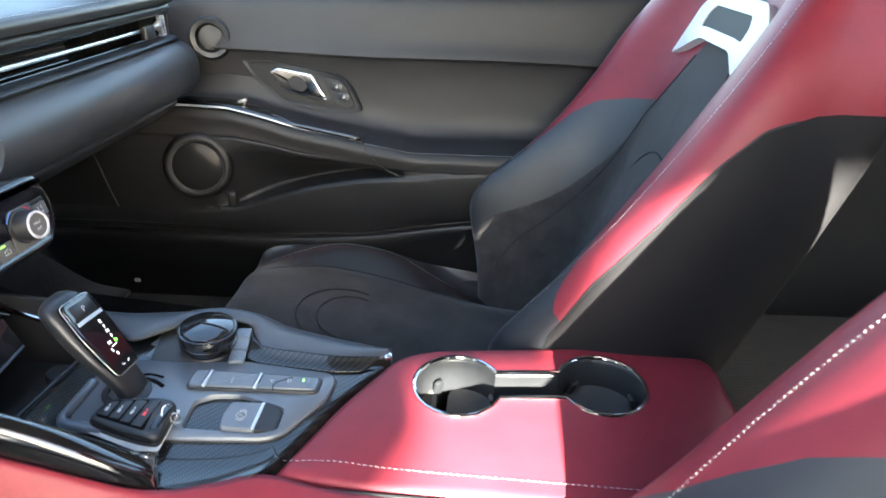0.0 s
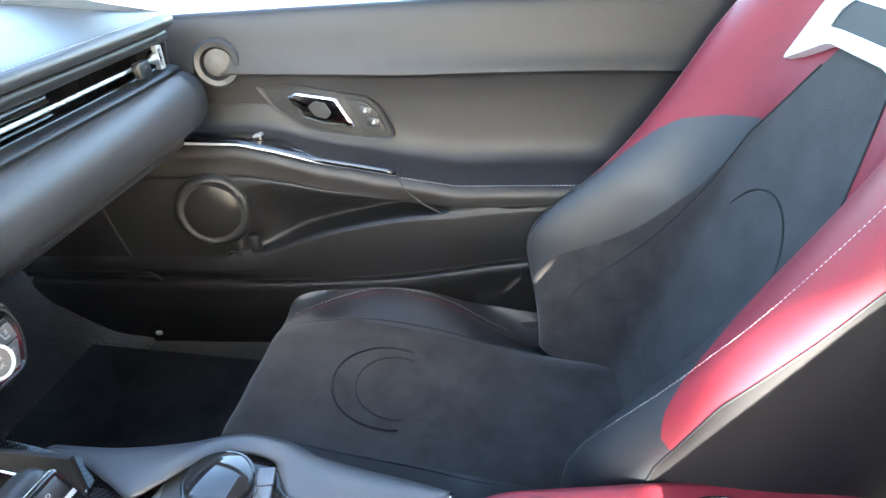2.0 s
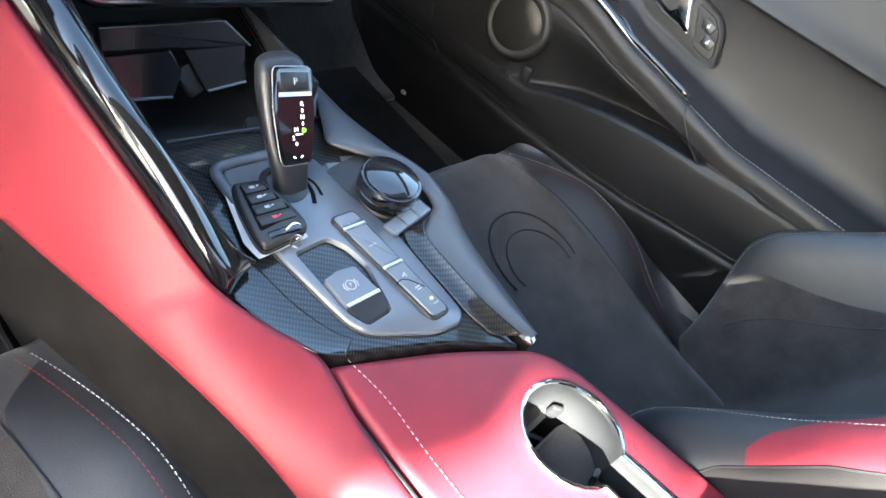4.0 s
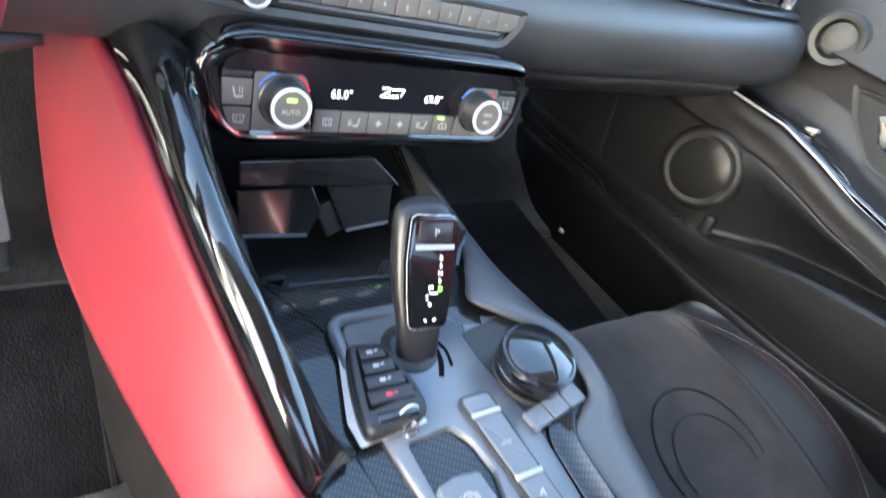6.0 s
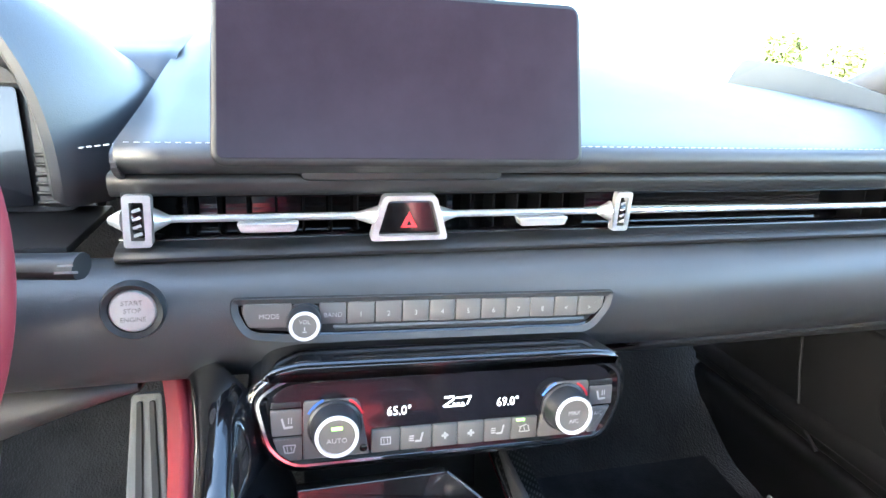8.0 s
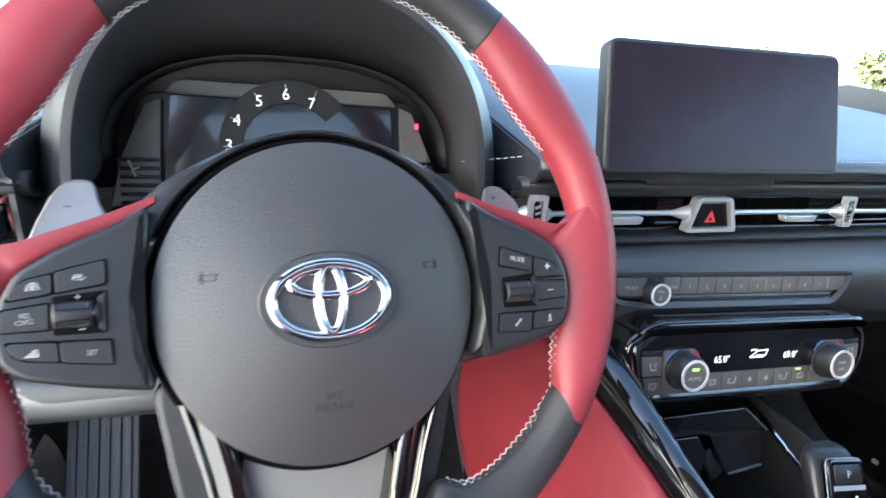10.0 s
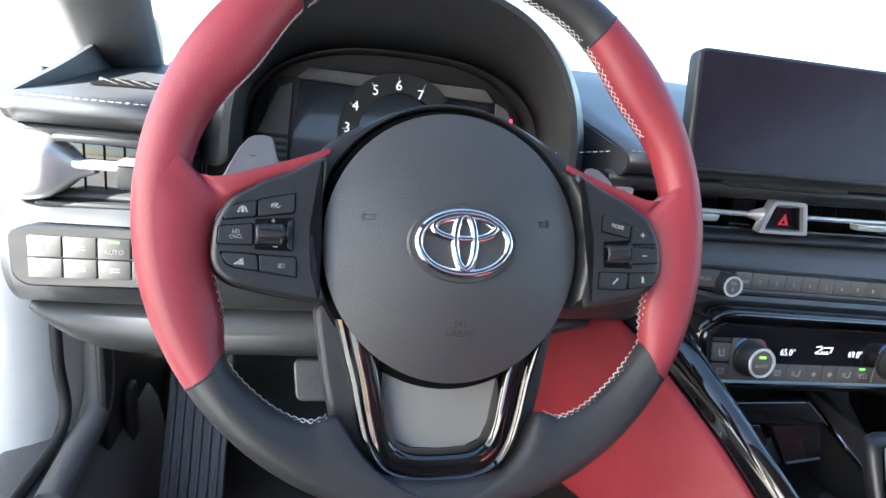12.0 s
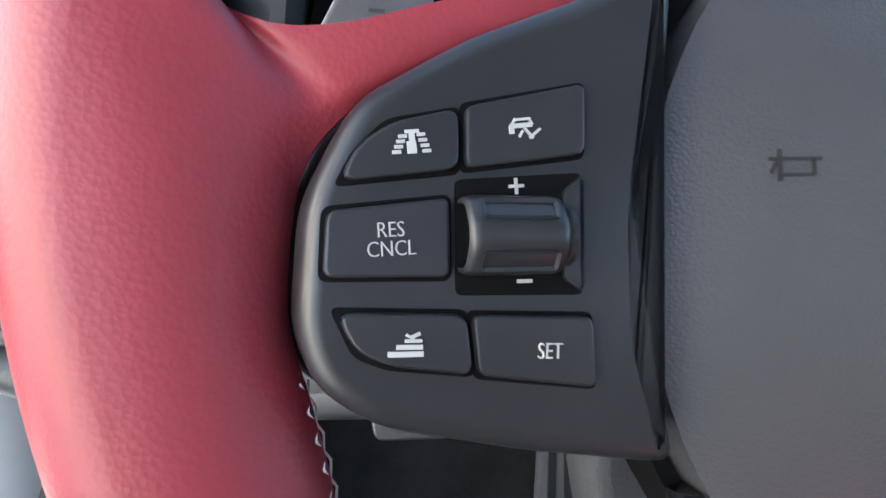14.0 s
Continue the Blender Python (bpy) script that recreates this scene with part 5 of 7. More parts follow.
# passenger-side soft rail
inner = [(0.513, 0.118, 0.448), (0.511, 0.075, 0.447), (0.492, 0.035, 0.445), (0.481, 0.012, 0.443), (0.498, -0.006, 0.441), (0.526, -0.030, 0.438), (0.543, -0.062, 0.433), (0.538, -0.098, 0.428), (0.516, -0.113, 0.426), (0.4985, -0.128, 0.424), (0.4965, -0.175, 0.419), (0.4985, -0.222, 0.4145), (0.512, -0.262, 0.411)]
outer = [(0.536, 0.118, 0.436), (0.534, 0.075, 0.437), (0.537, 0.035, 0.437), (0.543, 0.005, 0.436), (0.549, -0.015, 0.434), (0.557, -0.035, 0.432), (0.564, -0.062, 0.429), (0.562, -0.098, 0.424), (0.556, -0.118, 0.421), (0.549, -0.135, 0.419), (0.540, -0.180, 0.414), (0.533, -0.225, 0.410), (0.524, -0.264, 0.407)]
part("soft_rail", loft(ribbon(inner, outer, 90, 14, 0.006, (0.05, 0, 1)), False, False), RAIL, con, "soft dark side rail", solid=-0.004)
skirt = [(x + 0.004, y, 0.13) for x, y, z in outer]
part("rail_skirt", loft(ribbon(outer, skirt, 50, 6, 0.0), False, False), SUEDE, con, solid=0.004)
part("rail_tip", rbox(0.012, 0.010, 0.006, 0.0025, 2, pose(0.513, -0.262, 0.414, 0, 0, 20)), CHROME, con, "bright rail tip")
# control plate
pl = [(0.364, 0.012), (0.357, -0.050), (0.358, -0.088), (0.371, -0.168), (0.381, -0.184), (0.434, -0.2115), (0.464, -0.2150), (0.474, -0.206), (0.4755, -0.110), (0.468, -0.080), (0.460, -0.040), (0.458, 0.0), (0.440, 0.020), (0.400, 0.024)]
bay = [(0.371, -0.090), (0.408, -0.087), (0.419, -0.103), (0.4235, -0.128), (0.4165, -0.160), (0.413, -0.176), (0.384, -0.178), (0.3755, -0.160)]
po, pb = rounded(pl, 0.010, 4), rounded(bay, 0.005, 3)


def on_deck(bm, dz):
    """Drops a flat mesh onto the sloping deck."""
    for v in bm.verts:
        v.co.z += zc(v.co.y) + dz
    return bm


bm = bmesh.new()
rim_ = [bm.verts.new((x, y, 0.0)) for x, y in offset(po, 0.0022)]
hole_ = [bm.verts.new((x, y, 0.0)) for x, y in pb]
bmesh.ops.triangle_fill(bm, edges=[bm.edges.new((r[i], r[(i + 1) % len(r)])) for r in (rim_, hole_) for i in range(len(r))], use_beauty=True)
for start, steps in ((rim_, [(po, 0.0012, -0.0007), (po, 0.0003, -0.0018), (po, 0.0, -0.0075)]), (hole_, [(pb, 0.0006, -0.0010), (pb, 0.0012, -0.0140)])):
    prev = start
    for ring_, d_, dz_ in steps:
        cur_ = [bm.verts.new((x, y, dz_)) for x, y in offset(ring_, d_)]
        for i in range(len(prev)):
            bm.faces.new((prev[i], prev[(i + 1) % len(prev)], cur_[(i + 1) % len(prev)], cur_[i]))
        prev = cur_
plate_ = part("control_plate", on_deck(bm, 0.0050), PLATE, con, "satin dark control plate")
part("bay_floor", on_deck(prism(pb, 0.001, 0.0), -0.0085), BTN, plate_)
part("plate_shadow_line", tube([(x, y, zc(y) + 0.0004) for x, y in po], 0.0012, 6, True), RUBBER, plate_)
gate = rounded([(0.3570, -0.0300), (0.3570, 0.0160), (0.4150, 0.0165), (0.4150, -0.0300)], [0.001, 0.012, 0.004, 0.001], 7)
gate = [p for p in gate if p[1] > -0.02 and p[0] < 0.4120]
part("gate_rim", tube([(x, y, zc(y) + 0.0055) for x, y in [(0.3570, -0.0260)] + gate + [(0.4140, 0.0165)]], 0.0052, 12), PLATE, con, "raised rim of the selector gate")
part("selector_slot", tube(spline([(x, y, zc(y) + 0.0050) for x, y in ((0.424, -0.012), (0.428, -0.024), (0.427, -0.038), (0.421, -0.050))], 16), 0.0022, 8), HOLE, plate_)
part("selector_slot", tube(spline([(x, y, zc(y) + 0.0050) for x, y in ((0.432, -0.018), (0.436, -0.030), (0.434, -0.044))], 16), 0.0014, 8), HOLE, plate_)
# parking brake switch: a scooped key, its front end falling into the bay
ez = 0.0092
epb = part("parking_brake_switch", on_deck(prism(rounded([(0.375, -0.1262), (0.391, -0.1228), (0.4085, -0.1252), (0.4128, -0.1565), (0.3770, -0.1572)], 0.003), 0.014, 0.0016), ez - 0.014), PLATE, con, "parking brake switch")
fall = [[(x, y, zc(y) + dz) for x, y, dz in ((0.3770, -0.1572, 0.0088), (0.4128, -0.1565, 0.0088), (0.4128, -0.1565, -0.006), (0.3770, -0.1572, -0.006))], [(x, y, zc(y) + dz) for x, y, dz in ((0.3800, -0.1660, 0.0065), (0.4128, -0.1655, 0.0065), (0.4128, -0.1655, -0.006), (0.3800, -0.1660, -0.006))], [(x, y, zc(y) + dz) for x, y, dz in ((0.3860, -0.1745, 0.0005), (0.4110, -0.1735, 0.0005), (0.4110, -0.1735, -0.006), (0.3860, -0.1745, -0.006))]]
part("switch_nose", loft(fall), BTN, epb)
bars([(0.3948, -0.1560, 0.0352, 0.0030, 1)], Matrix.Translation((0, 0, zc(-0.156) + ez)) @ pose(0, 0, 0), SATIN, epb, "bright_line", 0.0014)
EP = Matrix.Translation((0.3925, -0.1405, zc(-0.1405) + ez + 0.0001)) @ pose(0, 0, 0, 5.7)
part("brake_ring", shape(tube([(0.0046 * math.cos(t), 0.0046 * math.sin(t), 0) for t in np.linspace(0, 2 * math.pi, 20, endpoint=False)], 0.0005, 6, True), EP), MARK, epb)
bars([(-0.0064, 0.0015, 0.0009, 0.0050, -18), (-0.0064, -0.0015, 0.0009, 0.0050, 18), (0.0064, 0.0015, 0.0009, 0.0050, 18), (0.0064, -0.0015, 0.0009, 0.0050, -18)], EP, MARK, epb, "brake_symbol")
text("P", 0.0058, EP, MARK, epb, "brake_letter")


def strip_x(y):
    """Left and right edges of the slanted key strip."""
    f = (y + 0.0735) / (-0.2000 + 0.0735)
    return 0.4222 + 0.0165 * f, 0.4482 + 0.0112 * f


def strip_poly(y0, y1, d=0.0):
    (a0, b0), (a1, b1) = strip_x(y0), strip_x(y1)
    return [(a0 + d, y0), (b0 - d, y0), (b1 - d, y1), (a1 + d, y1)]


ks = part("key_strip", on_deck(prism(rounded(strip_poly(-0.0715, -0.2020, -0.0016), 0.007), 0.0044, 0.0012), 0.0035), TRIMD, con, "row of mode keys")
for y0, y1 in ((-0.0738, -0.0872), (-0.0912, -0.1372), (-0.1410, -0.1995)):
    k = part("key", on_deck(prism(rounded(strip_poly(y0, y1, 0.0010), [0.005, 0.005, 0.0012, 0.0012] if y0 > -0.08 else ([0.0012, 0.0012, 0.006, 0.006] if y1 < -0.19 else 0.0012)), 0.0044, 0.0012), 0.0054), PLATE, ks)
for yb in (-0.0892, -0.1391):
    a, b = strip_x(yb)
    part("bright_line", on_deck(prism([(a + 0.0004, yb + 0.0015), (b - 0.0004, yb + 0.0015), (b - 0.0002, yb - 0.0015), (a + 0.0006, yb - 0.0015)], 0.0046, 0.0006), 0.0056), SATIN, ks, "bright divider", smooth=False)
part("key_groove", tube(spline([(0.4300, -0.1585, zc(-0.1585) + 0.0098), (0.4370, -0.1565, zc(-0.1565) + 0.0098), (0.4440, -0.1600, zc(-0.16) + 0.0098), (0.4530, -0.1720, zc(-0.172) + 0.0098)], 16), 0.0005, 6), HOLE, ks)
KS = Matrix.Translation((0.4430, -0.1330, zc(-0.133) + 0.0101)) @ pose(0, 0, 0, 5.7, 0, 6)
bars([(-0.003, 0.019, 0.0090, 0.0012, 0)], KS, GREYMARK, ks)
bars([(-0.0020, -0.020, 0.0055, 0.0014, 30), (-0.0005, -0.0215, 0.0012, 0.003, 0), (0.000, -0.0365, 0.0060, 0.0014, 0), (0.000, -0.0390, 0.0045, 0.0012, 0), (0.002, -0.0575, 0.0060, 0.0012, 0)], KS, MARK, ks)
bars([(0.002, -0.0520, 0.0032, 0.0018, 0)], KS, GREENL, ks, "indicator")

# rotary controller with its short-cut keys
rc = thing("rotary_controller", "round gloss black rotary controller with short-cut keys", "control knob", at=(0.4955, -0.0645, zc(-0.0645)))
for k in range(3):
    part("shortcut_key", prism(rounded([(-0.010, -0.011), (0.010, -0.012), (0.010, 0.012), (-0.010, 0.011)], 0.002), 0.0045, 0.0015, pose(-0.022 + k * 0.0205, 0.0465 + k * 0.004, 0.0012, 5.7, 0, -18)), PLATE, rc)
    part("shortcut_key", prism(rounded([(-0.010, -0.008), (0.010, -0.008), (0.010, 0.008), (-0.010, 0.008)], 0.002), 0.0045, 0.0015, pose(-0.019 + k * 0.0205, -0.0395 + k * 0.004, 0.0012, 5.7, 0, 12)), PLATE, rc)
part("base_plate", prism(rounded([(-0.034, -0.048), (0.030, -0.038), (0.040, 0.02), (0.02, 0.060), (-0.036, 0.050)], 0.008), 0.0025, 0.001, pose(0, 0, 0, 5.7)), TRIMD, rc)
part("skirt", lathe([(0.0, 0.0), (0.0305, 0.0), (0.0305, 0.004), (0.0290, 0.006), (0.0, 0.006)], 48, pose(0, 0, -0.001, 5.7)), TRIMD, rc)
kb = part("knob_body", lathe([(0.0, 0.005), (0.0290, 0.003), (0.0304, 0.006), (0.0306, 0.0125), (0.0296, 0.0132), (0.0296, 0.0140), (0.0306, 0.0148), (0.0308, 0.0235), (0.0300, 0.0262), (0.0, 0.0262)], 56, pose(0, 0, 0.001, 5.7)), GLOSS, rc, "gloss black ribbed knob")
part("knob_cap", lathe([(0.0, 0.0258), (0.0284, 0.0258), (0.0278, 0.0282), (0.0262, 0.0293), (0.0, 0.0296)], 56, pose(0, 0, 0.001, 5.7)), CAP, kb, "glossy touch cap")
part("knob_ring", lathe([(0.0292, 0.0252), (0.0308, 0.0252), (0.0305, 0.0261), (0.0292, 0.0264)], 56, pose(0, 0, 0.001, 5.7)), GLOSS, kb)

# gear selector
gs = thing("gear_selector", "gloss black gear selector lever with lit position display", "gear lever", at=(0.405, 0.0, 0.435))
rows = [(0.000, 0.006, -0.026, 0.0160, 0.0110), (0.014, 0.0065, -0.021, 0.0168, 0.0105), (0.030, 0.007, -0.013, 0.0190, 0.0108), (0.046, 0.008, -0.003, 0.0216, 0.0114), (0.062, 0.010, 0.007, 0.0236, 0.0120), (0.080, 0.012, 0.018, 0.0242, 0.0122), (0.092, 0.013, 0.0250, 0.0232, 0.0118), (0.0985, 0.0135, 0.0285, 0.0205, 0.0100), (0.1020, 0.0140, 0.0305, 0.0140, 0.0070)]
cur = spline([(z, x, y, a, b) for z, x, y, a, b in rows], 40)
rings = []
for z, x, y, a, b in cur:
    rings.append([(x + a * np.sign(math.cos(t)) * abs(math.cos(t)) ** 0.72, y + b * np.sign(math.sin(t)) * abs(math.sin(t)) ** 0.72, z) for t in np.linspace(0, 2 * math.pi, 32, endpoint=False)])
part("lever", loft(rings), BTN, gs, "soft dark grip")
GP = basis((0.0112, -0.0070, 0.0640), (1, 0, -0.12), (0.12, 0.58, 1))
FACE = rounded([(-0.0160, -0.0400), (0.0160, -0.0400), (0.0192, -0.018), (0.0216, 0.010), (0.0200, 0.0430), (-0.0200, 0.0430), (-0.0216, 0.010), (-0.0192, -0.018)], 0.006, 4)
pan = part("display_panel", prism(FACE, 0.0060, 0.0022, GP, z0=-0.0040), GLOSS, gs, "piano black display face")
part("face_edge", tube([tuple(GP @ Vector((x, y, -0.0008))) for x, y in FACE], 0.0005, 6, True), SATIN, pan, "thin bright edge")
part("grip_seam", tube(spline([(-0.0075, 0.030, 0.083), (-0.0085, 0.013, 0.076), (-0.0080, -0.002, 0.062), (-0.0055, -0.012, 0.044)], 20), 0.0006, 6), RUBBER, gs)
part("park_button", rbox(0.030, 0.015, 0.004, 0.0015, 2, GP @ pose(0, 0.031, 0.0010)), BTN, gs, "park button")
text("P", 0.0085, GP @ pose(0, 0.0305, 0.0032), MARK, gs, "button_marking")
bars([(0.000, 0.0205, 0.0340, 0.0036, 0)], GP @ pose(0, 0, 0.0022), SATIN, gs, "bright_line", 0.0012)
for c, x, y, mt in (("R", 0.0065, 0.0120, LIT), ("N", 0.0065, 0.0010, LIT), ("D", 0.0075, -0.0105, GREENL), ("S", -0.004, -0.0165, LIT), ("M", -0.001, -0.0095, LIT)):
    text(c, 0.0056, GP @ pose(x, y, 0.0022), mt, gs, "gear_letter")
bars([(0.0065, 0.0065, 0.0014, 0.003, 0), (0.0065, -0.0045, 0.0014, 0.003, 0), (0.002, -0.0135, 0.007, 0.001, 0), (-0.001, -0.0215, 0.003, 0.001, 0), (-0.001, -0.0215, 0.001, 0.003, 0), (0.004, -0.033, 0.003, 0.001, 30), (-0.004, -0.033, 0.003, 0.001, -30)], GP @ pose(0, 0, 0.0022), LIT, gs, "gear_marks")
part("boot_ring", lathe([(0.016, 0.0), (0.0235, 0.0), (0.0225, 0.004), (0.016, 0.006)], 28, pose(0.003, -0.020, 0.0, 5.7)), TRIMD, gs)

# key with its paper tag
kf = thing("key_fob", "black car key fob lying beside the gear lever", "car key", at=(0.3680, -0.0500, zc(-0.0500) + 0.0056))
KM = pose(0, 0, 0.001, 6.5, -3, 0)
fob = rounded([(-0.0115, 0.0360), (0.0140, 0.0310), (0.0205, 0.0060), (0.0245, -0.0130), (0.0225, -0.0310), (-0.0235, -0.0345), (-0.0240, -0.0200), (-0.0195, 0.0080)], [0.005, 0.006, 0.02, 0.012, 0.008, 0.007, 0.01, 0.02], 4)
fb = part("shell", prism(fob, 0.0135, 0.0045, KM, 4), TRIMD, kf, "black key shell")
part("shell_joint", tube([tuple(KM @ Vector((x, y, 0.0070))) for x, y in fob], 0.0005, 6, True), HOLE, fb)
part("button_field", prism(rounded([(-0.0085, 0.0300), (0.0110, 0.0265), (0.0195, -0.0150), (-0.0180, -0.0190)], 0.003), 0.0012, 0.0004, KM, z0=0.0130), HOLE, fb)
for y, w, x, mk in ((0.0232, 0.0185, 0.0018, MARK), (0.0118, 0.0225, 0.0020, MARK), (0.0000, 0.0275, 0.0020, MARK), (-0.0115, 0.0325, 0.0018, REDMARK)):
    b_ = part("key_button", rbox(w, 0.0104, 0.003, 0.0012, 2, KM @ pose(x, y, 0.0136, 0, 0, -5)), BTN, fb)
    bars([(-0.002, 0, 0.0045, 0.0026, 0), (0.0028, 0.0004, 0.0028, 0.0013, 20)], KM @ pose(x, y, 0.0152, 0, 0, -5), mk, b_, "key_symbol")
part("key_blade_cap", rbox(0.030, 0.0075, 0.004, 0.0018, 2, KM @ pose(0.0, -0.0262, 0.0125, 0, 0, -3)), GLOSS, fb)
part("key_loop", shape(tube([(0.005 * math.cos(t), 0.005 * math.sin(t), 0) for t in np.linspace(0, 2 * math.pi, 20, endpoint=False)], 0.0010, 8, True), KM @ pose(0.006, -0.036, 0.007, 40)), CHROME, fb)
tag = thing("paper_tag", "white paper tag tied to the car key", "tag", at=(0.3660, -0.0480, zc(-0.0480) + 0.0052))
part("paper", prism(rounded([(-0.0130, 0.0380), (0.0080, 0.0330), (0.0270, -0.0330), (-0.0250, -0.0370), (-0.0275, -0.0180)], 0.002), 0.0005, 0.0, pose(0, 0, 0, 5.7)), KEYPAPER, tag)
part("strap", tube(spline([(0.012, -0.034, 0.001), (0.018, -0.031, 0.010), (0.012, -0.027, 0.0135), (0.002, -0.030, 0.0125)], 12), 0.0009, 6), KEYPAPER, tag)

# open tray in front of the lever
tr = thing("storage_tray", "open dark storage tray under the climate panel", "tray")
part("floor", rbox(0.17, 0.22, 0.006, 0.002, 2, pose(0.405, 0.165, 0.405, 4)), RUBBER, tr)
part("back_wall", rbox(0.17, 0.008, 0.13, 0.003, 2, pose(0.405, 0.235, 0.46, -8)), RUBBER, tr)
part("side_wall", rbox(0.006, 0.20, 0.11, 0.002, 2, pose(0.487, 0.155, 0.440, 4)), RUBBER, tr)
UPF = basis((0.0, 0.117, 0.4985), (1, 0, 0), (0, 0.22, 1))
part("upper_fascia", prism(rounded([(0.313, 0.000), (0.452, -0.006), (0.424, 0.020), (0.313, 0.020)], 0.002), 0.010, 0.0014, UPF, z0=-0.010), POLISH, tr, "polished upper fascia")
part("fascia_edge", tube([tuple(UPF @ Vector(p)) for p in ((0.4245, 0.0195, 0.0003), (0.438, 0.0070, 0.0003), (0.4515, -0.0055, 0.0003))], 0.0008, 8), PLATE, tr)
FLP = basis((0.0, 0.108, 0.4535), (1, 0, 0), (0, 0.42, 1))
for poly in ([(0.314, 0.003), (0.372, -0.001), (0.384, 0.020), (0.376, 0.040), (0.314, 0.040)], [(0.404, 0.000), (0.449, 0.004), (0.452, 0.040), (0.388, 0.040), (0.394, 0.026)]):
    flap = part("phone_flap", prism(rounded(poly, 0.002), 0.006, 0.0014, FLP, z0=-0.006), POLISH, tr, "polished flap over the phone slot")
    (xa, ya), (xb, yb) = poly[0], poly[1]
    part("flap_lip", tube([tuple(FLP @ Vector((xa + 0.002, ya, 0.0008))), tuple(FLP @ Vector((xb - 0.002, yb, 0.0008)))], 0.0014, 8), PLATE, flap)
part("phone_clip", rbox(0.016, 0.008, 0.030, 0.003, 2, FLP @ pose(0.392, 0.010, -0.008, 90, 0, 25)), RUBBER, tr)
part("power_socket_cap", lathe([(0.0, 0.0), (0.0145, 0.0), (0.0145, 0.006), (0.013, 0.008), (0.0, 0.008)], 28, pose(0.452, 0.085, 0.413, 12)), TRIMD, tr, "round socket cap")
part("usb_socket", rbox(0.014, 0.005, 0.018, 0.001, 1, pose(0.340, 0.088, 0.420, 10)), BTN, tr)

# armrest lid with the two cups
lid = thing("cup_holder_armrest", "red leather armrest lid with twin chrome-edged cup holders", "armrest")


def zl(y):
    return 0.4165 + 0.030 * (y + 0.18)


C1, C2, RC, NK = (0.472, -0.344), (0.488, -0.497), 0.0455, 0.0185


def peanut(grow=0.0, n=26):
    """Outline of two cups joined by a neck."""
    r, nk = RC + grow, NK + grow
    ax = math.atan2(C2[1] - C1[1], C2[0] - C1[0])
    g = math.asin(nk / r)
    out = [(C1[0] + r * math.cos(a), C1[1] + r * math.sin(a)) for a in np.linspace(ax + g, ax + 2 * math.pi - g, n)]
    out += [(C2[0] + r * math.cos(a), C2[1] + r * math.sin(a)) for a in np.linspace(ax + math.pi + g, ax + 3 * math.pi - g, n)]
    return out


lo = rounded([(0.335, -0.1835), (0.436, -0.2250), (0.516, -0.2700), (0.534, -0.305), (0.556, -0.45), (0.568, -0.60), (0.545, -0.635), (0.345, -0.635), (0.331, -0.60), (0.329, -0.30)], [0.010, 0.03, 0.02, 0.02, 0.05, 0.03, 0.02, 0.02, 0.03, 0.05], 6)
lc = np.mean(lo, axis=0)


def inset(poly, d):
    p = np.array(poly)
    v = p - lc
    L = np.linalg.norm(v, axis=1, keepdims=True)
    return (p - v / L * d).tolist()


bm = bmesh.new()
oring = [bm.verts.new((x, y, zl(y))) for x, y in inset(lo, 0.014)]
iring = [bm.verts.new((x, y, zl(y))) for x, y in peanut(0.003)]
es = [bm.edges.new((r[i], r[(i + 1) % len(r)])) for r in (oring, iring) for i in range(len(r))]
bmesh.ops.triangle_fill(bm, edges=es, use_beauty=True)
prev = oring
for d, dz in ((0.009, -0.0012), (0.005, -0.0035), (0.002, -0.007), (0.0, -0.013), (0.001, -0.03), (0.006, -0.09)):
    cur_ = [bm.verts.new((x, y, zl(y) + dz)) for x, y in inset(lo, d)]
    for i in range(len(prev)):
        bm.faces.new((prev[i], prev[(i + 1) % len(prev)], cur_[(i + 1) % len(prev)], cur_[i]))
    prev = cur_
part("lid", bm, REDS, lid, "red leather lid")
part("cup_rim", tube([(x, y, zl(y) + 0.0006) for x, y in peanut(0.0015)], 0.0022, 8, True), CHROME, lid, "chrome rim")
rings = [[(x, y, zl(y) + dz) for x, y in peanut(g)] for g, dz in ((0.002, 0.0), (0.0, -0.006), (-0.002, -0.03), (-0.005, -0.075))]
part("cup_well", loft(rings, True, False, False), TRIMD, lid, "dark cup wells", solid=-0.002)
part("cup_floor", prism(peanut(-0.004), 0.002, 0.0, pose(0, 0, zl(-0.42) - 0.082)), RUBBER, lid)
for c in (C1, C2):
    for a in (40, 160, 280):
        part("cup_spring", rbox(0.006, 0.012, 0.026, 0.003, 2, Matrix.Translation((c[0], c[1], zl(c[1]) - 0.032)) @ pose(0, 0, 0, 0, 0, a) @ pose(RC - 0.007, 0, 0, 0, -14)), TRIMD, lid)
part("lid_stitching", stitches(spline([(0.352, -0.192, zl(-0.19) + 0.001), (0.356, -0.24, zl(-0.24) + 0.001), (0.352, -0.32, zl(-0.32) + 0.001), (0.350, -0.60, zl(-0.6) + 0.001)], 60), 0.0030, 0.0026, 0.00018), WHITE, lid, smooth=False)
part("lid_seam", tube(spline([(x - 0.0015, y, zl(y) - 0.004) for x, y in ((0.336, -0.184), (0.3305, -0.22), (0.3285, -0.30), (0.3285, -0.45), (0.3305, -0.60))], 30), 0.0016, 6), RUBBER, lid)
part("console_rear", rbox(0.25, 0.30, 0.25, 0.01, 2, pose(0.445, -0.48, 0.245)), SUEDE, con)
part("console_core", rbox(0.20, 0.42, 0.26, 0.005, 1, pose(0.425, -0.10, 0.262, 4)), SUEDE, con)


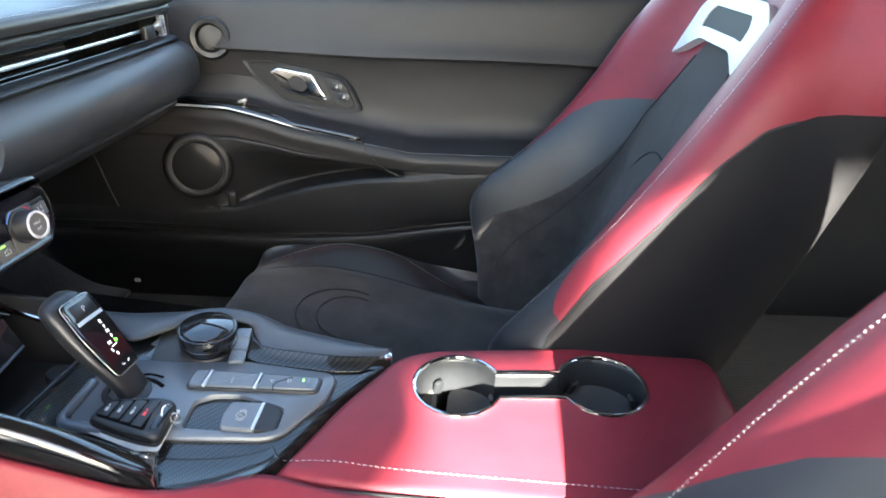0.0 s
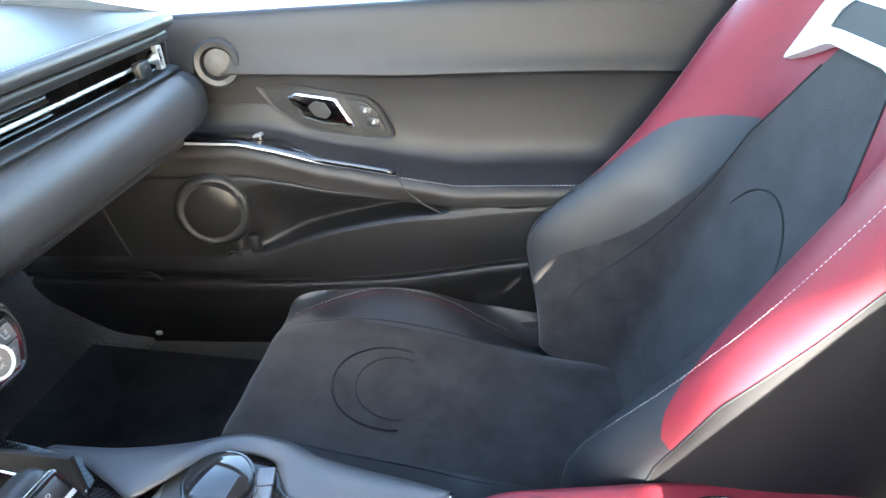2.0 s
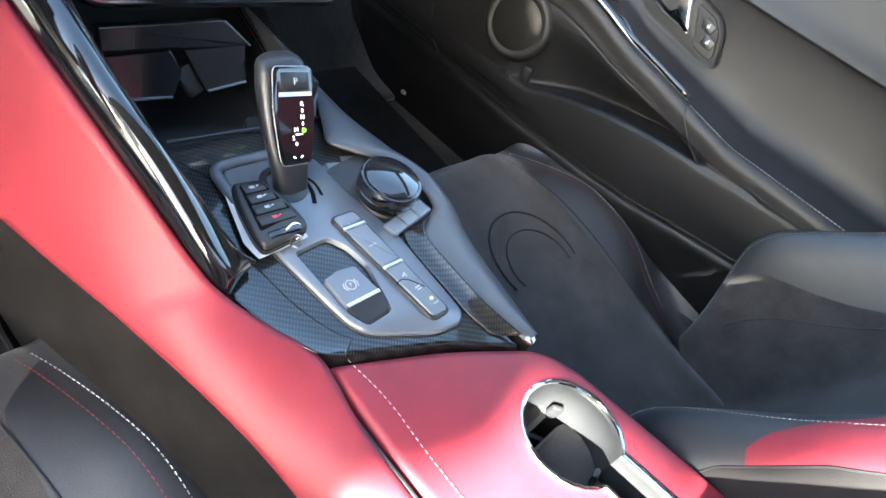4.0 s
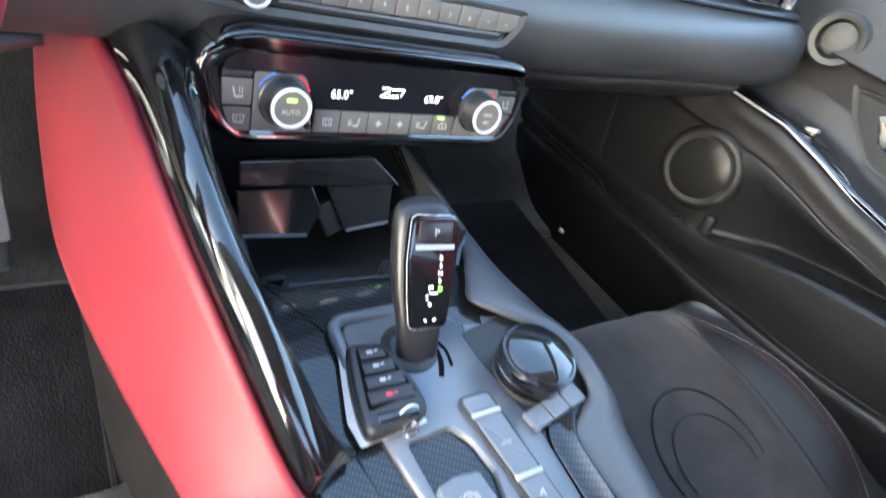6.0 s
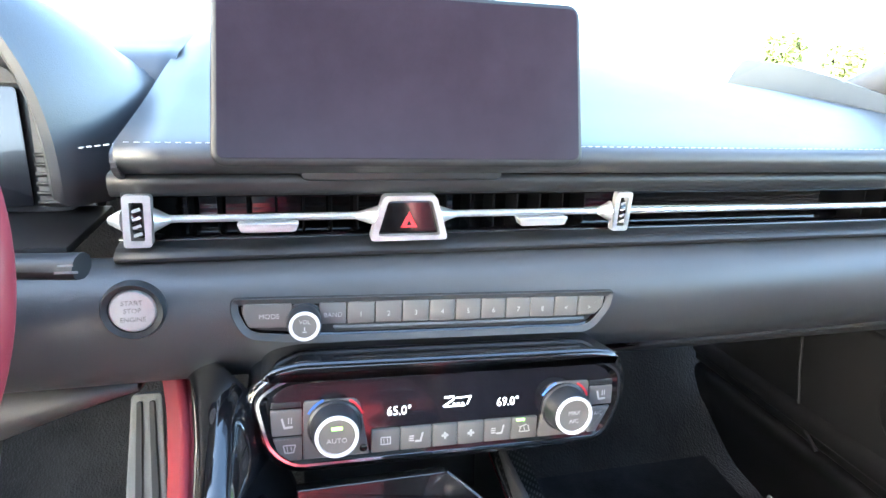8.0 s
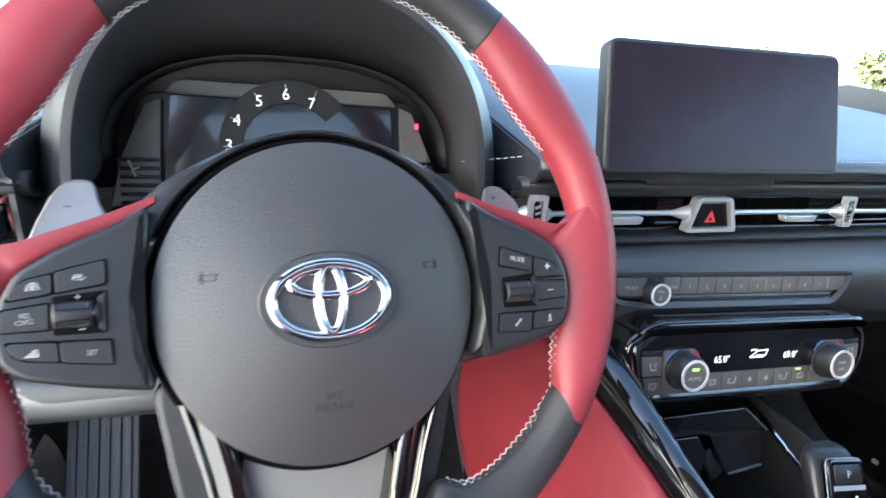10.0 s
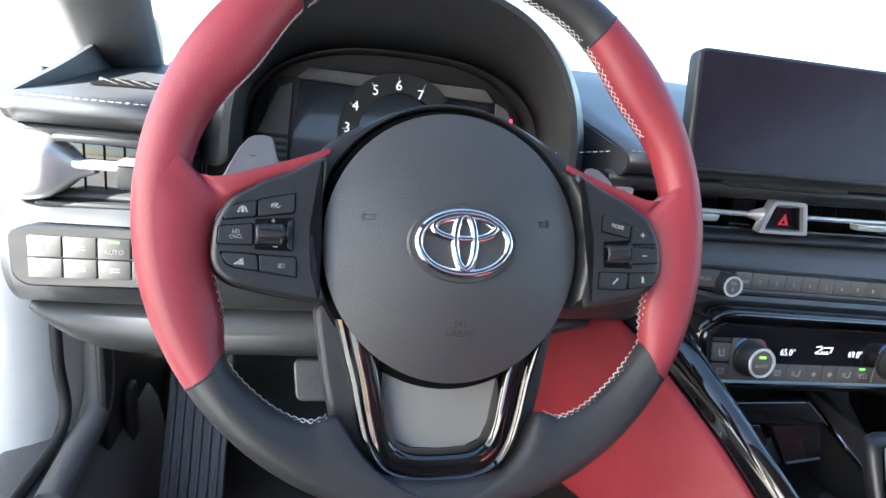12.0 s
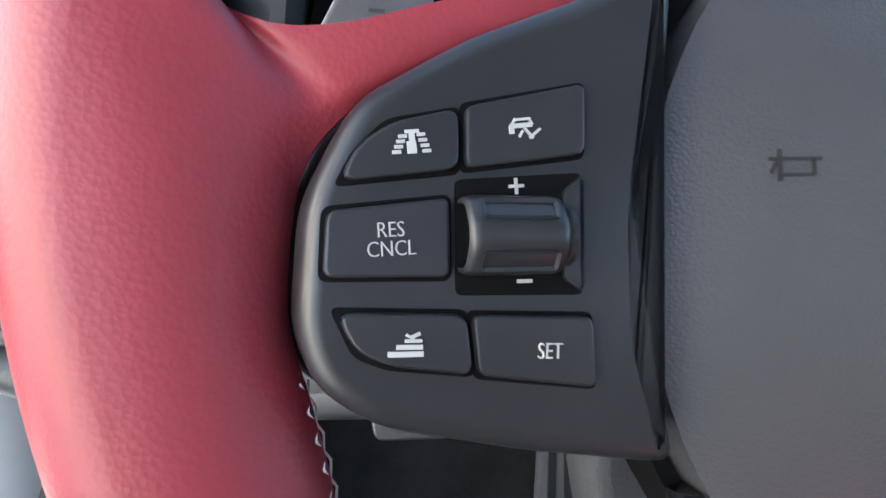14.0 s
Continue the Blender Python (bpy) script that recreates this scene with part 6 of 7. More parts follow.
# ---- seats ----
def seat(name, at, label, group):
    st = thing(name, label, "seat", group, at=at)
    # backrest: rings of a closed section, lofted upwards along a leaning line
    line = spline([(-0.455, 0.15, 0.215, 0.95), (-0.530, 0.30, 0.258, 1.52), (-0.588, 0.46, 0.268, 1.10), (-0.636, 0.60, 0.268, 0.74), (-0.684, 0.72, 0.250, 0.50), (-0.730, 0.82, 0.185, 0.25), (-0.765, 0.90, 0.140, 0.15), (-0.800, 0.965, 0.110, 0.10)], 90)
    half = [(0.00, 0.000), (0.28, 0.002), (0.46, 0.010), (0.60, 0.040), (0.72, 0.084), (0.82, 0.104), (0.94, 0.109), (1.04, 0.094), (1.082, 0.048), (1.085, -0.01), (1.05, -0.08), (0.80, -0.112), (0.40, -0.120)]
    sec = spline(half, 49)
    sec = np.vstack([sec, [[-x, d] for x, d in sec[::-1][:-1]]])
    m = len(sec)
    verts, info = [], []
    for j, (y, z, w, k) in enumerate(line):
        a = line[max(j - 1, 0)]
        b = line[min(j + 1, len(line) - 1)]
        d = np.array([b[0] - a[0], b[1] - a[1]])
        d /= np.linalg.norm(d)
        nx, nz = d[1], -d[0]                         # forwards and up, square to the back
        for i, (sx, dd) in enumerate(sec):
            kk = k * (1 + (0.30 * math.exp(-((z - 0.36) / 0.16) ** 2) if sx > 0 else 0))
            dep = dd * (kk if dd > 0 else (1.0 if z < 0.74 else max(0.35, 1 - (z - 0.74) * 4)))
            tight = 1 - 0.20 * min(1.0, max(0.0, (0.66 - z) / 0.20)) if sx > 0.4 else 1.0
            tight = 1 - (1 - tight) * min(1.0, (sx - 0.4) / 0.5) if sx > 0.4 else 1.0
            verts.append((sx * w * tight, y + nx * dep, z + nz * dep))
            s = i if i < 49 else i - m
            info.append((s, z, sx * w * tight, dep))
    faces = []
    for j in range(len(line) - 1):
        for i in range(m):
            q = (i + 1) % m
            faces.append((j * m + i, j * m + q, (j + 1) * m + q, (j + 1) * m + i))
    faces.append(tuple((len(line) - 1) * m + i for i in range(m)))
    faces.append(tuple(range(m))[::-1])
    S = np.array(info)

    def side(z):                                     # depth at which the outer seam runs
        return float(np.interp(z, [0.15, 0.30, 0.38, 0.46, 0.54, 0.614, 0.66, 0.69, 0.71, 0.73], [0.090, 0.118, 0.122, 0.104, 0.076, 0.052, 0.030, -0.010, -0.070, -0.14]))

    def f_back(i):                                   # shell behind and outer side
        q, z, x, dep = S[i]
        return min(side(z) - dep, (abs(q) - 26) * 0.02)

    def f_centre(i):                                 # suede middle, narrowing upwards
        q, z, x, dep = S[i]
        return float(np.interp(z, [0.15, 0.30, 0.46, 0.58, 0.66, 0.73], [0.170, 0.165, 0.142, 0.122, 0.080, 0.040])) - abs(x)

    def f_red(i):                                    # red shoulders reaching down the outer bolster
        q, z, x, dep = S[i]
        return z - float(np.interp(abs(q), [0, 8, 12, 16, 19, 21, 23, 25, 27, 29, 31, 34], [0.61, 0.60, 0.585, 0.56, 0.53, 0.495, 0.452, 0.425, 0.407, 0.400, 0.408, 0.43]))

    regs = regions(verts, faces, [f_back, f_centre, f_red])
    back = part("backrest", mesh_of(*regs[3]), BLACK, st, "black leather bolsters", recalc=False)
    part("back_shell", mesh_of(*regs[0]), SIDECLOTH, back, "black outer side", recalc=False)
    part("centre_panel", mesh_of(*regs[1]), SUEDE, back, "black suede panel", recalc=False)
    part("shoulder_panel", mesh_of(*regs[2]), REDS, back, "red leather shoulders", recalc=False)

    def on_back(s, z):
        """The surface point for a section place s (-1 to 1) and a height z."""
        j = min(int(np.searchsorted(line[:, 1], z)), len(line) - 1)
        f = min(1.0, max(0.0, (z - line[j - 1, 1]) / (line[j, 1] - line[j - 1, 1])))
        k = abs(s)
        k0 = int(k)
        out = 0
        for jj, wj in ((j - 1, 1 - f), (j, f)):
            for kk, wk in ((k0, 1 - k + k0), (k0 + 1, k - k0)):
                out = out + wj * wk * np.array(verts[jj * m + (kk if s >= 0 else (m - kk) % m)])
        return out
    for sg in (-1, 1):
        pts = [on_back(sg * float(np.interp(z, [0.24, 0.34, 0.52, 0.80], [21.0, 21.5, 23.5, 25.0])), z) + np.array([0, 0.0008, 0.0006]) for z in np.linspace(0.24, 0.80, 40)]
        part("bolster_stitching", stitches(spline(pts, 80), 0.0024, 0.0020, 0.00012), WHITE, back, smooth=False)
        pts = []
        for z in np.linspace(0.22, 0.675, 50):
            dpt = [float(sec[q2, 1]) * (float(np.interp(z, line[:, 1], line[:, 3])) if sec[q2, 1] > 0 else 1) for q2 in range(26, 44)]
            q2 = 26 + float(np.interp(-side(z), [-v for v in dpt], range(18)))
            pts.append(on_back(sg * q2, z) + np.array([sg * 0.0006, 0, 0]))
        part("piping", tube(spline(pts, 90), 0.0012, 6), RUBBER, back)
        pts = []
        for z in np.linspace(0.22, 0.68, 40):
            wd = float(np.interp(z, [0.15, 0.30, 0.46, 0.58, 0.66, 0.73], [0.170, 0.165, 0.142, 0.122, 0.080, 0.040]))
            q2 = float(np.interp(wd / float(np.interp(z, line[:, 1], line[:, 2])), sec[:30, 0], range(30)))
            pts.append(on_back(sg * q2, z) + np.array([0, 0.0006, 0]))
        part("panel_seam", tube(spline(pts, 70), 0.0013, 6), RUBBER, back)
    # curved seam in the suede
    arc = [(0.092 * math.cos(t), -0.004, 0.095 * math.sin(t)) for t in np.linspace(-0.5, math.pi + 0.5, 40)]
    pts = []
    for x, _, z in arc:
        zz = 0.455 + z
        j = int(np.argmin(abs(line[:, 1] - zz)))
        pts.append((x, float(np.interp(zz, line[:, 1], line[:, 0])) + 0.0016 + 0.02 * x * x, zz))
    part("panel_seam", tube(pts, 0.0014, 6), RUBBER, back)
    # harness bezel: bright frame with a hole
    j = int(np.argmin(abs(line[:, 1] - 0.72)))
    d = line[j + 3] - line[j - 3]
    BZ = basis((0, line[j, 0] + 0.012, 0.715), (1, 0, 0), (0, d[0], d[1]))
    o = rounded([(-0.135, -0.050), (-0.060, -0.012), (0.060, -0.012), (0.135, -0.050), (0.120, 0.030), (0.085, 0.052), (-0.085, 0.052), (-0.120, 0.030)], 0.010, 3)
    i_ = rounded([(-0.078, 0.002), (-0.050, 0.004), (0.050, 0.004), (0.078, 0.002), (0.078, 0.020), (0.066, 0.034), (-0.066, 0.034), (-0.078, 0.020)], 0.005, 3)
    part("harness_bezel", frame_prism(o, i_, 0.012, BZ, z0=-0.006, lift=-0.003), SILVERP, st, "bright silver bezel round the belt openings")
    part("belt_opening", prism(i_, 0.002, 0.0, BZ, z0=-0.004), RUBBER, st)
    # cushion
    cl_ = spline([(0.085, 0.170, 0.165, 0.0), (0.097, 0.228, 0.182, 0.0), (0.068, 0.267, 0.198, -0.35), (-0.03, 0.263, 0.224, 0.20), (-0.10, 0.250, 0.237, 0.48), (-0.19, 0.231, 0.238, 0.42), (-0.28, 0.215, 0.234, -0.30), (-0.42, 0.200, 0.222, -1.3), (-0.53, 0.200, 0.212, -1.6)], 70)
    chalf = [(0.00, 0.000), (0.30, -0.002), (0.52, 0.004), (0.66, 0.026), (0.80, 0.050), (0.92, 0.050), (1.02, 0.018), (1.06, -0.040), (1.05, -0.10), (0.9, -0.12), (0.4, -0.125)]
    cs = spline(chalf, 42)
    cs = np.vstack([cs, [[-x, d2] for x, d2 in cs[::-1][:-1]]])
    cm = len(cs)
    cv, ci_ = [], []
    for y, z, w, k in cl_:
        for q, (sx, dd) in enumerate(cs):
            cv.append((sx * w, y, max(0.13, z + dd * (k if dd > 0 else 1))))
            ci_.append((sx * w, y, q / 41 if q < 42 else (q - cm) / 41))
    cf = []
    for jj in range(len(cl_) - 1):
        for q in range(cm):
            cf.append((jj * cm + q, jj * cm + (q + 1) % cm, (jj + 1) * cm + (q + 1) % cm, (jj + 1) * cm + q))
    cf.append(tuple(range(cm))[::-1])
    cf.append(tuple((len(cl_) - 1) * cm + q for q in range(cm)))
    CI = np.array(ci_)

    def f_mid(i):
        x, y, s = CI[i]
        return (0.135 + 0.06 * max(0.0, min(1.0, (y - 0.02) / 0.06)) - abs(x)) if abs(s) < 0.5 else -0.1
    cr = regions(cv, cf, [f_mid])
    cush = part("cushion", mesh_of(*cr[1]), BLACK, st, "black leather cushion bolsters", recalc=False)
    part("cushion_panel", mesh_of(*cr[0]), SUEDE, cush, "black suede cushion panel", recalc=False)
    for sg in (-1, 1):
        pts = [(sg * 0.90 * w, y, z + 0.0535 * k + 0.0004) for y, z, w, k in cl_[16:60]]
        part("cushion_stitching", stitches(pts, 0.0036, 0.0028, 0.0003), WHITE, cush, smooth=False)
        pts = [(sg * 0.835 * w, y, z + 0.0528 * k + 0.0004) for y, z, w, k in cl_[16:60]]
        part("red_stitching", stitches(pts, 0.0036, 0.0030, 0.0003), REDTH, cush, smooth=False)
        pts = [(sg * 0.60 * w, y, z + 0.017 * k) for y, z, w, k in cl_[14:60]]
        part("cushion_seam", tube(pts, 0.0012, 6), RUBBER, cush)
    arc = [(0.085 * math.cos(t), -0.13 + 0.085 * math.sin(t)) for t in np.linspace(-0.3, math.pi + 0.3, 30)]
    part("cushion_seam", tube([(x, y, float(np.interp(-y, -cl_[12:, 0], cl_[12:, 1])) + 0.0008) for x, y in arc], 0.0018, 6), RUBBER, cush)
    arc = [(0.065 * math.cos(t), -0.14 + 0.060 * math.sin(t)) for t in np.linspace(-0.3, math.pi + 0.3, 30)]
    part("cushion_seam", tube([(x, y, float(np.interp(-y, -cl_[12:, 0], cl_[12:, 1])) + 0.0008) for x, y in arc], 0.0014, 6), RUBBER, cush)
    part("seat_base", rbox(0.40, 0.44, 0.10, 0.015, 2, pose(0, -0.22, 0.115)), TRIMD, st)
    part("side_cover", rbox(0.02, 0.36, 0.08, 0.008, 2, pose(0.235, -0.24, 0.15)), TRIMD, st)
    part("buckle", rbox(0.024, 0.05, 0.035, 0.006, 2, pose(0.215, -0.335, 0.150, 30)), SATIN, st, "belt anchor")
    return st


passenger = seat("car_seat", (0.835, 0.0, 0.0), "black suede sport seat with red leather shoulders", "front seats")
driver = copy_thing(passenger, pose(0.034, -0.036, 0.0) @ Matrix.Diagonal((-1, 1, 1, 1)))
tagged(driver, "black suede driver sport seat with red leather bolsters", "seat", "front seats")

# ---- passenger door ----
pdoor = thing("passenger_door", "closed passenger door with dark padded trim panel", "car door")
st_y = [0.62, 0.42, 0.34, 0.28, 0.207, 0.165, 0.125, 0.06, 0.0, -0.06, -0.132, -0.20, -0.224, -0.30, -0.45, -0.62, -0.85]


def door_row(ys, zs):
    """Heights along the door read off a few stations."""
    return [float(np.interp(-y, [-v for v in ys], zs)) for y in st_y]


arm = door_row([0.62, 0.34, 0.207, 0.115, 0.06, 0.0, -0.07, -0.132, -0.224, -0.404, -0.85], [0.556, 0.554, 0.549, 0.545, 0.530, 0.512, 0.498, 0.486, 0.471, 0.468, 0.464])
armx = door_row([0.62, 0.30, 0.10, -0.10, -0.22, -0.85], [1.075, 1.062, 1.056, 1.056, 1.047, 1.045])
pock = door_row([0.62, 0.28, 0.125, 0.05, -0.027, -0.126, -0.222, -0.359, -0.85], [0.345, 0.345, 0.352, 0.379, 0.401, 0.417, 0.424, 0.438, 0.458])
grov = door_row([0.62, 0.334, 0.107, -0.108, -0.335, -0.85], [0.292, 0.290, 0.283, 0.293, 0.328, 0.385])
creas = door_row([0.62, 0.30, 0.08, -0.14, -0.30, -0.50, -0.85], [0.662, 0.652, 0.641, 0.630, 0.627, 0.622, 0.600])
deep = door_row([0.62, 0.165, 0.10, -0.126, -0.185, -0.205, -0.85], [0.0, 0.0, 1.0, 1.0, 0.55, 0.0, 0.0])
prof = []
for y, a, ax, p, g, c, r in zip(st_y, arm, armx, pock, grov, creas, deep):
    low = [(1.050 + r * v, y, (a - 0.034) * (1 - f) + (p + 0.004) * f) for v, f in ((0.008, 0.25), (0.030, 0.55), (0.048, 0.85))]
    prof.append([(1.200, y, 0.734), (1.176, y, 0.738), (1.160, y, 0.726), (1.148, y, c + 0.035), (1.1375, y, c + 0.007), (1.1365, y, c), (1.1435, y, c - 0.008), (1.149, y, c - 0.05), (1.146, y, a + 0.045), (1.135, y, a + 0.016), (1.118, y, a + 0.007), (ax + 0.028, y, a + 0.002), (ax + 0.010, y, a), (ax + 0.002, y, a - 0.005), (ax - 0.003, y, a - 0.016), (ax, y, a - 0.034)] + low
                + [(1.050 + 0.048 * r, y, p + 0.004), (1.049 + 0.008 * r, y, p + 0.0018), (1.0465, y, p - 0.003), (1.0445, y, p - 0.012), (1.046, y, 0.5 * (p + g)), (1.052, y, g + 0.020), (1.056, y, g + 0.006), (1.067, y, g + 0.0015), (1.067, y, g - 0.003), (1.058, y, g - 0.009), (1.060, y, g - 0.03), (1.085, y, max(0.16, g - 0.09)), (1.10, y, 0.13), (1.105, y, 0.10)])
prof = np.array(prof)
cols = [spline(prof[:, k], 90) for k in range(prof.shape[1])]
rings = [spline([c[j] for c in cols], 187) for j in range(90)]
part("trim_panel", loft([r[:91] for r in rings], False, False), DOORUP, pdoor, "dark padded door trim", solid=0.006)
part("lower_panel", loft([r[90:] for r in rings], False, False), DOORLOW, pdoor, "black lower door moulding with an open pocket", solid=0.006)
part("door_edge_seam", tube(spline([(1.050, 0.405, 0.46), (1.051, 0.392, 0.385), (1.051, 0.374, 0.325), (1.052, 0.338, 0.293)], 24), 0.003, 8), RUBBER, pdoor)
part("pocket_stop", rbox(0.016, 0.020, 0.034, 0.006, 3, pose(1.057, 0.140, 0.368, 0, 0, 12)), DOORLOW, pdoor)


def arm_line(y):
    return float(np.interp(-y, -np.array(st_y), arm)), float(np.interp(-y, -np.array(st_y), armx))


# glossy insert along the front of the armrest, running out in a thin bright line
ins_a, ins_b = [], []
for y in np.linspace(0.225, -0.128, 30):
    a, ax = arm_line(y)
    wid = 0.042 * max(0.03, min(1.0, (y - 0.0) / 0.07, (0.245 - y) / 0.03))
    ins_a.append((ax + 0.002, y, a + 0.0055))
    ins_b.append((ax + 0.002 + wid, y, a + 0.010))
part("gloss_insert", loft(ribbon(ins_a, ins_b, 30, 6, 0.002, (0, 0, 1)), False, False), GLOSS, pdoor, "piano black insert", solid=-0.003)
part("insert_edge", tube([(x - 0.001, y, z) for x, y, z in ins_a], lambda t: 0.0024 - 0.0014 * t, 8), SATIN, pdoor, "thin satin edge")
part("window_switch", rbox(0.016, 0.030, 0.010, 0.003, 2, pose(1.078, 0.105, 0.552, -8)), GLOSS, pdoor)
part("switch_cap", rbox(0.012, 0.016, 0.006, 0.002, 2, pose(1.078, 0.098, 0.559, -16)), SATIN, pdoor)
pts = [(arm_line(y)[1] + 0.006, y, arm_line(y)[0] + 0.0008) for y in np.linspace(-0.136, -0.80, 70)]
part("armrest_stitching", stitches(pts, 0.0036, 0.0028, 0.0005), GREYMARK, pdoor, smooth=False)
part("armrest_seam", tube(spline([(1.090, -0.128, 0.494), (1.064, -0.131, 0.490), (1.052, -0.138, 0.474), (1.050, -0.165, 0.446), (1.048, -0.200, 0.425)], 24), 0.0014, 6), RUBBER, pdoor)
# handle bezel, sunk with a fine groove round it; chrome pull and lock keys
HB = basis((1.139, 0.0, 0.570), (0, -1, 0), (0.12, 0, 1))
bo = rounded([(-0.116, 0.054), (-0.066, 0.058), (0.078, 0.028), (0.098, 0.010), (0.119, -0.036), (0.112, -0.046), (0.090, -0.048), (-0.034, -0.029), (-0.086, 0.012)], 0.010, 4)
bi = rounded([(-0.106, 0.049), (-0.064, 0.053), (0.075, 0.0235), (0.094, 0.007), (0.112, -0.034), (0.107, -0.041), (0.090, -0.0425), (-0.032, -0.0235), (-0.082, 0.014)], 0.008, 4)
hb = part("handle_bezel", frame_prism(bo, bi, 0.009, HB, z0=-0.006, lift=-0.003), DOORUP, pdoor, "dark handle surround")
part("bezel_inner", prism(bi, 0.004, 0.0, HB, z0=-0.006), DOORLOW, hb)
part("bezel_groove", tube([tuple(HB @ Vector((x, y, 0.0002))) for x, y in bi], 0.0011, 6, True), RUBBER, hb)
ho = rounded([(-0.060, 0.033), (-0.042, 0.041), (0.026, 0.029), (0.054, -0.021), (-0.004, -0.013), (-0.036, -0.003)], 0.004, 4)
hi = rounded([(-0.024, 0.0165), (-0.011, 0.0255), (0.006, 0.0215), (0.0155, 0.004), (0.006, -0.0055), (-0.014, 0.0005)], 0.004, 4)
hd = part("door_pull", prism(ho, 0.013, 0.005, HB, 4, z0=-0.002), CHROME, pdoor, "chrome interior door handle")
part("pull_recess", prism(hi, 0.0022, 0.0006, HB, z0=0.0102), RUBBER, hd, "dark finger opening")
part("lock_panel", prism(rounded([(0.036, 0.026), (0.072, 0.019), (0.090, 0.004), (0.104, -0.030), (0.098, -0.037), (0.066, -0.031)], 0.005, 3), 0.005, 0.0015, HB, z0=-0.003), DOORLOW, hb)
for x, y in ((0.071, 0.004), (0.084, -0.0155)):
    kk = part("lock_key", rbox(0.022, 0.016, 0.006, 0.002, 2, HB @ pose(x, y, 0.001, 0, 0, -12)), BTN, pdoor)
    bars([(0, 0, 0.005, 0.004, 20), (0.001, 0.004, 0.0035, 0.0013, 0)], HB @ pose(x, y, 0.0043), MARK, kk, "lock_symbol")
# tweeter and door speaker
tw = thing("tweeter", "round tweeter with a dark bezel and pale grille", "loudspeaker", at=(1.140, 0.168, 0.663))
TM = basis((0, 0, 0), (0.25, -1, 0), (0.1, 0, 1))
part("bezel", lathe([(0.023, -0.006), (0.041, -0.006), (0.040, 0.003), (0.035, 0.008), (0.027, 0.006), (0.023, -0.002)], 44, TM), TRIMD, tw, "dark ring")
part("grille", lathe([(0.0, 0.0065), (0.010, 0.006), (0.018, 0.003), (0.0225, -0.001), (0.0225, -0.004), (0.0, -0.004)], 36, TM @ pose(0.002, 0.001, 0)), GREYG, tw, "grey cloth grille")
bars([(0.004, -0.033, 0.006, 0.003, 0)], TM @ pose(0, 0, 0.0065), GREYMARK, tw)
sp = thing("door_speaker", "round door loudspeaker with black cloth grille", "loudspeaker", at=(1.036, 0.190, 0.441))
SM = basis((-0.003, 0, 0), (0.22, -1, 0), (0.12, 0, 1))
part("bezel", lathe([(0.046, -0.012), (0.066, -0.012), (0.064, -0.006), (0.057, -0.001), (0.051, -0.001), (0.047, -0.004)], 52, SM), DOORLOW, sp, "dark moulded ring")
part("grille", lathe([(0.0, 0.002), (0.02, 0.0015), (0.042, -0.001), (0.048, -0.004), (0.048, -0.008), (0.0, -0.008)], 44, SM), GRILLE, sp, "black cloth grille")
part("speaker_trim", lathe([(0.0465, -0.003), (0.0495, -0.003), (0.0495, 0.0005), (0.0465, -0.0005)], 44, SM), RUBBER, sp)
part("puddle_lamp", rbox(0.006, 0.012, 0.008, 0.002, 2, pose(1.033, 0.374, 0.181)), KEYPAPER, pdoor, "small lens")

# ---- shell of the cabin ----
floor = thing("floor", "dark carpeted cabin floor", "floor", kind="structure")
part("carpet", rbox(1.62, 2.3, 0.05, 0.01, 1, pose(0.41, -0.25, 0.075)), CARPET, floor)
fw = thing("firewall", "dark carpeted firewall", "firewall", kind="structure")
part("carpet", loft([[(x, y, z) for y, z in spline([(0.45, 0.10), (0.56, 0.14), (0.72, 0.34), (0.78, 0.55), (0.78, 0.77)], 24)] for x in np.linspace(-0.36, 1.20, 8)], False, False), CARPET, fw, solid=0.01)
part("tunnel", rbox(0.24, 0.75, 0.42, 0.03, 3, pose(0.415, 0.45, 0.175)), CARPET, fw)
mt = thing("passenger_floor_mat", "dark carpet mat in the passenger footwell", "floor mat")
part("mat", rbox(0.44, 0.52, 0.012, 0.005, 2, pose(0.83, 0.30, 0.107, 6)), MATM, mt)
dmat = thing("driver_floor_mat", "black floor mat with bound edge under the pedals", "floor mat")
part("mat", rbox(0.40, 0.50, 0.012, 0.005, 2, pose(0.02, 0.20, 0.107, 4)), MATM, dmat)
part("binding", tube([(x, y, 0.114 + (y - 0.2) * 0.07) for x, y in rounded([(-0.18, -0.05), (0.22, -0.05), (0.22, 0.45), (-0.18, 0.45)], 0.03)], 0.004, 6, True), RUBBER, dmat)
# pedals
ped = thing("brake_pedal", "brushed metal brake pedal with rubber tread", "pedal", at=(-0.058, 0.455, 0.36))
part("pad", prism(rounded([(-0.045, -0.030), (0.038, -0.030), (0.044, 0.030), (-0.052, 0.030)], 0.012), 0.010, 0.003, basis((0, 0, 0), (1, 0, 0), (0, 0.45, 1))), PEDAL, ped, "brushed metal pad")
part("pedal_arm", rbox(0.016, 0.016, 0.20, 0.003, 2, pose(0.02, 0.05, 0.10, -22)), TRIMD, ped)
bars([(-0.02, 0.010, 0.022, 0.002, 20), (0.018, 0.010, 0.022, 0.002, -20), (0, -0.004, 0.002, 0.03, 0), (0.004, -0.018, 0.06, 0.002, 0)], basis((0, -0.0105, 0), (1, 0, 0), (0, 0.45, 1)) @ pose(0, 0, 0.004), GREYTRIM, ped, "tread")
acc = thing("accelerator_pedal", "tall metal accelerator pedal with ribs", "pedal", at=(0.125, 0.50, 0.285))
AM = basis((0, 0, 0), (1, 0, 0), (0.12, 0.40, 1))
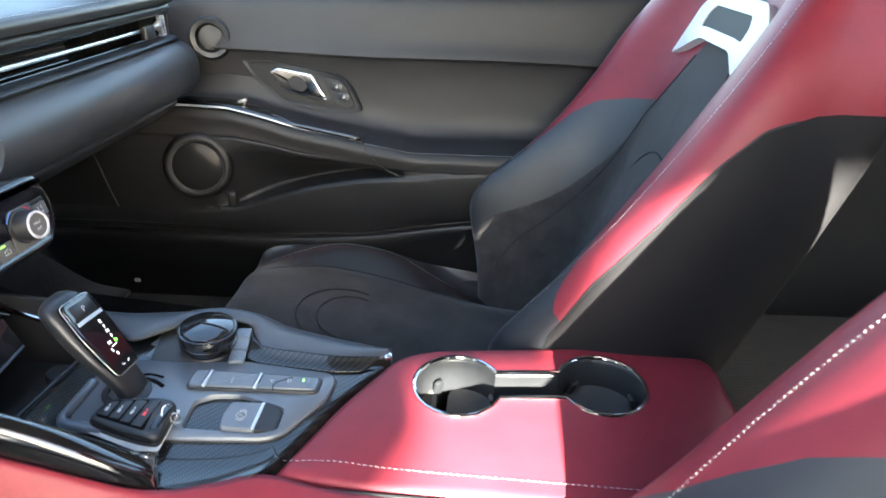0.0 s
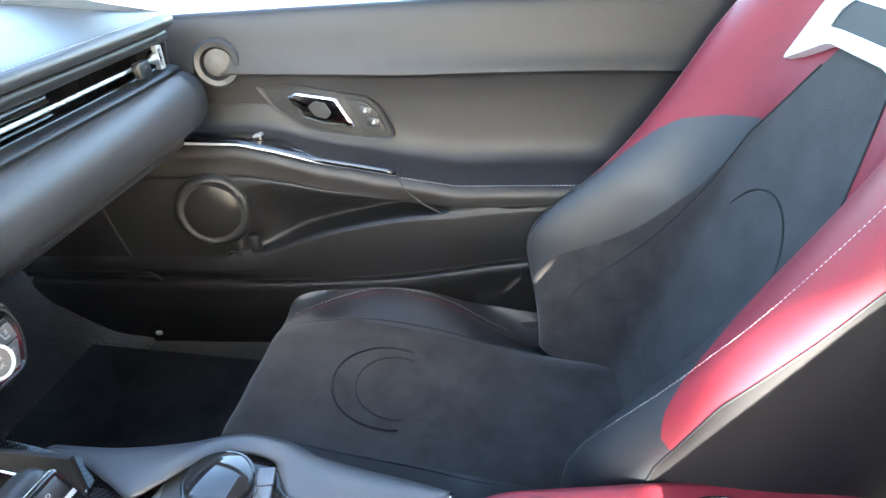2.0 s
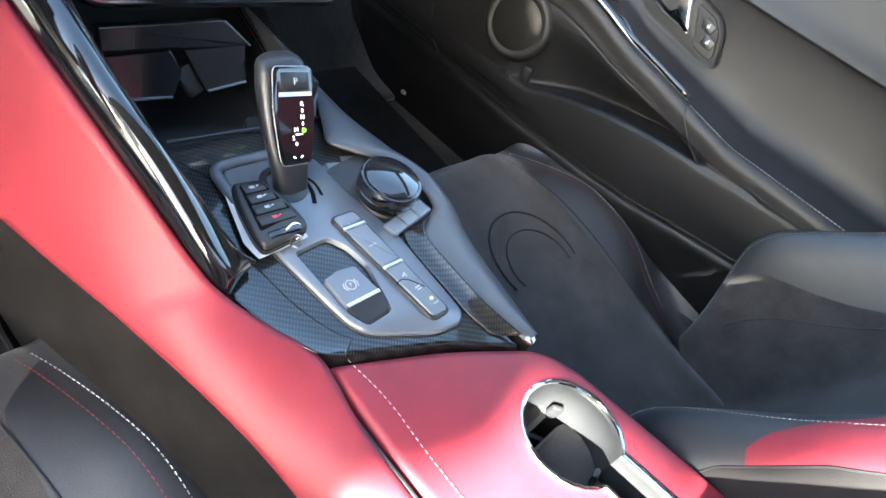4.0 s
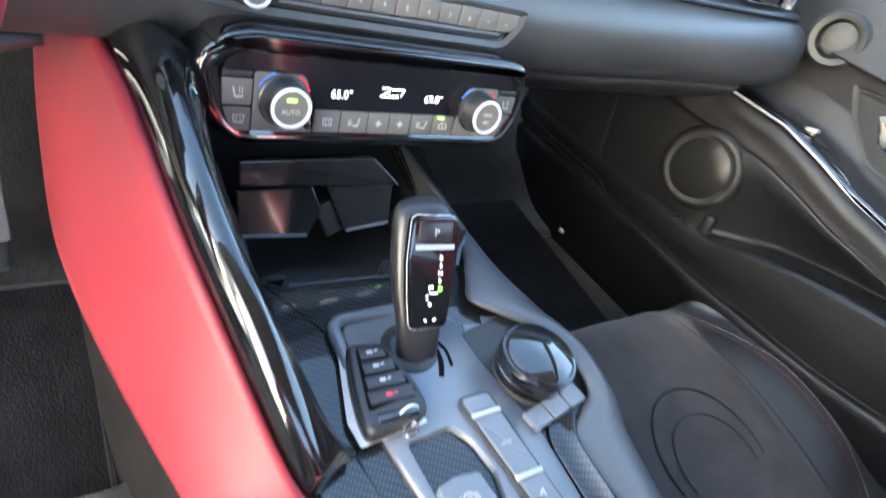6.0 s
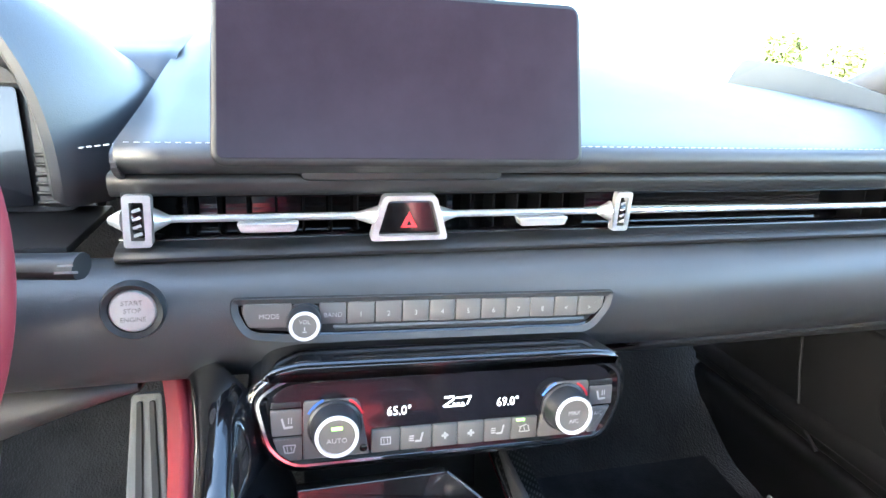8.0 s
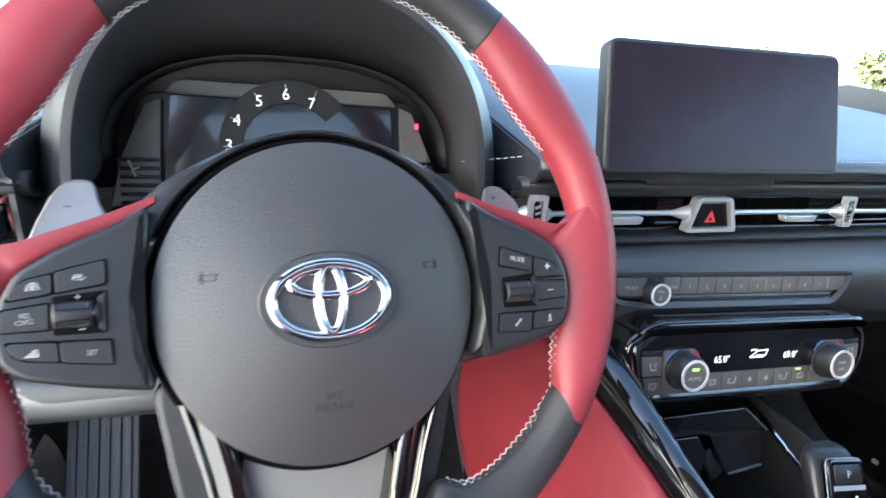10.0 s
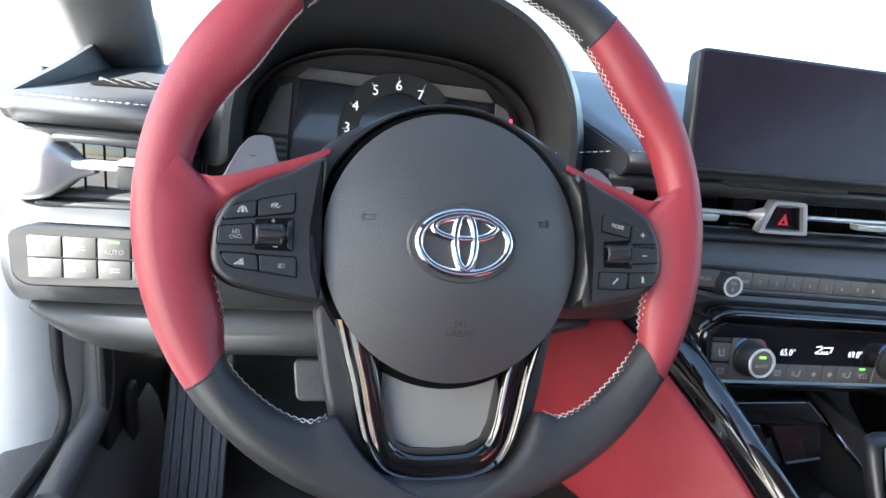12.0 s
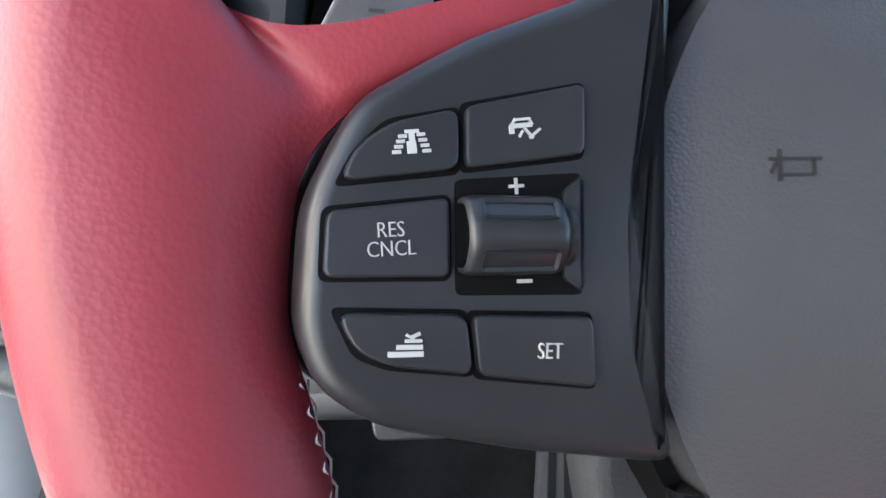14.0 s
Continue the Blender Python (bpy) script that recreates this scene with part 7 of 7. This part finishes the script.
part("pad", prism(rounded([(-0.030, -0.095), (0.026, -0.095), (0.020, 0.095), (-0.018, 0.095)], 0.008), 0.012, 0.003, AM), GREYTRIM, acc, "grey pad")
for s in (-1, 1):
    part("rubber_rib", prism(rounded([(s * 0.006, -0.075), (s * 0.016, -0.075), (s * 0.011, 0.085), (s * 0.004, 0.085)][::s], 0.003), 0.004, 0.001, AM, z0=0.011), RUBBER, acc)
part("hinge", rbox(0.07, 0.05, 0.014, 0.005, 2, pose(-0.015, -0.045, -0.10, 20)), PEDAL, acc)
frst = thing("foot_rest", "ribbed grey foot rest", "foot rest", at=(-0.245, 0.47, 0.25))
FM = basis((0, 0, 0), (1, 0, 0), (0, 0.55, 1))
part("pad", prism(rounded([(-0.042, -0.15), (0.045, -0.15), (0.045, 0.15), (-0.042, 0.15)], 0.008), 0.010, 0.003, FM), GREYTRIM, frst)
for k in range(6):
    part("rib", rbox(0.006, 0.27, 0.006, 0.002, 2, FM @ pose(-0.032 + k * 0.0132, 0, 0.012)), GREYTRIM, frst)
# driver's door opening: sill, hinge pillar, seal
sill = thing("door_sill", "grey plastic sill along the open driver's door", "door sill", kind="structure")
part("sill_cover", loft([[(x, y, z) for x, z in spline([(-0.30, 0.11), (-0.31, 0.26), (-0.345, 0.32), (-0.40, 0.335), (-0.45, 0.31), (-0.47, 0.18)], 18)] for y in np.linspace(0.55, -1.1, 10)], False, False), GREYTRIM, sill, solid=0.004)
pil = thing("hinge_pillar", "painted hinge pillar with rubber seal", "pillar", kind="structure")
part("painted_jamb", loft([[(x, y, z) for x, y in spline([(-0.335, 0.50), (-0.36, 0.40), (-0.40, 0.345), (-0.455, 0.34), (-0.50, 0.38), (-0.52, 0.48)], 20)] for z in np.linspace(0.15, 0.74, 10)], False, False), PAINT, pil, solid=0.004)
part("door_seal", tube(spline([(-0.368, 0.36, 0.77), (-0.372, 0.352, 0.60), (-0.372, 0.350, 0.45), (-0.368, 0.34, 0.36), (-0.38, 0.20, 0.335), (-0.38, -0.30, 0.335)], 60), 0.0065, 12, up=(1, 0, 0)), RUBBER, pil, "black rubber door seal")
part("jamb_trim", tube(spline([(-0.342, 0.40, 0.56), (-0.345, 0.40, 0.45), (-0.345, 0.38, 0.36), (-0.35, 0.25, 0.325)], 40), 0.017, 14, up=(1, 0, 0)), GREYTRIM, pil, "grey inner trim")
part("kick_panel", rbox(0.012, 0.30, 0.42, 0.005, 2, pose(-0.335, 0.52, 0.32)), TRIMD, pil)
part("bonnet_release", rbox(0.014, 0.03, 0.085, 0.006, 2, pose(-0.322, 0.44, 0.32)), TRIMD, pil, "black release lever")
for z in (0.36, 0.58):
    part("door_hinge", rbox(0.07, 0.035, 0.05, 0.006, 2, pose(-0.50, 0.35, z)), PAINT, pil)
odoor = thing("driver_door", "open driver's door in pale grey paint", "car door", at=(-0.55, 0.36, 0.0))
DM = pose(0, 0, 0, 0, 0, -68)
part("door_shell", loft([[DM @ Vector((-0.06 * f, y, 0)) + Vector((0, 0, z)) for y, z in ((0.0, 0.22), (0.0, 0.74), (-0.95, 0.78), (-0.95, 0.25))] for f in (0, 1)]), PAINT, odoor, "pale grey outer skin", smooth=False)
part("door_trim", loft([[DM @ Vector((0.004 + 0.035 * f, y, 0)) + Vector((0, 0, z)) for y, z in ((-0.04, 0.26), (-0.04, 0.72), (-0.92, 0.75), (-0.92, 0.28))] for f in (0, 1)]), BLACK, odoor, "dark inner trim", smooth=False)
part("wiring_gaiter", tube(spline([(0.05, 0.0, 0.48), (0.02, -0.01, 0.475), (-0.01, 0.0, 0.475)], 16), 0.016, 10), RUBBER, odoor)

# roof, pillars, glass
roof = thing("ceiling", "dark cloth headliner", "ceiling", kind="structure")
rv = []
for y in np.linspace(-0.15, -1.25, 8):
    rv.append([(XC + x * 0.66, y, 1.235 - 0.035 * x * x - 0.02 * (abs(y + 0.7)) ** 2) for x in np.linspace(-1, 1, 24)])
part("headliner", loft(rv, False, False), HEAD, roof, solid=-0.03)
for s, nm in ((-1, "a_pillar_driver"), (1, "a_pillar_passenger")):
    ap = thing(nm, "dark trimmed windscreen pillar", "pillar", kind="structure")
    p0, p1 = Vector((XC + s * 0.77, 0.56, 0.765)), Vector((XC + s * 0.62, -0.30, 1.15))
    rr = []
    for t in np.linspace(-0.08, 1, 14):
        p = p0.lerp(p1, t)
        w = 0.050 - 0.016 * t
        rr.append([(p.x + w * math.cos(a), p.y + w * 1.1 * math.sin(a), p.z + 0.3 * w * math.sin(a)) for a in np.linspace(0, 2 * math.pi, 16, endpoint=False)])
    part("pillar_trim", loft(rr), HEAD, ap)
    sr = thing("roof_rail_driver" if s < 0 else "roof_rail_passenger", "dark roof rail over the side window", "pillar", kind="structure")
    part("rail", tube(spline([(XC + s * 0.625, -0.28, 1.15), (XC + s * 0.64, -0.7, 1.190), (XC + s * 0.66, -1.05, 1.175), (XC + s * 0.70, -1.30, 1.04)], 20), 0.034, 10), HEAD, sr)
    bp = thing("b_pillar_driver" if s < 0 else "b_pillar_passenger", "dark trimmed pillar behind the door", "pillar", kind="structure")
    part("pillar_trim", loft([[(XC + s * x, y, z) for y in np.linspace(-0.88 if s > 0 else -1.06, -1.45, 8)] for x, z in ((0.80, 0.15), (0.79, 0.45), (0.775, 0.74), (0.70, 0.98), (0.64, 1.13))], False, False), HEAD if s > 0 else BLACK, bp, solid=0.03)
rb = thing("rear_bulkhead", "dark carpeted bulkhead behind the seats", "bulkhead", kind="structure")
part("carpet", rbox(1.56, 0.04, 0.85, 0.01, 1, pose(XC, -1.25, 0.47)), CARPET, rb)
part("shelf", rbox(1.56, 0.5, 0.04, 0.01, 1, pose(XC, -1.48, 0.78)), CARPET, rb)
part("strut_brace", tube([(XC - 0.7, -1.2, 0.70), (XC + 0.7, -1.2, 0.70)], 0.03, 12), TRIMD, rb)


def pane(name, rings, label):
    w = thing(name, label, "window", kind="structure")
    g = part("pane", loft(rings, False, False), GLASS, w, "clear glass")
    g.visible_shadow = False
    return w


pane("windscreen", [[(XC + x * (0.80 - 0.17 * t), 0.80 - 1.10 * t - 0.10 * x * x, 0.79 + 0.385 * t + 0.03 * math.sin(math.pi * t)) for x in np.linspace(-1, 1, 14)] for t in np.linspace(0, 1, 10)], "clear raked windscreen")
pane("side_window", [[(1.180 - 0.10 * t, y, 0.755 + 0.40 * t - 0.1 * max(0, (y - 0.1)) * t) for y in np.linspace(0.42 - 0.55 * t, -0.90, 10)] for t in np.linspace(0, 1, 6)], "closed passenger side window")
# bonnet in front of the screen
bn = thing("bonnet", "painted bonnet ahead of the windscreen", "bonnet", kind="structure")
part("skin", loft([[(XC + x * (0.85 - 0.15 * t), 0.86 + 1.25 * t, 0.80 - 0.20 * t * t - 0.05 * x * x) for x in np.linspace(-1, 1, 16)] for t in np.linspace(0, 1, 12)], False, False), PAINT, bn, solid=0.02)
part("cowl", rbox(1.55, 0.10, 0.03, 0.01, 1, pose(XC, 0.84, 0.765)), TRIMD, bn)

# ---- outside ----
gr = thing("ground", "pale sunlit concrete car park", "ground", kind="structure")
bm = bmesh.new()
bmesh.ops.create_circle(bm, cap_ends=True, radius=2500, segments=48)
part("surface", bm, ASPHALT, gr, smooth=False)


def tree(x, y, h, seed):
    rnd = random.Random(seed)
    tr_ = thing("tree", "small leafy tree at the edge of the car park", "tree", "trees", at=(x, y, 0))
    part("trunk", tube(spline([(0, 0, 0), (0.06, 0.03, h * 0.25), (-0.05, 0.05, h * 0.55), (0.02, 0, h * 0.85)], 14), lambda t: 0.16 * (1 - 0.8 * t), 8), BARK, tr_)
    for k in range(5):
        a = rnd.uniform(0, 6.28)
        part("limb", tube([(0, 0, h * (0.35 + 0.08 * k)), (h * 0.18 * math.cos(a), h * 0.18 * math.sin(a), h * (0.5 + 0.09 * k))], lambda t: 0.06 * (1 - 0.7 * t), 6), BARK, tr_)
    bm = bmesh.new()
    for k in range(900):
        u = Vector((rnd.gauss(0, 1), rnd.gauss(0, 1), rnd.gauss(0, 1))).normalized() * rnd.random() ** 0.4
        if noise.noise(u * 2.3 + Vector((seed, 0, 0))) < -0.12:
            continue
        c = Vector((u.x * h * 0.36, u.y * h * 0.36, h * 0.68 + u.z * h * 0.32))
        q = [bm.verts.new(c + Vector((rnd.uniform(-1, 1), rnd.uniform(-1, 1), rnd.uniform(-1, 1))) * 0.26) for _ in range(4)]
        bm.faces.new(q)
    part("crown", bm, LEAF, tr_, smooth=False, recalc=False)


for k, (x, y, h) in enumerate(((25.5, 27, 3.0), (28.5, 26, 2.6), (31.5, 25, 3.2), (36, 24, 3.0), (41, 22, 3.6), (-20, 24, 4.2), (-24, 20, 4.6), (-16, 27, 3.8))):
    tree(x, y, h, k)
lp = thing("lamp_post", "tall grey car park lamp post", "lamp post", at=(31.0, 25.0, 0))
part("mast", tube([(0, 0, 0), (0, 0, 8.0)], lambda t: 0.09 - 0.03 * t, 10), POLEM, lp)
part("lamp_head", rbox(0.9, 0.3, 0.12, 0.04, 2, pose(-0.4, 0, 8.0)), POLEM, lp)
kb_ = thing("kerb", "low concrete kerb round the planting", "kerb", kind="structure")
part("kerb_stone", rbox(60, 0.25, 0.16, 0.03, 2, pose(12, 32.0, 0.08)), WALLM, kb_)
# added panel out of view; its outline shapes the sun patches in the cabin
pier = thing("shade_blocker", "unseen added panel cut to shade parts of the cabin", "pier", kind="structure")
shade_outline = [(-0.90, 0.0), (-1.83, 0.0), (-1.834, 2.736), (-1.885, 2.774), (-1.915, 2.796), (-1.916, 2.850), (-2.100, 2.864), (-2.136, 2.910), (-2.156, 2.975), (-2.19, 3.050), (-2.25, 3.090), (-2.50, 3.12), (-2.50, 5.2), (-0.80, 5.2), (-0.80, 3.04), (-1.05, 2.850), (-1.166, 2.805), (-1.215, 2.670), (-1.208, 2.630), (-1.176, 2.576), (-0.93, 2.560)]
part("shade_panel", shape(prism(shade_outline, 0.06, 0.005), Matrix(((0, 0, 1, -4.03), (1, 0, 0, 0), (0, 1, 0, 0), (0, 0, 0, 1)))), WALLM, pier)
body = thing("body_side", "painted body side beyond the passenger door", "car body", kind="structure")
part("outer_skin", rbox(0.03, 2.6, 0.62, 0.01, 1, pose(1.26, -0.55, 0.40)), PAINT, body)
# added dark panel where the hatch glass would be, keeps rear sky out of reflections
part("rear_sky_blocker", rbox(1.70, 0.03, 0.50, 0.01, 1, pose(XC, -1.72, 0.98)), HEAD, body)
part("rear_quarter", rbox(0.03, 0.50, 0.40, 0.01, 1, pose(1.15, -1.50, 0.95)), HEAD, body)
rt = thing("rear_side_trim", "dark trim beside the passenger seat back", "trim panel", kind="structure")
part("panel", loft([[(1.125 - 0.02 * (z > 0.4) + 0.06 * (z > 0.7), y, z) for z in (0.09, 0.25, 0.45, 0.60, 0.75, 0.80)] for y in np.linspace(-0.74, -1.28, 8)], False, False), BLACK, rt, solid=0.008)
rs = thing("rear_speaker", "oval speaker trim in the rear side panel", "loudspeaker", at=(1.10, -0.93, 0.52))
RS = basis((0, 0, 0), (0.2, -1, 0), (0.1, 0, 1))
part("trim_ring", loft([[tuple(RS @ Vector((x, y, z))) for x, y in ellipse(a2, b2, 36)] for a2, b2, z in ((0.10, 0.05, 0.0), (0.095, 0.046, 0.012), (0.080, 0.036, 0.008), (0.078, 0.034, 0.0))], True, True), GLOSS, rs, "gloss dark oval ring")
part("grille", loft([[tuple(RS @ Vector((x, y, z))) for x, y in ellipse(a2, b2, 36)] for a2, b2, z in ((0.079, 0.035, 0.0), (0.05, 0.02, 0.006), (0.001, 0.001, 0.007))], True, False), GRILLE, rs, "dark cloth grille")
